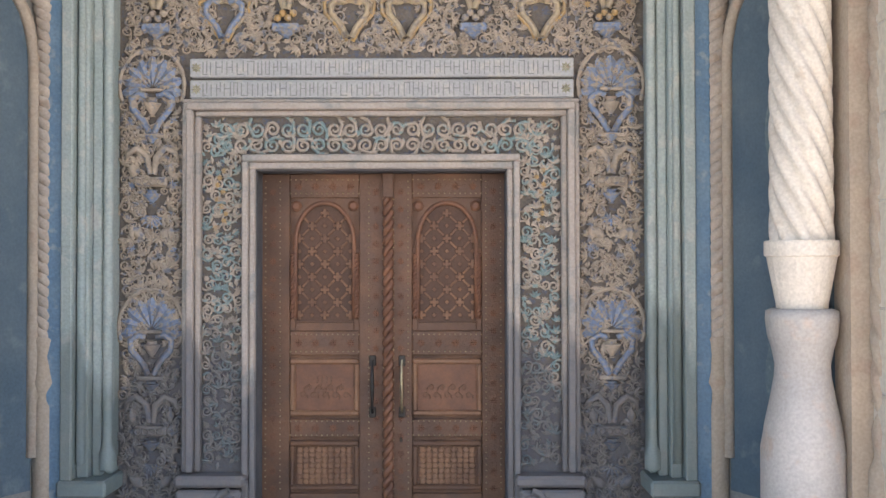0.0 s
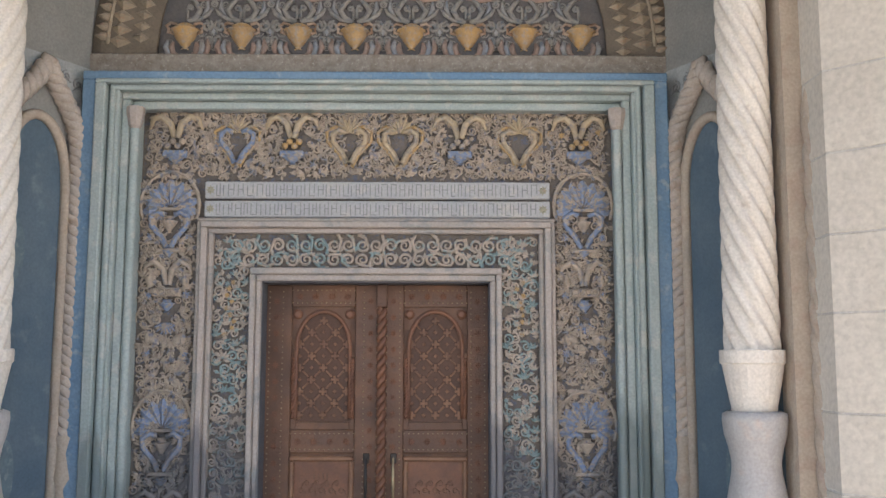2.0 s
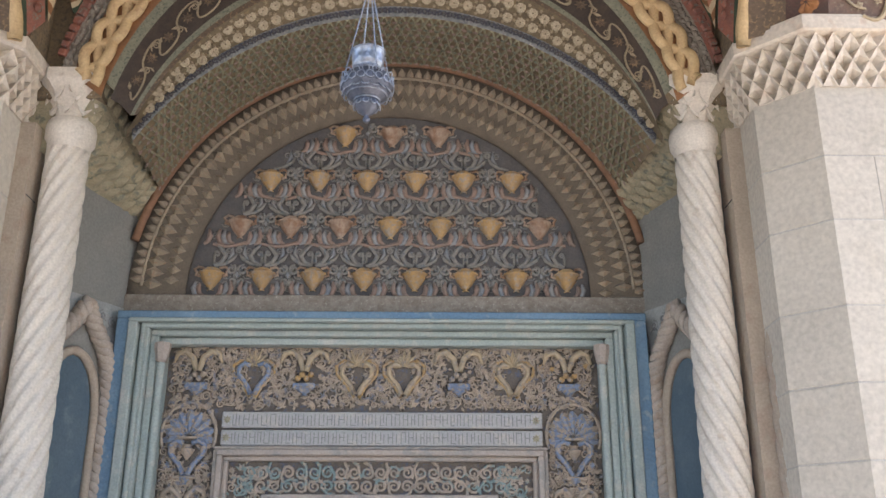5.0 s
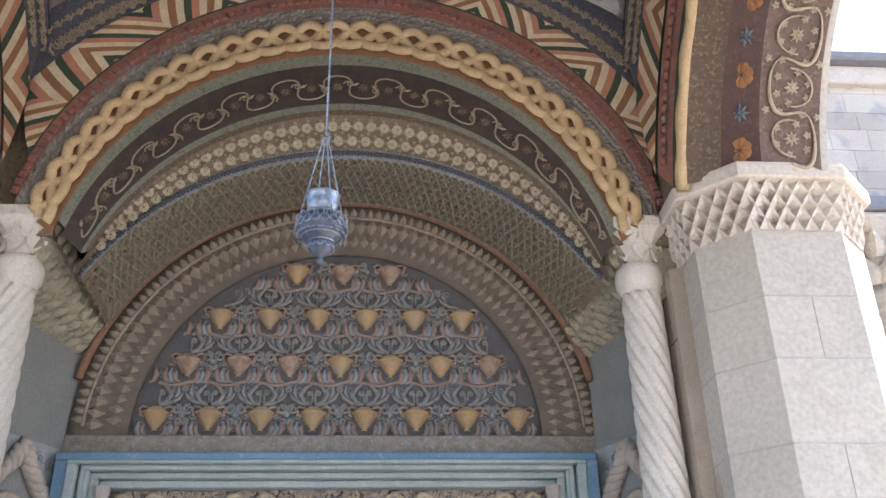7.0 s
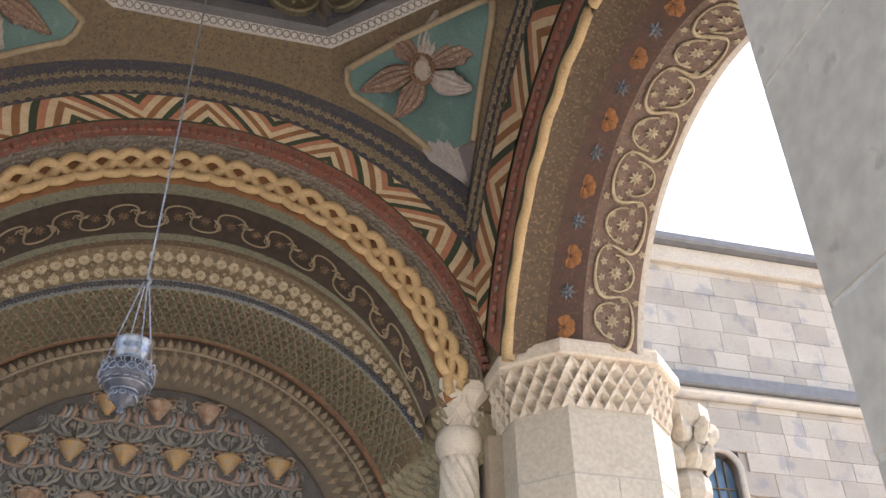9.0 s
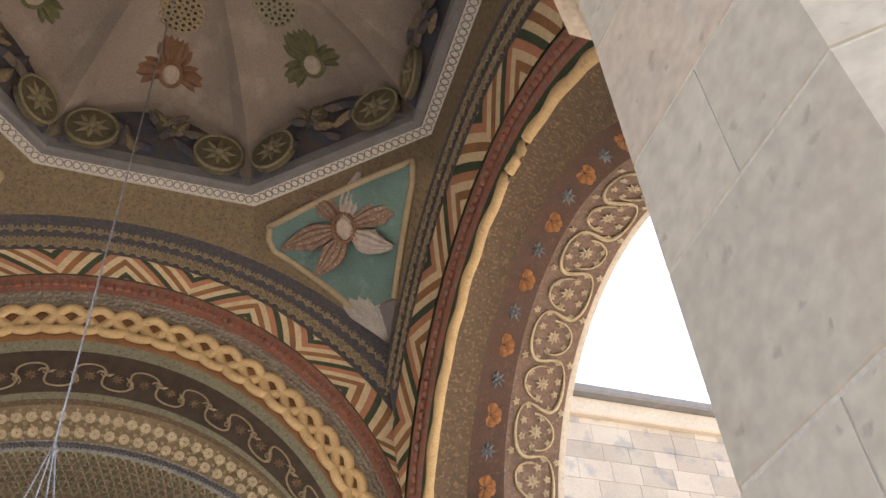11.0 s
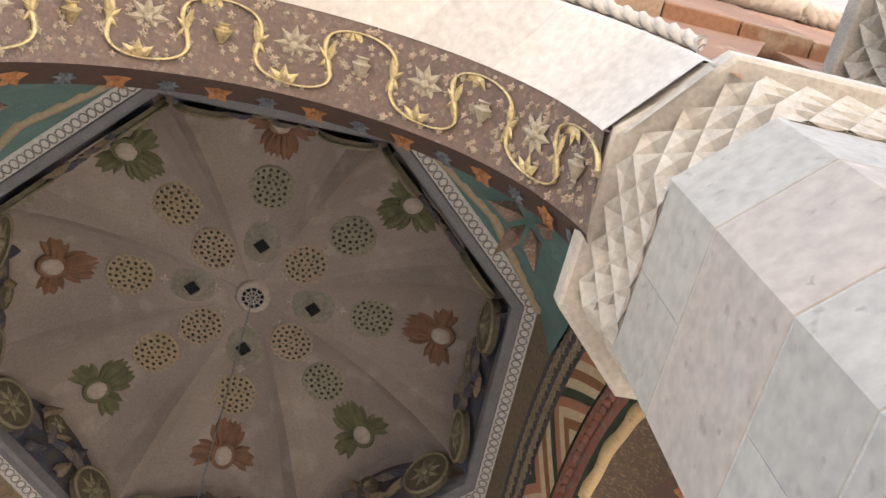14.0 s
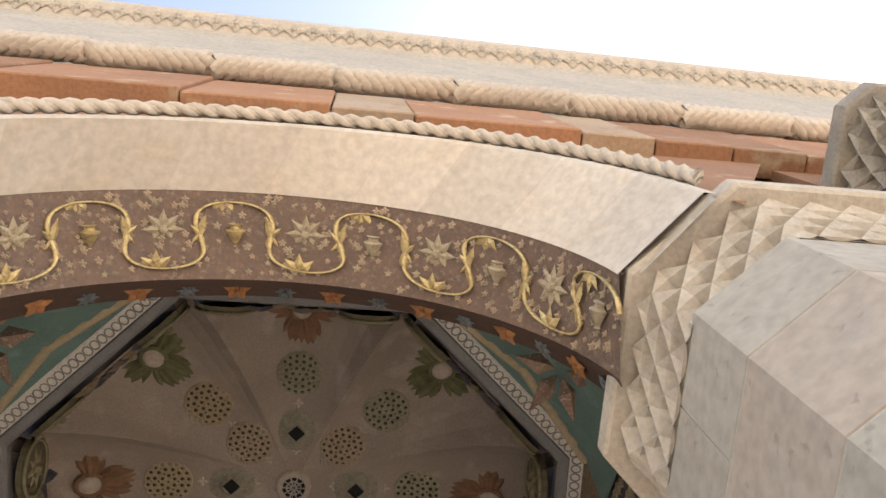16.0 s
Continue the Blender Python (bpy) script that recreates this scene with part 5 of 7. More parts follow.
def pier(name, cx, cy, z1, half, ch, s, materials, joints=()):
    """Chamfered pier of separate blocks laid in courses round a mortar core."""
    pr = thing(name, "pale grey tuff pier of large dressed blocks", "pier", "porch piers", at=(mir((cx, cy, 0), s)[0], cy, GZ))
    random.seed(int(cx * 100 + s * 7 + cy * 10))
    zs = [GZ - 0.05]
    while zs[-1] < (joints[0] if joints else z1) - 0.75:
        zs.append(zs[-1] + random.uniform(0.42, 0.62))
    zs += list(joints) + [z1]
    part("mortar", flip(loft([[tuple(p) for p in chamfered(cx, cy, half - 0.004, ch, z)] for z in (zs[0], z1)], True), s), M_MORTAR, pr)
    for k, (z, zn) in enumerate(zip(zs, zs[1:])):
        e = 0.004
        def loop(h, c, first):
            """Outline of half the course, between joints in the middle of two opposite sides."""
            p = chamfered(cx, cy, h, c, 0)
            p = p[first:] + p[:first]
            a, b = p[0].lerp(p[1], 0.5 + gap), p[4].lerp(p[5], 0.5 - gap)
            out = [a, p[1], p[2], p[3], p[4], b]
            return out + [Vector((cx, cy, 0)).lerp(q, 0.8) for q in reversed(out)]
        for half_turn in (0, 4):
            gap = 0.006
            first = (0 if k % 2 else 2) + half_turn
            lo, ins = loop(half, ch, first), loop(half - 0.006, ch, first)
            rows_ = [[(p.x, p.y, zz) for p in pts] for pts, zz in ((ins, z + e), (lo, z + e + 0.005), (lo, zn - e - 0.005), (ins, zn - e))]
            v, f = loft(rows_, True)
            n = len(lo)
            part("block", flip((v, f + [tuple(range(n)), tuple(range(3 * n, 4 * n))]), s), random.choice(materials), pr)
    return pr

PB = (3.19, -1.09)     # back pier centre
PF = (2.17, -6.31)     # front pier centre
for s in (1, -1):
    twisted_column(s, 2.285, -0.93)
    # splayed side wall with mural niche and twisted arch
    x0, y0, x1, y1 = 1.98, -0.03, 2.50, -0.98
    d = Vector((x1 - x0, y1 - y0, 0))
    L = d.length
    def sp(u, z, off=0.0):
        n = Vector((d.y, -d.x, 0)).normalized()
        return (x0 + d.x * u / L + n.x * off, y0 + d.y * u / L + n.y * off, z)
    nw = solid("wall_splay", flip(loft([[sp(0, GZ - 0.1), sp(L, GZ - 0.1)], [sp(0, 5.3), sp(L, 5.3)]]), s), M_GREYWALL, "grey plastered splayed wall beside the portal", "wall")
    a_in = [(0.27, 0.8), (0.27, 3.1)] + [(0.51 - 0.24 * math.cos(t), 3.1 + 0.5 * math.sin(t) ** 0.9) for t in (math.pi * i / 16 for i in range(1, 16))] + [(0.75, 3.1), (0.9, 3.05), (1.02, 3.05)]
    ogee = [(0.2, 3.22), (0.2, 3.4), (0.225, 3.54), (0.28, 3.66), (0.36, 3.77), (0.43, 3.86), (0.48, 3.97), (0.53, 3.87), (0.6, 3.78), (0.68, 3.7), (0.76, 3.58), (0.8, 3.42), (0.81, 3.2)]
    pale = [(0.02, 3.1)] + ogee + [(1.04, 3.1)]
    part("painted_spandrels", flip(loft([[sp(u, z, 0.005) for u, z in pale], [sp(u, 4.02, 0.005) for u, z in pale]]), s), M_SPAND, nw, "pale blue-grey plaster with dark painted arabesques")
    tr = Acc()
    for u, z, r in ((0.07, 3.82, 0.05), (0.1, 3.68, 0.045), (0.07, 3.54, 0.04), (0.2, 3.88, 0.045), (0.3, 3.92, 0.04), (0.64, 3.92, 0.045), (0.74, 3.86, 0.05), (0.85, 3.9, 0.05), (0.88, 3.76, 0.05), (0.9, 3.6, 0.045)):
        tr.add(flip(tube([sp(u + x, z + zz, 0.008) for x, _, zz in spiral(1.4, r, 13, 1 if z > 3.7 else -1)], 0.006, 4), s))
        tr.add(flip(tube([sp(u - r, z - r, 0.008), sp(u, z - 0.3 * r, 0.008), sp(u + r, z - r * 1.2, 0.008)], [0.003, 0.009, 0.003], 4), s))
    part("arabesque", tr, M_LETTER, nw, "thin dark painted arabesque", False, "stuff")
    part("mural", flip(loft([[sp(u, 0.6, 0.006) for u, z in a_in], [sp(u, z, 0.006) for u, z in a_in]]), s), M_MURAL, nw, "dark blue faded mural")
    mk = Acc()
    for cxu, cz, w, h in ((0.62, 2.7, 0.07, 0.2), (0.75, 2.0, 0.08, 0.24), (0.62, 1.3, 0.08, 0.22)):
        mk.add(flip(loft([[sp(cxu + 0.001 * math.cos(t), cz, 0.011) for t in (2 * math.pi * i / 14 for i in range(14))], [sp(cxu + w * math.cos(t), cz + h * math.sin(t), 0.009) for t in (2 * math.pi * i / 14 for i in range(14))]], True), s))
    part("pale_patches", mk, mat("mural_patch", (0.12, 0.165, 0.185), (0.08, 0.12, 0.145), 0.7, 9, 0.1, c=(0.16, 0.2, 0.21), cover=0.4), nw, "faint pale ovals of the mural")
    part("niche_reveal", flip(tube([sp(u, z, 0.02) for u, z in a_in], 0.035, 6), s), M_PLASTER, nw, smooth=True)
    part("twisted_frame", flip(rope([sp(0.2, 1.5, 0.045), sp(0.2, 3.0, 0.045)] + [sp(u, z, 0.045) for u, z in ogee], 0.06, 3, 0.2, 6), s), M_TWIST, nw, "rosy twisted stone frame", True)
    part("frame_base", flip(lathe([(0.07, 0.5), (0.07, 1.1), (0.05, 1.16), (0.08, 1.24), (0.06, 1.4), (0.075, 1.5), (0.06, 1.52)], 10), 1), M_PLASTER, nw, smooth=True).matrix_basis = pose(mir(sp(0.2, 0, 0.045), s)[0], sp(0.2, 0, 0.045)[1], 0)
    # impost beam carrying the vault
    bm_ = thing("impost_beam", "carved yellowish stone impost beam under the vault", "beam", "impost beams", at=mir((2.1, -0.5, 4.95), s))
    lines = [((2.02, -0.02, 4.75), (2.46, -1.0, 4.93)), ((1.93, -0.02, 4.83), (2.27, -1.0, 5.06)), ((1.86, -0.02, 4.98), (2.08, -1.05, 5.36)), ((1.865, -0.02, 5.08), (2.05, -1.05, 5.55)), ((2.3, -0.02, 5.09), (2.7, -1.0, 5.52))]
    def on_beam(u, q):
        k = min(int(q * 3), 2)
        f = q * 3 - k
        return Vector(lines[k][0]).lerp(Vector(lines[k][1]), u).lerp(Vector(lines[k + 1][0]).lerp(Vector(lines[k + 1][1]), u), f)
    cap = [p[1] for p in lines] + [(2.7, -1.0, 4.93)]
    body = acc(loft([[a for a, b in lines], [b for a, b in lines]]), (cap, [tuple(range(6))]))
    part("body", flip((np.concatenate(body.v), body.f), s), M_MOSS, bm_)
    lv = Acc()
    for i in range(11):
        for k in range(4):
            u, q = (i + 0.5 + 0.5 * (k % 2)) / 11.6, 0.06 + 0.22 * k
            p, up_, al = on_beam(u, q), on_beam(u, q + 0.05), on_beam(u + 0.05, q)
            zx = (up_ - p).normalized()
            yx = (al - p).cross(zx).normalized()
            yx = -yx if yx.x < 0 else yx
            lv.add(acanthus(0.13, 0.085, 0.04), Matrix.Translation(p) @ Matrix([yx.cross(zx), yx, zx]).transposed().to_4x4())
    part("carved_leaves", flip((np.concatenate(lv.v), lv.f), s), M_MOSS, bm_, kind="stuff")
    # wall between column and pier, with a slim niche colonnette
    rw = solid("wall_return", flip(box(2.46, 3.7, -1.12, 0.0, GZ - 0.1, 5.1), s), M_PLASTER, "rosy plastered return wall behind the column", "wall")
    part("joint", flip(box(2.455, 2.47, -1.1, -0.95, 4.55, 4.556), s), M_DARK, rw)
    nc = thing("niche_colonnette", "slim twisted stone colonnette with pointed top", "column", "niche colonnettes", at=mir((2.6, -1.18, GZ), s))
    mvn = pose(mir((2.62, -1.16, 0), s)[0], -1.16, 0)
    part("shaft", twisted(0.075, 1.25, 3.42, 4, 12.0 * s, 0.26, 24, 130), M_PLASTER, nc, smooth=True).matrix_basis = mvn
    part("spike", lathe([(0.072, 3.42), (0.076, 3.46), (0.058, 3.56), (0.03, 3.68), (0.004, 3.8)], 12), M_PLASTER, nc, smooth=True).matrix_basis = mvn
    part("base", lathe([(0.09, GZ), (0.09, 0.9), (0.06, 0.98), (0.075, 1.1), (0.05, 1.2), (0.066, 1.25)], 12), M_PLASTER, nc, smooth=True).matrix_basis = mvn
    pier("back_pier", PB[0], PB[1], 5.12, 0.62, 0.3, s, (M_PIERB,))
    muqarnas_capital("back_capital", PB[0], PB[1], 5.6, 0.735, 0.35, s, M_CAPB, 0.115, 0.62)
    pier("front_pier", PF[0], PF[1], 5.12, 0.61, 0.28, s, (M_PIERG, M_PIERG, M_PIERP), (3.1, 3.69, 4.1, 4.66))
    muqarnas_capital("front_capital", PF[0], PF[1], 5.6, 0.735, 0.36, s, M_CAPF, 0.165, 0.61, 0.048)

# ---------------------------------------------------------------- side arches, front arch, pendentives
def sarc(x, yc, zc, R, a0=0.0, a1=180.0, n=40):
    return [(x, yc + R * math.cos(radians(a0 + (a1 - a0) * i / n)), zc + R * math.sin(radians(a0 + (a1 - a0) * i / n))) for i in range(n + 1)]

def at_sarc(x, yc, zc, R, a):
    """Pose on a side arch: z outward from its centre, -y towards the porch (-x)."""
    return pose(x, yc + R * math.cos(radians(a)), zc + R * math.sin(radians(a)), 0, 0, 0) @ Matrix.Rotation(radians(90), 4, "Z").inverted() @ Matrix.Rotation(radians(a - 90), 4, "Y")

STARF = flower(8, 0.085, 0.16)
ARM = [[-1, 0, 0], [0, 1, 0], [0, 0, 1]]
for s in (1, -1):
    sa = thing("side_arch", "painted side arch with medallions and a gilded vine on its soffit", "arch", "side arches", "structure")
    def sband(name, rings, material, label=""):
        return part(name, flip(loft([sarc(x, y, z, r, a, 180 - a) for x, y, z, r, a in rings]), s), material, sa, label, True)
    sband("blue_band", [(2.27, -3.65, 4.9, 3.1, 43), (2.33, -3.65, 4.88, 2.75, 34)], M_BLUEB)
    sb_ = Acc()
    for i in range(70):
        for k in range(2):
            R_ = 2.85 + 0.14 * k
            sb_.add(scroll(0.05, 0.011, 1 if (i + k) % 2 else -1), at_sarc(2.262 + 0.06 * (3.1 - R_) / 0.35, -3.65, 4.89, R_, 41 + 98 * i / 69))
    part("blue_scrolls", flip((np.concatenate(sb_.v), sb_.f), s), M_SCROLL, sa, "", False, "stuff")
    sband("chevron_ground", [(2.33, -3.65, 4.88, 2.75, 34), (2.40, -3.65, 4.85, 2.46, 22)], M_GREEN)
    def szig(t, r):
        return (2.38 - 0.07 * r, -3.65 + (2.46 + 0.29 * r) * math.cos(radians(t)), 4.845 + 0.03 * r + (2.46 + 0.29 * r) * math.sin(radians(t)))
    for a, mm in zip(zigzag(szig, 22, 34, 5, 2.2, 0.32), ZIG):
        part("chevron_stripes", flip((np.concatenate(a.v), a.f), s), mm, sa, "painted zigzag stripes", False, "stuff")
    sband("red_band", [(2.40, -3.65, 4.85, 2.46, 22), (2.46, -3.65, 4.83, 2.3, 19)], M_REDB)
    rb = Acc()
    for i in range(70):
        rb.add(lathe([(0.001, 0.03), (0.03, 0.02), (0.04, 0)], 6), at_sarc(2.42, -3.65, 4.84, 2.38, 24 + 132 * i / 69) @ pose(0, 0, 0, 90))
    part("red_bosses", flip((np.concatenate(rb.v), rb.f), s), M_REDB, sa, "", True, "stuff")
    sband("green_fillet", [(2.46, -3.65, 4.83, 2.3, 19), (2.49, -3.65, 4.82, 2.27, 19)], M_GREEN)
    part("cream_rope", flip(tube([(x, y, z + 0.010 * math.sin(i * 0.9)) for i, (x, y, z) in enumerate(sarc(2.5, -3.65, 4.82, 2.21, 18, 162, 90))], [0.05 + 0.006 * math.sin(i * 0.9) for i in range(91)], 8), s), M_CREAM, sa, "cream rope moulding", True)
    sband("brown_band", [(2.5, -3.65, 4.82, 2.17, 19), (2.66, -3.55, 4.93, 2.0, 18), (2.74, -3.48, 5.0, 1.86, 18)], M_UMBER)
    sband("medallion_band", [(2.74, -3.48, 5.0, 1.86, 18), (3.0, -3.4, 5.2, 1.65, 14)], M_DSOF, "dark brown band with orange and blue flowers")
    for i in range(17):
        t = 20 + 140 * i / 16
        m = at_sarc(2.87, -3.44, 5.1, 1.755, t) @ pose(0, 0, 0, 50) @ pose(0, -0.015, 0)
        me = Acc().add(petal_fan(7, 0.1, 154, 0.72, 0.1), m) if i % 2 == 0 else Acc().add(flower(8, 0.075, 0.2), m)
        part("painted_flower", flip((np.concatenate(me.v), me.f), s), M_ORFL if i % 2 == 0 else M_BLFL, sa, "orange flower" if i % 2 == 0 else "blue-grey flower")
    sband("vine_soffit", [(3.0, -3.4, 5.2, 1.65, 14), (3.02, -3.4, 5.2, 1.655, 14), (3.41, -3.45, 5.1, 1.68, 14)], M_SOFFIT, "brown soffit with a worn gilded vine")
    def on_soffit(t, q, off=0.012):
        R = 1.655 + 0.025 * q - off
        return Vector((3.02 + 0.39 * q, -3.4 - 0.05 * q + R * math.cos(radians(t)), 5.2 - 0.1 * q + R * math.sin(radians(t))))
    pts = []
    for i in range(241):
        ph = 2 * math.pi * 6 * i / 240
        pts.append(tuple(on_soffit(15 + 150 * i / 240 - 3.0 * math.sin(2 * ph), 0.5 + 0.4 * math.sin(ph))))
    part("gold_vine", flip(tube(pts, [0.0125 + 0.005 * math.sin(i * 0.32) for i in range(241)], 5), s), M_PALEGOLD, sa, "worn gilded vine", True)
    for i in range(12):
        t = 21.25 + 12.5 * i
        curl = [on_soffit(t + 4.6 * math.sin(g), 0.5 + (0.34 if i % 2 == 0 else -0.34) * math.cos(g)) for g in (math.pi * (0.45 + 1.1 * k / 12) for k in range(13))]
        part("vine_curl", flip(tube([tuple(p) for p in curl], 0.009, 5), s), M_PALEGOLD, sa, "", True)
        st = Acc().add(flower(8, 0.06, 0.15), at_sarc(0, 0, 0, 0, t) @ pose(0, 0, 0, 90))
        v = np.concatenate(st.v) + np.array(on_soffit(t, 0.5, 0.008))
        part("star_flower", flip((v, st.f), s), M_STARF, sa)
        fz = Acc()
        for q, a in ((0.06, 6.3), (0.94, 6.3), (0.3, 6.3), (0.7, 6.3)) + tuple((0.5 + 0.3 * math.sin(g), 4.0 * math.cos(g)) for g in (0.3, 1.2, 2.1, 3.3, 4.2, 5.3)):
            p = on_soffit(t + a, q, 0.008)
            fz.add(flower(5, 0.034, 0.2), Matrix.Translation(p) @ at_sarc(0, 0, 0, 0, t + a) @ pose(0, 0, 0, 90))
        part("vine_leaves", flip((np.concatenate(fz.v), fz.f), s), M_STARF, sa)
    sband("stone_soffit", [(3.41, -3.45, 5.1, 1.68, 14), (3.46, -3.45, 5.1, 1.68, 14), (3.46, -3.45, 5.1, 2.2, 12)], M_TUFF)
    part("front_springer", flip(box(2.6, 3.3, -5.75, -5.0, 5.3, 6.2), s), M_SOFFIT, sa)
    rim = []
    for i in range(41):
        c, w = math.cos(radians(8 + 164 * i / 40)), math.sin(radians(8 + 164 * i / 40))
        k = min(3.3 / max(abs(c), 1e-6), 5.2 / w)
        rim.append((3.48, -3.35 + k * c, 5.1 + k * w))
    part("outer_wall", flip(loft([sarc(3.48, -3.45, 5.1, 1.75, 8, 172), rim, [(3.7, y, z) for x, y, z in rim]]), s), M_TUFF, sa)

def wing_mesh(l, w, bend, name, d=0.055, feathers=4):
    """A wing that bends sideways as it runs out, with raised feathers and a ragged pointed end."""
    if bpy.data.meshes.get(name):
        return bpy.data.meshes[name]
    rows, px, pz = [], 0.0, 0.0
    for i in range(11):
        q = i / 10
        a = bend * q
        if i:
            px, pz = px + l / 10 * math.sin(a), pz + l / 10 * math.cos(a)
        half = w / 2 * (0.35 + 0.65 * min(q / 0.35, 1.0)) * (1.0 if q < 0.45 else 1 - 0.86 * ((q - 0.45) / 0.55) ** 1.3)
        lead = 1 if bend > 0 else -1
        row = []
        for j in range(2 * feathers + 1):
            u = -1 + 2 * j / (2 * feathers)
            ragged = 1 + (0.16 if (i + j) % 2 else -0.06) * (u * lead > 0.6) * (q > 0.3)
            h = -(d * (1 - 0.5 * abs(u)) + (0.014 if j % 2 else -0.008)) * (0.5 + 0.5 * math.sin(math.pi * min(q + 0.25, 1)))
            row.append((px + half * u * ragged * math.cos(a), h, pz - half * u * ragged * math.sin(a)))
        rows.append([(row[0][0], 0.012, row[0][2])] + row + [(row[-1][0], 0.012, row[-1][2])])
    return acc(loft(rows)).mesh(name)

# pendentives
OCT = [(-0.81, -1.7), (1.0, -1.7), (2.255, -2.87), (2.21, -4.64), (0.95, -5.8), (-0.77, -5.8), (-2.0, -4.57), (-2.0, -2.93)]
OZ = 8.35
CX, CY = 0.10, -3.70
pend = thing("pendentives", "painted pendentives under the octagonal cornice", "vault", kind="structure")
def oct_edge(k, v, q=1.0, z=OZ):
    a, b = OCT[k % 8], OCT[(k + 1) % 8]
    x, y = a[0] + (b[0] - a[0]) * v, a[1] + (b[1] - a[1]) * v
    return (CX + (x - CX) * q, CY + (y - CY) * q, z)
def back_pt(a):
    return Vector((0.05 + 3.32 * math.cos(radians(a)), -1.36, 4.83 + 3.32 * math.sin(radians(a))))
def side_pt(a, s):
    p = Vector((2.27, -3.65 + 3.1 * math.cos(radians(a)), 4.9 + 3.1 * math.sin(radians(a))))
    return Vector(mir(p, s))
for s, k in ((1, 1), (-1, 7)):
    def P(u, v, off=0.0):
        """u from the corner to the cornice, v from the portal side to the open side."""
        w = min(u, 1.0)
        b = back_pt(44 + 28 * w if s > 0 else 180 - 44 - 28 * w)
        d_ = side_pt(43 + 32 * w, s)
        p = b.lerp(d_, v)
        p.z += 0.10 * math.sin(math.pi * v) * w
        if u > 1:
            e = Vector(oct_edge(k, v if s > 0 else 1 - v))
            p = p.lerp(e, (u - 1) / 0.3)
        c = (Vector((CX, CY, 6.4)) - p).normalized()
        return tuple(p + c * off)
    part("pendentive", loft([[P(u / 10, v / 12) for v in range(13)] for u in range(14)]), M_BROWN, pend, "", True)
    part("teal_panel", loft([[P(0.34 + 0.78 * u / 8, 0.1 + 0.8 * v / 12, 0.02) for v in range(13)] for u in range(9)]), M_TEALP, pend, "teal painted panel with a winged relief", True)
    edge = [P(0.34 + 0.78 * i / 10, 0.1, 0.025) for i in range(11)] + [P(1.12, 0.1 + 0.8 * i / 10, 0.025) for i in range(11)] + [P(1.12 - 0.78 * i / 10, 0.9, 0.025) for i in range(11)]
    part("gold_border", tube(edge, 0.03, 6), M_MEDY, pend, "olive and gold border", True)
    c0, r0 = Vector(P(0.84, 0.5, 0.03)), Vector(P(1.0, 0.5, 0.03))
    nrm = (Vector((CX, CY, 6.4)) - c0).normalized()
    zax = (r0 - c0 - (r0 - c0).dot(nrm) * nrm).normalized()
    m = Matrix.Translation(c0) @ Matrix([(-nrm).cross(zax), -nrm, zax]).transposed().to_4x4()
    for nm, ang, ln, w, bend, mt in (("crest_wing", 22, 0.44, 0.2, 0.3, M_FIG2), ("crest_wing_back", -22, 0.44, 0.2, -0.3, M_FIG), ("spread_wing", 80, 0.56, 0.22, 0.25, M_FIG), ("spread_wing_back", -80, 0.56, 0.22, -0.25, M_FIG), ("hanging_wing", 142, 0.42, 0.21, -0.5, M_FIG2), ("hanging_wing_back", -142, 0.42, 0.21, 0.5, M_FIG)):
        part("wing", wing_mesh(ln, w, bend, nm, 0.05), mt, pend).matrix_basis = m @ pose(0, -0.05, 0, 0, ang) @ pose(0, 0, 0.06)
    part("oval", Acc().add(lathe([(0.001, 0.05), (0.05, 0.045), (0.075, 0.02), (0.08, 0)], 12), m @ pose(0, -0.06, 0, 90) @ Matrix.Diagonal((1.1, 1.4, 1, 1))), M_OVAL, pend, "plain pale oval")
    part("oval_rim", Acc().add(tube([(0.1 * math.cos(t), -0.09, 0.125 * math.sin(t)) for t in (2 * math.pi * i / 16 for i in range(16))], 0.018, 5, closed=True), m), M_WINGR, pend, "", True)
    c1, r1 = Vector(P(0.1, 0.5, 0.03)), Vector(P(0.3, 0.5, 0.03))
    z1 = (r1 - c1 - (r1 - c1).dot(nrm) * nrm).normalized()
    m1 = Matrix.Translation(c1) @ Matrix([(-nrm).cross(z1), -nrm, z1]).transposed().to_4x4()
    part("shell_ground", loft([[P(0.0 + 0.33 * u / 4, 0.06 + 0.88 * v / 8, 0.016) for v in range(9)] for u in range(5)]), M_SHELLG, pend, "violet-grey painted corner behind the shell", True)
    part("shell", Acc().add(petal_fan(9, 0.56, 34, 0.16, 0.05), m1), M_SHELL, pend, "pale grey painted shell fan")
part("crown_patch", loft([[tuple(back_pt(108 - 36 * i / 16)) for i in range(17)], [oct_edge(0, i / 16) for i in range(17)]]), M_BROWN, pend, "", True)
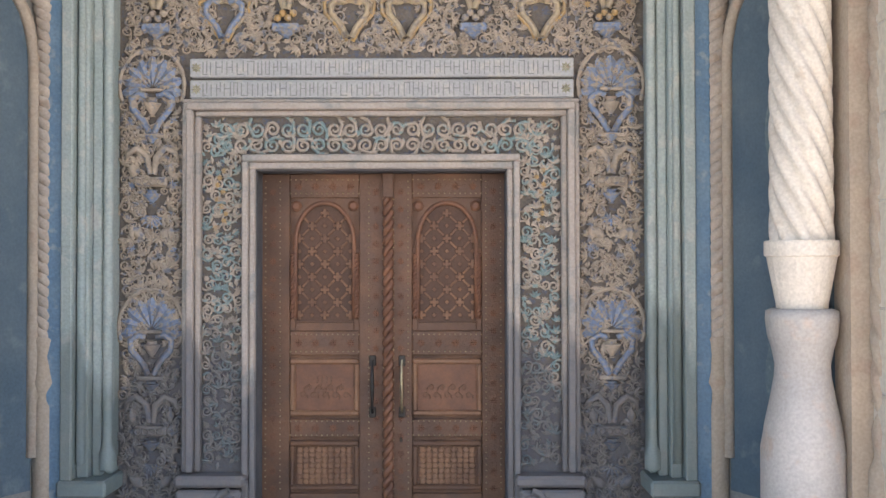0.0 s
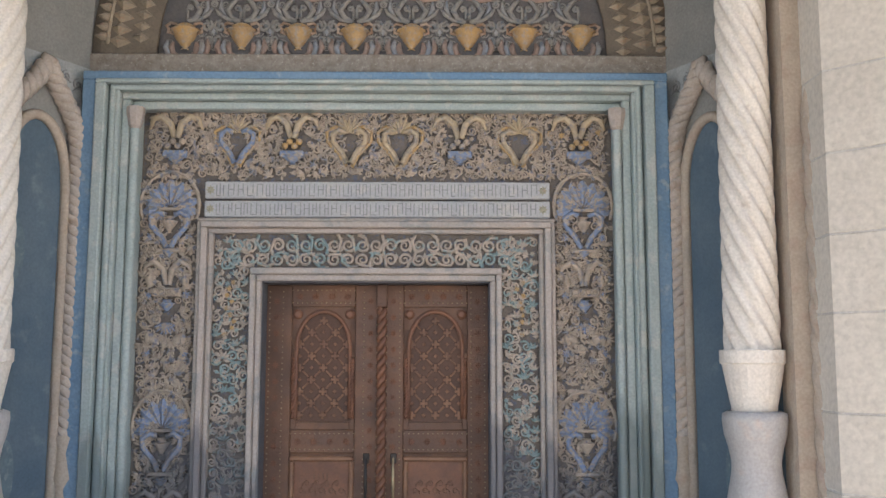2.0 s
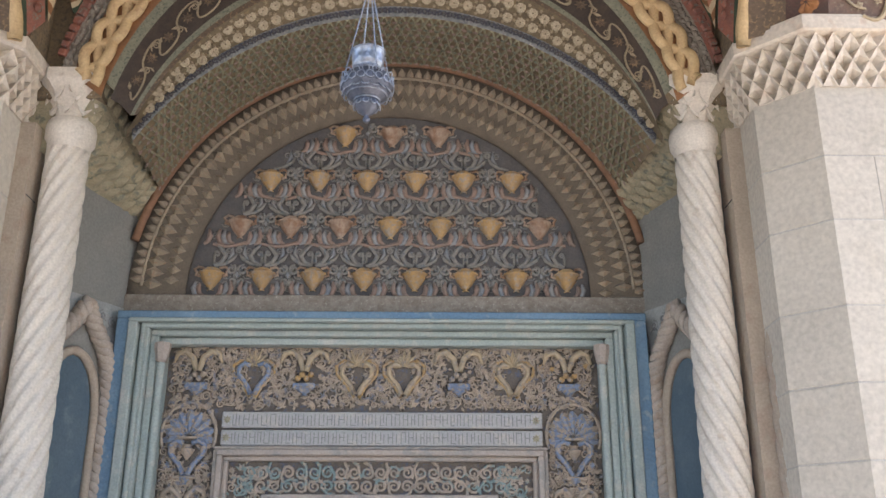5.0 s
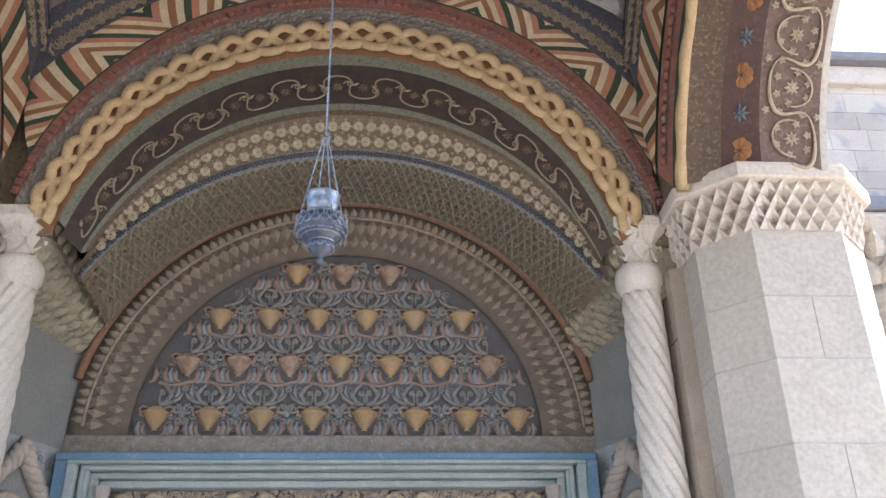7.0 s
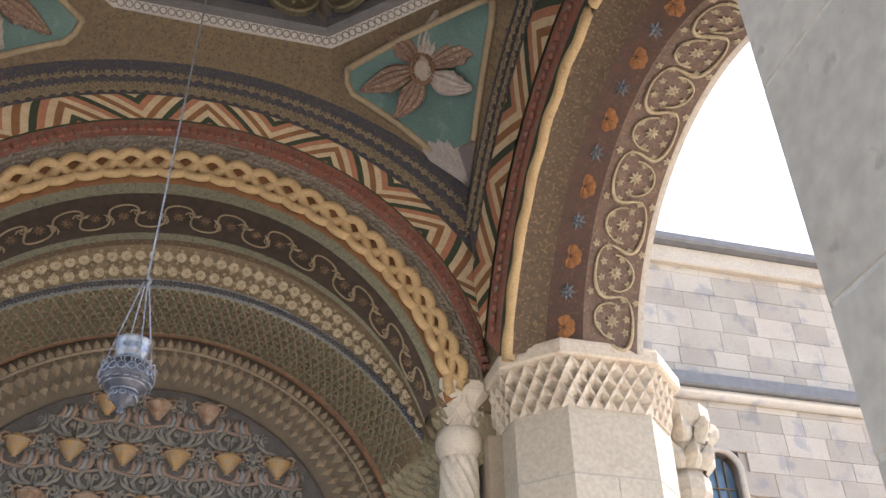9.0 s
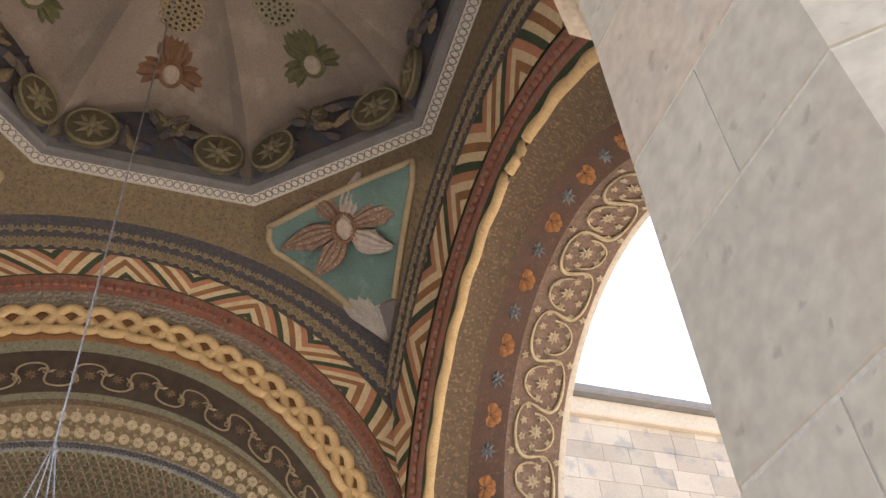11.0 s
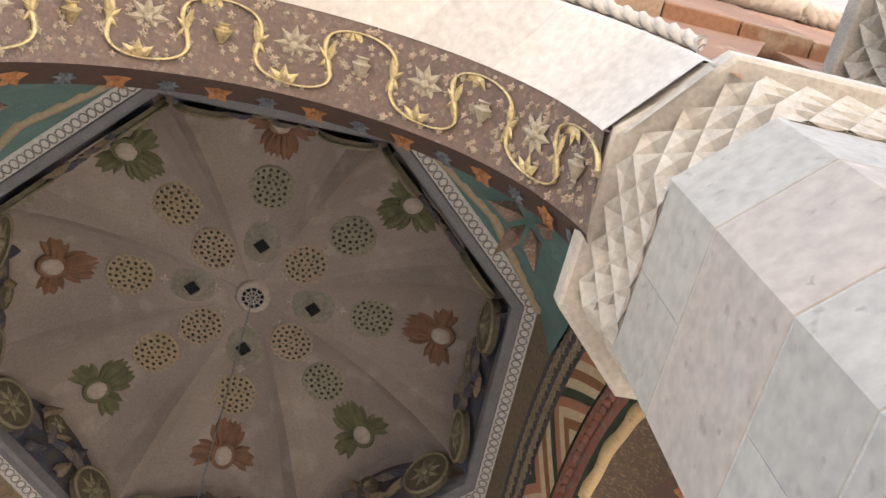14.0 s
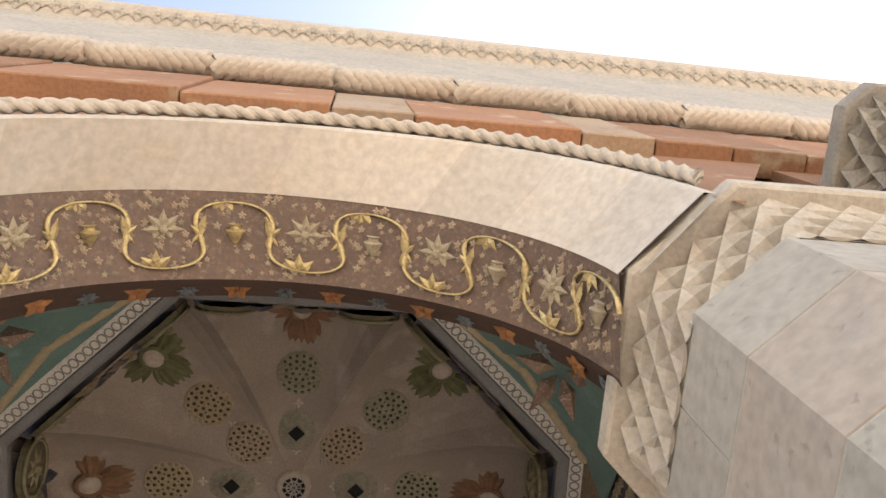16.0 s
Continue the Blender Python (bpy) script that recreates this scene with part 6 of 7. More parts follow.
for s, k in ((1, 2), (-1, 6)):
    part("side_patch", loft([[tuple(side_pt(75 + 30 * i / 12, s)) for i in range(13)], [oct_edge(k, i / 12 if s > 0 else 1 - i / 12) for i in range(13)]]), M_BROWN, pend, "", True)
    kk = 3 if s > 0 else 5
    low = [tuple(side_pt(105, s).lerp(Vector(mir((2.1, -6.05, 6.7), s)), i / 6)) for i in range(7)] + [tuple(Vector(mir((2.1, -6.05, 6.7), s)).lerp(Vector(mir((0.75, -6.05, 7.3), s)), i / 6)) for i in range(1, 7)]
    part("front_pendentive", loft([[oct_edge(kk, (i / 12) if s > 0 else 1 - i / 12) for i in range(13)], low]), M_TEALP, pend, "teal painted panel", True)
    part("front_border", tube([tuple(Vector(oct_edge(kk, (i / 12) if s > 0 else 1 - i / 12)).lerp(Vector(low[i]), 0.14)) for i in range(13)], 0.04, 6), M_MEDY, pend, "", True)
    fw = Vector(oct_edge(kk, 0.5)).lerp(Vector(low[6]), 0.45)
    for ang in (0, 60, 120, 180, 240, 300):
        part("wing", Acc().add(leaf(0.34, 0.14, 0.05, 0.04), Matrix.Translation(fw + Vector((-0.05 * s, 0.05, -0.05))) @ pose(0, 0, 0, 60, 0, 45 * s) @ pose(0, 0, 0, 0, ang)), M_FIG, pend)

# -------- front arch
fa = thing("front_arch", "tall front arch with gilded vine soffit and pale stone voussoirs", "arch", kind="structure")
def fband(name, rings, material, a0=10, label=""):
    return part(name, loft([arc(x, z, r, y, a, 180 - a, 48) for a, (x, z, r, y) in zip(a0 if isinstance(a0, tuple) else (a0,) * len(rings), rings)]), material, fa, label, True)
fband("vine_soffit", [(0.09, 5.14, 1.37, -6.28), (0.02, 5.3, 1.4, -6.67)], M_SOFFIT, (11, 8), "brown painted soffit with a gilded vine")
fband("flower_band", [(0.1, 5.5, 1.44, -6.08), (0.1, 5.3, 1.40, -6.2), (0.09, 5.14, 1.37, -6.28)], M_DSOF, (4, 8, 11), "dark painted band with orange flowers")
fband("inner_wall", [(0.1, 5.5, 1.44, -6.08), (0.1, 5.5, 1.9, -6.05), (0.1, 5.6, 3.0, -5.95)], M_BROWN, 8)
for i in range(17):
    t = 12 + 156 * i / 16
    m = at_arc(0.1, 5.36, 1.405, -6.165, t) @ pose(0, 0, 0, 120)
    part("painted_flower", Acc().add(flower(5 if i % 2 else 8, 0.075 if i % 2 else 0.06, 0.2), m @ pose(0, -0.012, 0)), M_ORFL if i % 2 else M_BLFL, fa, "orange flower" if i % 2 else "blue-grey flower")
pts, leaves = [], Acc()
def soff(t, q, off=0.012):
    R, zc, x = 1.37 + 0.03 * q - off, 5.14 + 0.16 * q, 0.09 - 0.07 * q
    return Vector((x + R * math.cos(radians(t)), -6.28 - 0.39 * q, zc + R * math.sin(radians(t))))
PER = 27.6
for i in range(321):
    t = 10 + 160 * i / 320
    ph = 2 * math.pi * (t - 1.5) / PER - math.pi / 2
    pts.append(tuple(soff(t - 3.2 * math.sin(2 * ph), 0.5 + 0.37 * math.sin(ph))))
part("gold_vine", tube(pts, [0.0085 + 0.0065 * abs(math.cos(2 * math.pi * (10 + 160 * i / 320 - 1.5) / PER - math.pi / 2)) for i in range(321)], 6, 0.5), M_LEAFGOLD, fa, "shining gilded vine", True)
for k in range(7):
    t = 1.5 + PER * k
    if 10 < t < 172:
        part("star_flower", Acc().add(flower(8, 0.1, 0.12), Matrix.Translation(soff(t, 0.55)) @ pose(0, 0, 0, 0, 90 - t) @ pose(0, 0, 0, 90)), M_STARF, fa, "pale painted star flower")
    t2 = t + PER / 2
    if 10 < t2 < 170:
        part("gold_cup", Acc().add(vase(0.09, 0.11), Matrix.Translation(soff(t2, 0.5)) @ pose(0, 0, 0, 0, 90 - t2) @ pose(0, 0, 0, 90, 0, 0) @ pose(0, 0, -0.055)), M_LEAFGOLD if k > 2 else M_STARF, fa)
    for ph, qq in ((0.5, 0.87), (0.0, 0.13)):
        t3 = 1.5 + PER * (k + ph)
        if 12 < t3 < 168:
            for an in (-50, 0, 50):
                leaves.add(leaf(0.09, 0.045, 0.012), Matrix.Translation(soff(t3 + 2, qq)) @ pose(0, 0, 0, 0, 90 - t3) @ pose(0, 0, 0, 90) @ pose(0, 0, 0, 0, an + (180 if qq > 0.5 else 0)))
for k in range(14):
    # leafy joints where the vine swings over
    tj = 1.5 + PER * (k / 2 + 0.25)
    if 12 < tj < 168:
        for an, ln in ((15, 0.1), (-45, 0.065), (165, 0.095), (220, 0.06)):
            leaves.add(acanthus(ln, ln * 0.36, 0.01), Matrix.Translation(soff(tj, 0.5, 0.016)) @ pose(0, 0, 0, 0, 90 - tj) @ pose(0, 0, 0, 90) @ pose(0, 0, 0, 0, an * (1 if k % 2 else -1)))
part("gold_leaves", leaves, M_LEAFGOLD, fa, "", False, "stuff")
petal = Acc()
random.seed(31)
for i in range(420):
    petal.add(flower(5, random.uniform(0.012, 0.026), 0.2), Matrix.Translation(soff(random.uniform(9, 171), random.uniform(0.05, 0.95), 0.006)) @ pose(0, 0, 0, 90, 0, 0))
part("small_flowers", petal, M_MEDR, fa, "", False, "stuff")
random.seed(33)
t = 8
while t < 172:
    dt = random.uniform(12, 20)
    t1 = min(t + dt, 172)
    rows = [[(x + R * math.cos(radians(a)), y, z + R * math.sin(radians(a))) for a in (t + 0.02 + (t1 - t - 0.04) * i / 8 for i in range(9))] for x, z, R, y in ((0.02, 5.3, 1.43, -6.664), (0.02, 5.3, 1.393, -6.664), (0.18, 5.26, 1.5, -6.99), (0.18, 5.26, 1.512, -7.0), (0.18, 5.26, 1.56, -7.0))]
    part("voussoir", loft(rows), M_VOUS, fa)
    t = t1
part("arch_back", loft([arc(0.18, 5.25, 1.53, -6.99, 6, 174), arc(0.05, 5.3, 1.43, -6.68, 6, 174)]), M_TUFF, fa)

# -------- facade above the arch
fac = thing("facade", "brown tuff facade above the front arch with carved cornices", "facade", kind="structure")
def fy(x):
    return -7.10 + 0.02 * x
part("rope_core", tube(arc(0.18, 5.26, 1.6, -7.03, 15, 165, 60), 0.026, 7), M_TUFFP, fac, smooth=True)
part("rope_moulding", rope(arc(0.18, 5.26, 1.6, -7.03, 15, 165, 40), 0.034, 2, 0.19, 6), M_TUFFP, fac, "pale rope moulding on the arch edge", True)
part("core", acc(loft([arc(0.18, 5.26, 1.62, -6.98, 4, 176, 40), [(x * 3.2, -6.98, 8.3) for x in (math.cos(math.pi * i / 40) for i in range(41))]]), box(-6, -2.6, -6.95, -6.3, 6.0, 10.0), box(2.6, 4.7, -6.95, -6.3, 6.0, 10.0)), M_RED, fac)
random.seed(41)
for zi, (z0, z1) in enumerate(((6.9, 8.05),)):
    x = -5.0
    while x < 4.7:
        w = random.uniform(0.35, 0.95)
        part("block", box(x + 0.004, min(x + w, 4.75) - 0.004, fy(x) + random.uniform(-0.003, 0.003), -6.9, z0 + 0.004, z1 - 0.004, 0.008), random.choice((M_RED, M_RED, M_RED, M_REDL)), fac)
        x += w
for i in range(13):
    x = -5 + 0.75 * i
    part("cable_length", rope([(x, fy(x) - 0.07, 8.15), (x + 0.745, fy(x) - 0.07, 8.15)], 0.08, 5, 0.34 if i % 2 else -0.34, 5), M_TUFFP, fac, smooth=True)
part("ledge", loft([[(-5, -7.12, 8.24), (4.78, -7.0, 8.24)], [(-5, -7.3, 8.5), (4.78, -7.14, 8.5)], [(-5, -7.42, 9.9), (4.78, -7.26, 9.9)], [(-5, -7.45, 10.0), (4.78, -7.3, 10.0)]]), M_TUFF, fac)
part("lattice_band", loft([[(-5.2, -7.45, 10.0), (4.85, -7.30, 10.0)], [(-5.2, -7.58, 10.12), (4.85, -7.43, 10.12)], [(-5.2, -7.6, 10.3), (4.85, -7.45, 10.3)], [(-5.2, -6.6, 10.5), (4.85, -6.6, 10.5)]]), M_TUFFP, fac)
for i in range(64):
    x = -5.1 + 0.155 * i
    yy = -7.50 + 0.0149 * (x + 5.2) - 0.02
    part("carved_star", Acc().add(flower(4, 0.085, 0.2), pose(x, yy, 10.05, 0, 0, 0) @ pose(0, 0, 0, 48)), M_TUFF, fac)
part("roof", box(-5.2, 4.85, -6.65, 0.9, 10.4, 10.6), M_TUFF, fac)
part("back_wall", box(-4.3, 4.3, 0.0, 0.9, 8.5, 10.5), M_TUFF, fac)
dk = muqarnas_capital("engaged_capital", 2.98, -7.12, 6.5, 0.33, 0.12, 1, M_WEATHER, 0.15, 0.2)
tagged(dk, "weathered grey carved capital beside the arch", "capital")
part("shaft", lathe([(0.15, GZ), (0.15, 6.02)], 14), M_TUFF, dk, smooth=True).matrix_basis = pose(2.98, -7.12, 0)

# ---------------------------------------------------------------- octagonal cornice and dome
cor = thing("octagon_cornice", "octagonal cornice with a white lace-like painted band", "cornice", kind="structure")
def oring(q, z, m=1):
    return [oct_edge(k, j / m, q, z) for k in range(8) for j in range(m)]
part("lace_band", loft([oring(1.02, OZ - 0.02), oring(1.0, OZ - 0.035), oring(0.955, OZ - 0.01)], True), M_LACE, cor)
lm = Acc()
for k in range(8):
    for j in range(26):
        p, q = Vector(oct_edge(k, (j + 0.5) / 26, 0.978, OZ - 0.026)), Vector(oct_edge(k, (j + 0.6) / 26, 0.978, OZ - 0.026))
        ang = math.degrees(math.atan2((q - p).y, (q - p).x))
        lm.add(tube([(0.03 * math.cos(t), 0, 0.035 * math.sin(t)) for t in (2 * math.pi * i / 8 for i in range(8))], 0.006, 4, closed=True), Matrix.Translation(p) @ pose(0, 0, 0, 0, 0, ang) @ pose(0, 0, 0, 80))
part("lace_rings", lm, M_LACED, cor, "", False, "stuff")
part("grey_lip", loft([oring(0.955, OZ - 0.01), oring(0.95, OZ - 0.03), oring(0.925, OZ - 0.03), oring(0.915, OZ + 0.0), oring(0.915, OZ + 0.12), oring(0.95, OZ + 0.14)], True), M_GREYC, cor)
dome = thing("dome", "grey-beige plastered eight-sided dome with painted medallions", "dome", kind="structure")
# heights over the middle of a face and along its corner fold, by distance from the crown
DMID = [(0.0, 9.50), (0.12, 9.50), (0.25, 9.485), (0.37, 9.475), (0.49, 9.46), (0.6, 9.43), (0.7, 9.39), (0.78, 9.345), (0.85, 9.27), (0.9, 9.19), (0.93, 9.1), (0.945, 8.4)]
DCOR = [(0.0, 9.50), (0.12, 9.485), (0.25, 9.43), (0.37, 9.36), (0.49, 9.26), (0.6, 9.14), (0.7, 9.0), (0.78, 8.86), (0.85, 8.71), (0.9, 8.58), (0.93, 8.48), (0.945, 8.4)]
def dome_z(q, v):
    """Height of the umbrella vault: each face swells up from its two folds."""
    w = math.sin(math.pi * min(max(v, 0.0), 1.0)) ** 0.75
    zc, zm = (float(np.interp(q, [a for a, _ in tb], [b for _, b in tb])) for tb in (DCOR, DMID))
    return zc + (zm - zc) * w
def dome_pt(k, v, q):
    return Vector(oct_edge(k, v, q, dome_z(q, v)))
part("shell", loft([[tuple(dome_pt(k, j / 10, q)) for k in range(8) for j in range(10)] for q in (0.945, 0.942, 0.937, 0.93, 0.915, 0.9, 0.875, 0.85, 0.815, 0.78, 0.7, 0.6, 0.49, 0.37, 0.25, 0.12, 0.01)], True), M_DOME, dome, "", False)
def on_dome(k, v, q, off=0.03):
    """Pose on the vault: z points away from the crown, y up into the plaster."""
    p = dome_pt(k, v, q)
    zax = (dome_pt(k, v, min(q + 0.04, 0.9)) - dome_pt(k, v, min(q + 0.04, 0.9) - 0.08)).normalized()
    tx = dome_pt(k, min(v + 0.06, 1), q) - dome_pt(k, max(v - 0.06, 0), q)
    tx = (tx - tx.dot(zax) * zax).normalized()
    n = tx.cross(zax)
    n = -n if n.z < 0 else n
    return Matrix.Translation(p - n * off) @ Matrix([n.cross(zax), n, zax]).transposed().to_4x4()
def on_wall(k, v, z, q=0.925):
    """Pose on the upright wall at the foot of a face, -y towards the room."""
    a_, b_ = Vector(oct_edge(k, 0, 1)), Vector(oct_edge(k, 1, 1))
    n = (Vector(oct_edge(k, 0.5, 1, 0)) - Vector((CX, CY, 0))).normalized()
    tx = (b_ - a_).normalized()
    n = (n - n.dot(tx) * tx).normalized()
    up = Vector((0, 0, 1))
    return Matrix.Translation(oct_edge(k, v, q, z)) @ Matrix([n.cross(up), n, up]).transposed().to_4x4()
DISC = lathe([(0.001, 0.012), (0.13, 0.01), (0.142, 0.0)], 20)
RINGS = Acc()
for r, n, rr in ((0.0, 1, 0.016), (0.042, 6, 0.02), (0.086, 12, 0.021), (0.124, 18, 0.02)):
    for i in range(n):
        t = 2 * math.pi * (i + 0.5 * (n % 4 == 0)) / n
        RINGS.add(tube([(r * math.cos(t) + rr * math.cos(g), -0.018, r * math.sin(t) + rr * math.sin(g)) for g in (2 * math.pi * j / 7 for j in range(7))], 0.0085, 4, closed=True))
RINGS.add(tube([(0.143 * math.cos(g), -0.008, 0.143 * math.sin(g)) for g in (2 * math.pi * j / 24 for j in range(24))], 0.008, 4, closed=True))
ring_me = {}
disc_me = {}
def medallion(mx, material, size=1.0):
    key = material.name
    if key not in disc_me:
        ring_me[key] = RINGS.mesh("tracery")
        disc_me[key] = Acc().add(DISC, pose(0, 0, 0, 90)).mesh("medallion", False)
    ob = part("medallion", disc_me[key], M_MEDBACK, dome, "round openwork painted medallion")
    ob.matrix_basis = mx @ Matrix.Scale(size, 4)
    part("tracery", ring_me[key], material, ob)
# angle, length, width, bend and base shift of the wings round an oval
WINGS = [("side_wing", 98, 0.54, 0.3, -0.75), ("side_wing_back", -98, 0.54, 0.3, 0.75), ("upper_wing", 160, 0.48, 0.22, 0.45), ("upper_wing_back", 200, 0.48, 0.22, -0.45)]
for k in range(8):
    wing = M_WINGR if k % 2 == 0 else M_WINGG
    m = on_dome(k, 0.5, 0.78, 0.02)
    ser = part("winged_relief", Acc().add(lathe([(0.001, 0.075), (0.045, 0.07), (0.075, 0.05), (0.085, 0)], 14), m @ pose(0, 0, 0, 90) @ Matrix.Diagonal((1, 1.2, 1, 1))), M_OVAL, dome, "plain pale oval with four painted wings", True)
    part("hood", Acc().add(tube([(0.088 * math.cos(t), -0.03, 0.105 * math.sin(t)) for t in (2 * math.pi * i / 16 for i in range(16))], 0.024, 6, closed=True), m), wing, ser, "", True)
    for nm, ang, ln, w, bend in WINGS:
        me = wing_mesh(ln, w, bend, nm + ("_brown" if k % 2 == 0 else "_green"))
        part("wing", me, wing, ser).matrix_basis = m @ pose(0, 0, 0, 0, ang) @ pose(0, 0.008 if "back" in nm else 0.0, 0.05)
    med2 = M_MEDY if k in (0, 7, 6, 5) else M_MEDG
    medallion(on_dome(k, 0.5, 0.49, 0.01), med2, 1.32)
    if k % 2 == 0:
        m = on_dome(k, 0.5, 0.245, 0.012)
        ho = part("oculus", Acc().add(lathe([(0.05, 0.055), (0.07, 0.06), (0.1, 0.035), (0.16, 0.012), (0.19, 0.0)], 16), m @ pose(0, 0, 0, 90)), M_MEDSHADE, dome, "small round opening in a carved rosette")
        # flat black disc painted as the unlit inside of the oculus
        part("opening", Acc().add(lathe([(0.001, 0.0), (0.072, 0.0)], 4), m @ pose(0, 0, 0, 90) @ pose(0, 0, 0.064)), M_HOLESHADE, ho)
        part("petals", Acc().add(flower(12, 0.2, 0.16), m), M_MEDSHADE, ho)
    else:
        medallion(on_dome(k, 0.5, 0.26, 0.01), M_MEDR, 1.26)
    # small trefoils between the ornaments
    for q in (0.36, 0.155):
        m = on_dome(k, 0.5, q, 0.004)
        part("trefoil", acc(*[(leaf(0.05, 0.035, 0.012), m @ pose(0, 0, 0, 0, an)) for an in (0, 90, -90, 180)]), M_OVAL, dome, "tiny pale plaster trefoil")
    # dark relief on the upright foot of each face, with two shields
    vs = [0.045 + 0.91 * i / 18 for i in range(19)]
    arch_top = [8.44 + 0.54 * max(math.sin(math.pi * (v - 0.045) / 0.91), 0.0) ** 0.55 for v in vs]
    rows_ = [[tuple(on_wall(k, v, 8.42 + (zt - 8.42) * f, 0.925 - 0.045 * f - 0.02 * math.sin(math.pi * f)).translation) for v, zt in zip(vs, arch_top)] for f in (0, 0.1, 0.4, 0.7, 0.92, 1.0)]
    rl = part("foot_relief", loft(rows_), M_NAVY, dome, "dark blue relief with shields", True)
    for v in (0.17, 0.83):
        m = on_wall(k, v, 8.59, 0.885) @ pose(0, 0, 0, 4) @ Matrix.Scale(1.2, 4)
        part("shield", Acc().add(lathe([(0.001, 0.05), (0.165, 0.042), (0.19, 0.0)], 20), m @ pose(0, 0, 0, 90)), M_SHIELD, rl, "round green-grey shield")
        part("shield_cross", Acc().add(flower(8, 0.13, 0.12), m @ pose(0, -0.045, 0)), M_SHIELDL, rl)
        part("shield_rim", Acc().add(tube([(0.172 * math.cos(g), -0.042, 0.172 * math.sin(g)) for g in (2 * math.pi * j / 18 for j in range(18))], 0.013, 5, closed=True), m), M_SHIELDL, rl, "", True)
    random.seed(50 + k)
    m = on_wall(k, 0.5 + 0.05 * (-1) ** k, 8.8, 0.868) @ pose(0, 0, 0, 6)
    part("small_shield", Acc().add(lathe([(0.001, 0.04), (0.1, 0.034), (0.115, 0.0)], 16), m @ pose(0, 0, 0, 90)), M_SHIELD, rl)
    part("small_star", Acc().add(flower(6, 0.08, 0.14), m @ pose(0, -0.038, 0)), M_SHIELDL, rl)
    for i in range(11):
        v = 0.3 + 0.4 * i / 10
        hz = random.uniform(0.0, 0.38)
        mm = on_wall(k, v, 8.5 + hz, 0.89 - 0.04 * hz / 0.5) @ pose(0, 0, 0, 8) @ pose(0, 0, 0, 0, random.uniform(-120, 120))
        part("relief_fold", Acc().add(acanthus(random.uniform(0.16, 0.26), 0.11, 0.05), mm @ pose(0, 0, -0.1)), (M_NAVY, M_DROBE, M_BROWN)[i % 3], rl)
boss = part("boss", lathe([(0.1, 9.45), (0.13, 9.45), (0.15, 9.47), (0.155, 9.56)], 20), M_OVAL, dome, "round pierced boss at the crown", True)
boss.matrix_basis = pose(CX, CY, 0)
# black disc gives the darkness behind the pierced boss
gr = part("boss_grille", Acc().add(lathe([(0.001, 0.0), (0.11, 0.0)], 16), pose(CX, CY, 9.465)), M_HOLESHADE, dome)
part("boss_tracery", acc(*[(tube([(0.014 * math.cos(a), 0, 0.014 * math.sin(a)), (0.1 * math.cos(a), 0, 0.1 * math.sin(a))], 0.007, 4), pose(CX, CY, 9.452, 90)) for a in (2 * math.pi * i / 10 for i in range(10))], *[(tube([(r * math.cos(g), 0, r * math.sin(g)) for g in (2 * math.pi * j / 16 for j in range(16))], 0.007, 4, closed=True), pose(CX, CY, 9.452, 90)) for r in (0.02, 0.06, 0.102)]), M_SHELL, gr)

# ---------------------------------------------------------------- hanging lamp
LX, LY, LZB = 0.085, -3.6, 3.83
lamp = thing("hanging_lamp", "tarnished silver openwork lamp on thin chains", "lamp", at=(LX, LY, LZB))
mv = pose(LX, LY, LZB)
part("bowl", lathe([(0.001, 0.0), (0.013, 0.004), (0.016, 0.016), (0.008, 0.028), (0.013, 0.034), (0.03, 0.045), (0.049, 0.068), (0.054, 0.092), (0.048, 0.1), (0.058, 0.104), (0.084, 0.124), (0.104, 0.154), (0.109, 0.18), (0.1, 0.208), (0.082, 0.224), (0.062, 0.234)], 28), M_SILVERD, lamp, "dark silver pierced bowl with a small knob", smooth=True).matrix_basis = mv
part("neck", lathe([(0.062, 0.234), (0.057, 0.25), (0.06, 0.262), (0.068, 0.268), (0.066, 0.282), (0.07, 0.3), (0.067, 0.322), (0.073, 0.328), (0.07, 0.336), (0.05, 0.332)], 28), M_SILVER, lamp, "silver drum-shaped neck", smooth=True).matrix_basis = mv
hl = Acc()
for r, z, n, rr, tilt in ((0.0965, 0.14, 16, 0.0165, -35), (0.11, 0.172, 18, 0.0175, -5), (0.104, 0.202, 16, 0.015, 28), (0.053, 0.08, 10, 0.013, -20)):
    for k in range(n):
        hl.add(tube([(rr * math.cos(g), 0, rr * math.sin(g)) for g in (2 * math.pi * j / 8 for j in range(8))], 0.0035, 4, closed=True), mv @ pose(0, 0, 0, 0, 0, 360 * (k + 0.5 * (n == 18)) / n) @ pose(0, -r, z, tilt))
for r, z in ((0.0845, 0.124), (0.083, 0.225), (0.055, 0.1), (0.073, 0.332)):
    hl.add(tube([(r * math.cos(g), r * math.sin(g), z) for g in (2 * math.pi * j / 28 for j in range(28))], 0.004, 5, closed=True), mv)
part("openwork", hl, M_SILVER, lamp, "pale silver openwork rings", True, "stuff")
for k in range(4):
    a = radians(25 + 90 * k)
    part("chain", rope([(LX + 0.104 * math.cos(a), LY + 0.104 * math.sin(a), LZB + 0.2), (LX + 0.012 * math.cos(a), LY + 0.012 * math.sin(a), LZB + 0.64)], 0.0032, 2, 0.03, 4), M_SILVER, lamp)
part("hook", tube([(LX, LY, LZB + 0.62), (LX + 0.015, LY, LZB + 0.65), (LX, LY, LZB + 0.68)], 0.008, 6), M_SILVER, lamp)
part("long_chain", rope([(LX, LY, LZB + 0.66), (CX, CY, 9.46)], 0.005, 2, 0.05, 4), M_SILVER, lamp, "long thin chain")

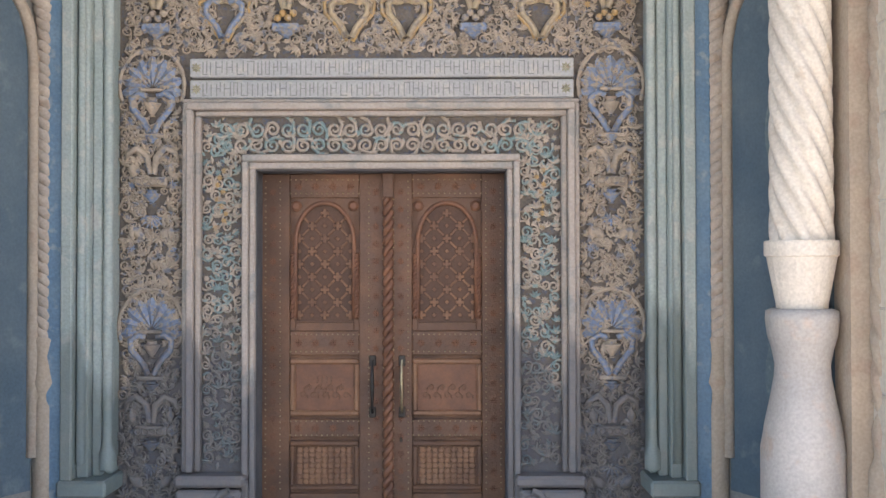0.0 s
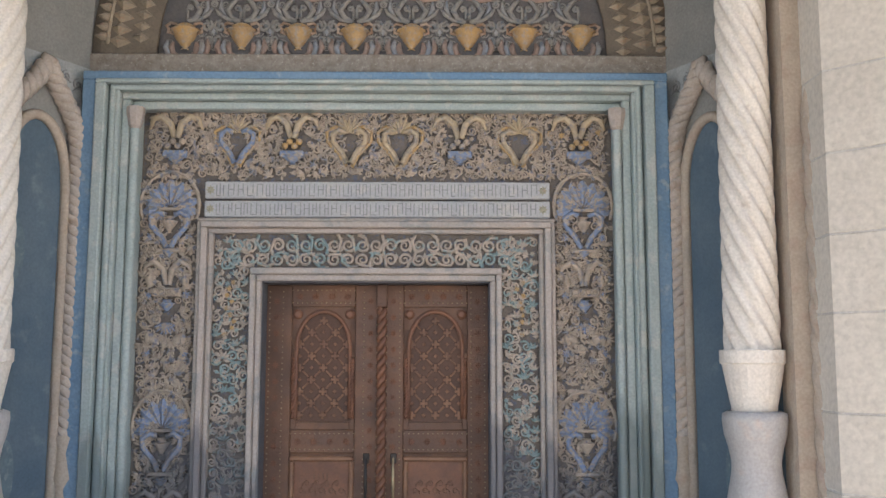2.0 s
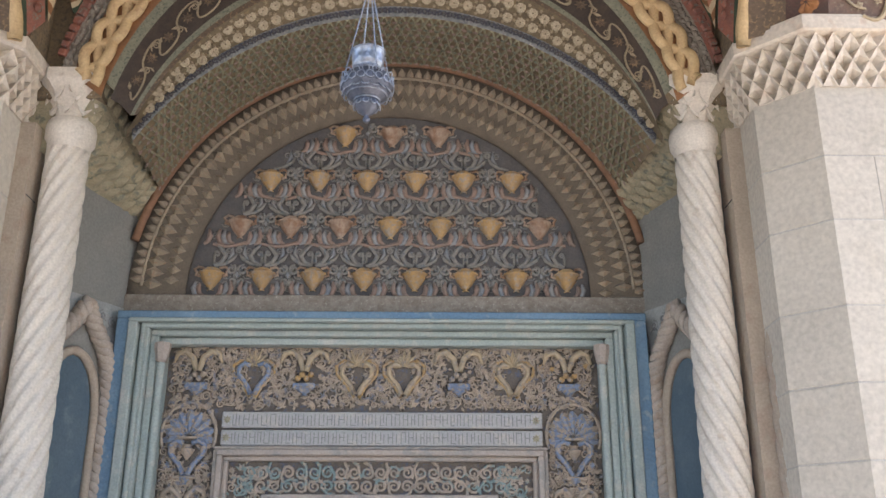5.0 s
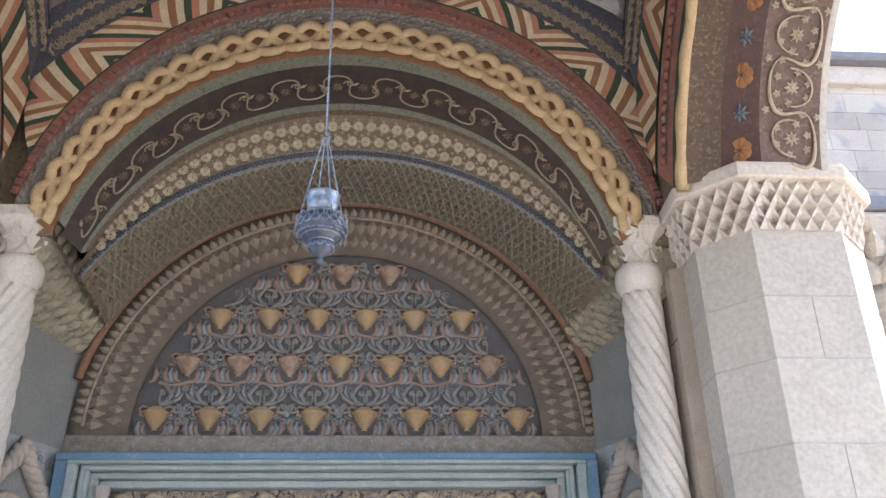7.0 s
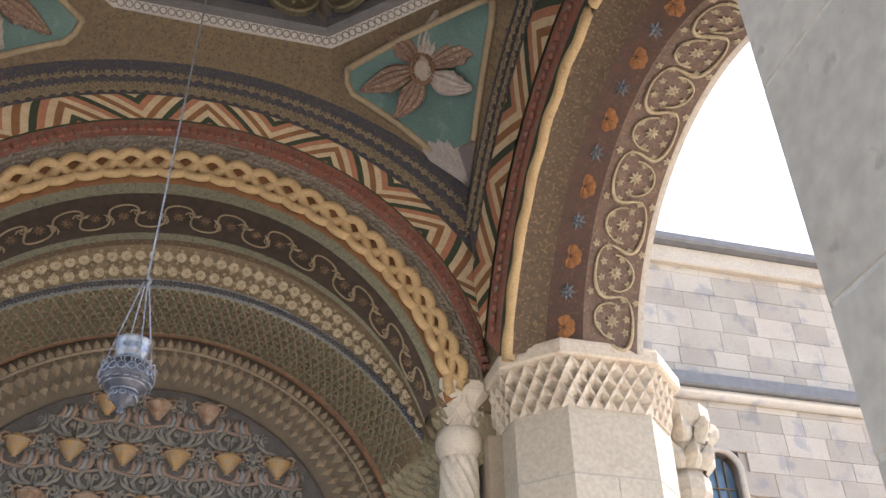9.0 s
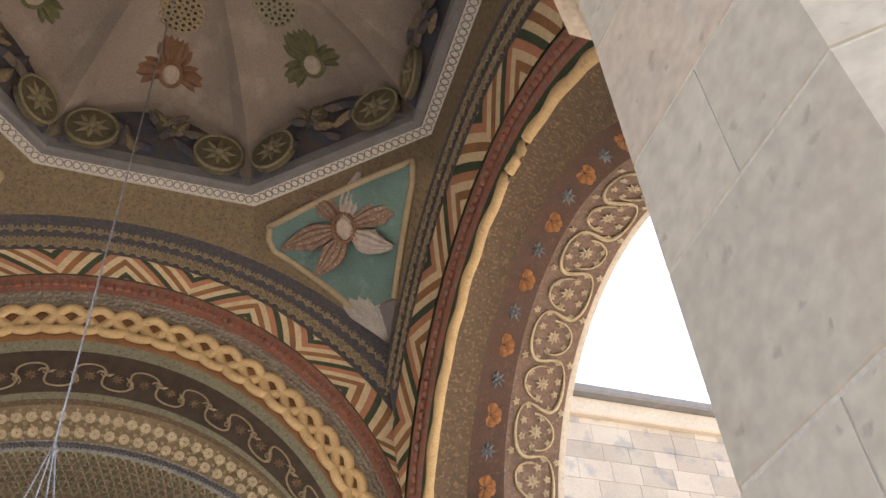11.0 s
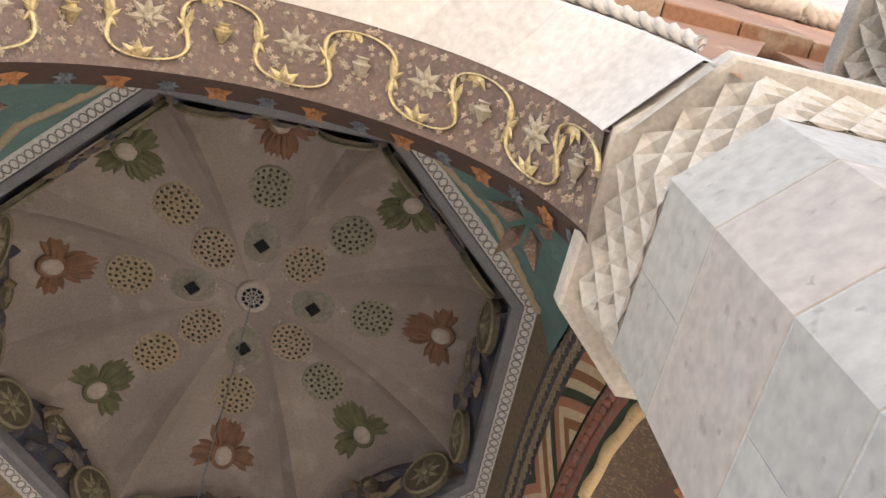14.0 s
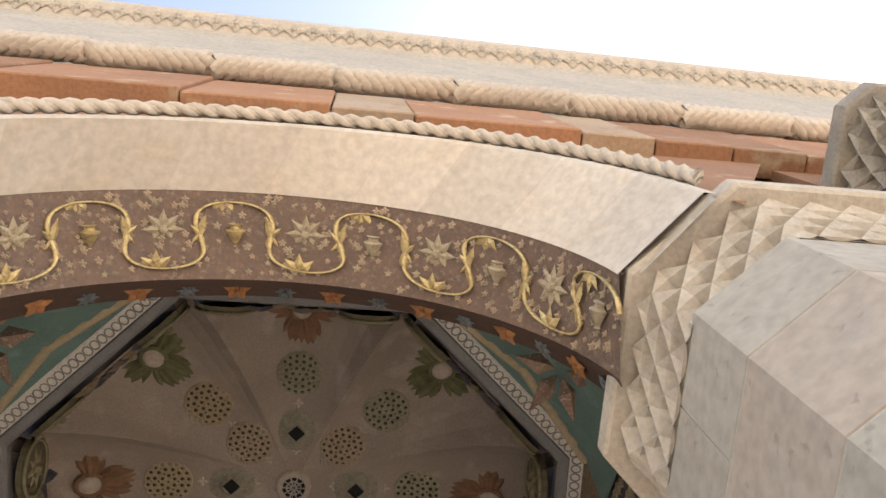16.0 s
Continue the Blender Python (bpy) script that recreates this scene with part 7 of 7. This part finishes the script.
# ---------------------------------------------------------------- what shows through the side arch
def outer_column():
    co = thing("outer_column", "pale stone twisted column outside the porch", "column", at=(4.1, -1.0, GZ))
    mv = pose(4.1, -1.0, 0)
    part("shaft", twisted(0.17, 0.9, 4.75, 4, 9, 0.28, 28, 140), M_TUFF, co, smooth=True).matrix_basis = mv
    part("foot", lathe([(0.22, GZ), (0.22, 0.7), (0.18, 0.92)], 16), M_TUFF, co, smooth=True).matrix_basis = mv
    part("cap", lathe([(0.16, 4.73), (0.2, 4.8), (0.2, 4.9), (0.15, 4.98), (0.2, 5.15), (0.28, 5.4), (0.28, 5.5), (0.01, 5.52)], 10), M_TUFF, co).matrix_basis = mv
    a = Acc()
    for k in range(9):
        for j in range(2):
            a.add(acanthus(0.22, 0.16, 0.09), mv @ pose(0, 0, 0, 0, 0, 40 * k + 20 * j) @ pose(0, -0.16 - 0.05 * j, 4.98 + 0.2 * j, 16))
    part("leaves", a, M_TUFF, co)
outer_column()
ch_ = thing("church_wing", "church wing of squared tuff blocks with string course and arched window", "building", at=(12, 7, GZ))
WX0, WX1, WZ0, WZ1 = 8.66, 9.34, 6.6, 8.35
part("wall", acc(box(4.2, WX0 - 0.05, 6.1, 7.0, GZ - 0.1, 13.0), box(WX1 + 0.05, 30, 6.1, 7.0, GZ - 0.1, 13.0), box(WX0 - 0.05, WX1 + 0.05, 6.1, 7.0, GZ - 0.1, WZ0), box(WX0 - 0.05, WX1 + 0.05, 6.1, 7.0, WZ1 + 0.4, 13.0), box(4.2, 30, 6.9, 16, GZ - 0.1, 13.0)), M_CHURCH, ch_)
random.seed(61)
z = 6.0
while z < 12.6:
    h = random.uniform(0.34, 0.46)
    x = 7.4 + random.uniform(0, 0.5)
    while x < 14.2:
        w = random.uniform(0.45, 0.95)
        if not (x + w > WX0 - 0.02 and x < WX1 + 0.02 and z + h > WZ0 and z < WZ1 + 0.38):
            part("stone", box(x + 0.002, x + w - 0.002, 6.045 + random.uniform(-0.004, 0.004), 6.11, z + 0.002, z + h - 0.002, 0.006), M_CHURCH, ch_)
        x += w
    z += h
part("cornice", acc(box(4.2, 30, 5.9, 6.2, 12.55, 12.95, 0.03)), M_TUFFP, ch_)
part("roof_edge", acc(box(4.1, 30, 5.7, 16, 12.95, 13.15, 0.04)), M_GREYC, ch_)
part("string_course", tube([(4.2, 6.0, 9.75), (30, 6.0, 9.75)], 0.11, 10), M_CHURCH, ch_, smooth=True)
part("string_ledge", box(4.2, 30, 5.82, 6.1, 9.84, 10.1, 0.03), M_GREYC, ch_)
wn_ = part("window", loft([[(9.0 + 0.34 * math.cos(math.pi * i / 16), 6.3, WZ1 + 0.36 * math.sin(math.pi * i / 16)) for i in range(17)], [(9.0 + 0.34 * math.cos(math.pi * i / 16), 6.3, WZ0) for i in range(17)]]), M_GLASS, ch_, "narrow arched window with blue reflections")
part("surround", tube([(WX0, 6.06, WZ0)] + [(9.0 - 0.36 * math.cos(math.pi * i / 16), 6.06, WZ1 + 0.38 * math.sin(math.pi * i / 16)) for i in range(17)] + [(WX1, 6.06, WZ0)], 0.06, 6), M_TUFFP, wn_, smooth=True)
for i in range(3):
    part("bar", box(8.8 + 0.18 * i, 8.82 + 0.18 * i, 6.26, 6.29, WZ0, WZ1 + 0.3), M_BROWN, wn_)
for i in range(6):
    part("bar", box(WX0, WX1, 6.255, 6.285, WZ0 + 0.3 * i, WZ0 + 0.02 + 0.3 * i), M_BROWN, wn_)
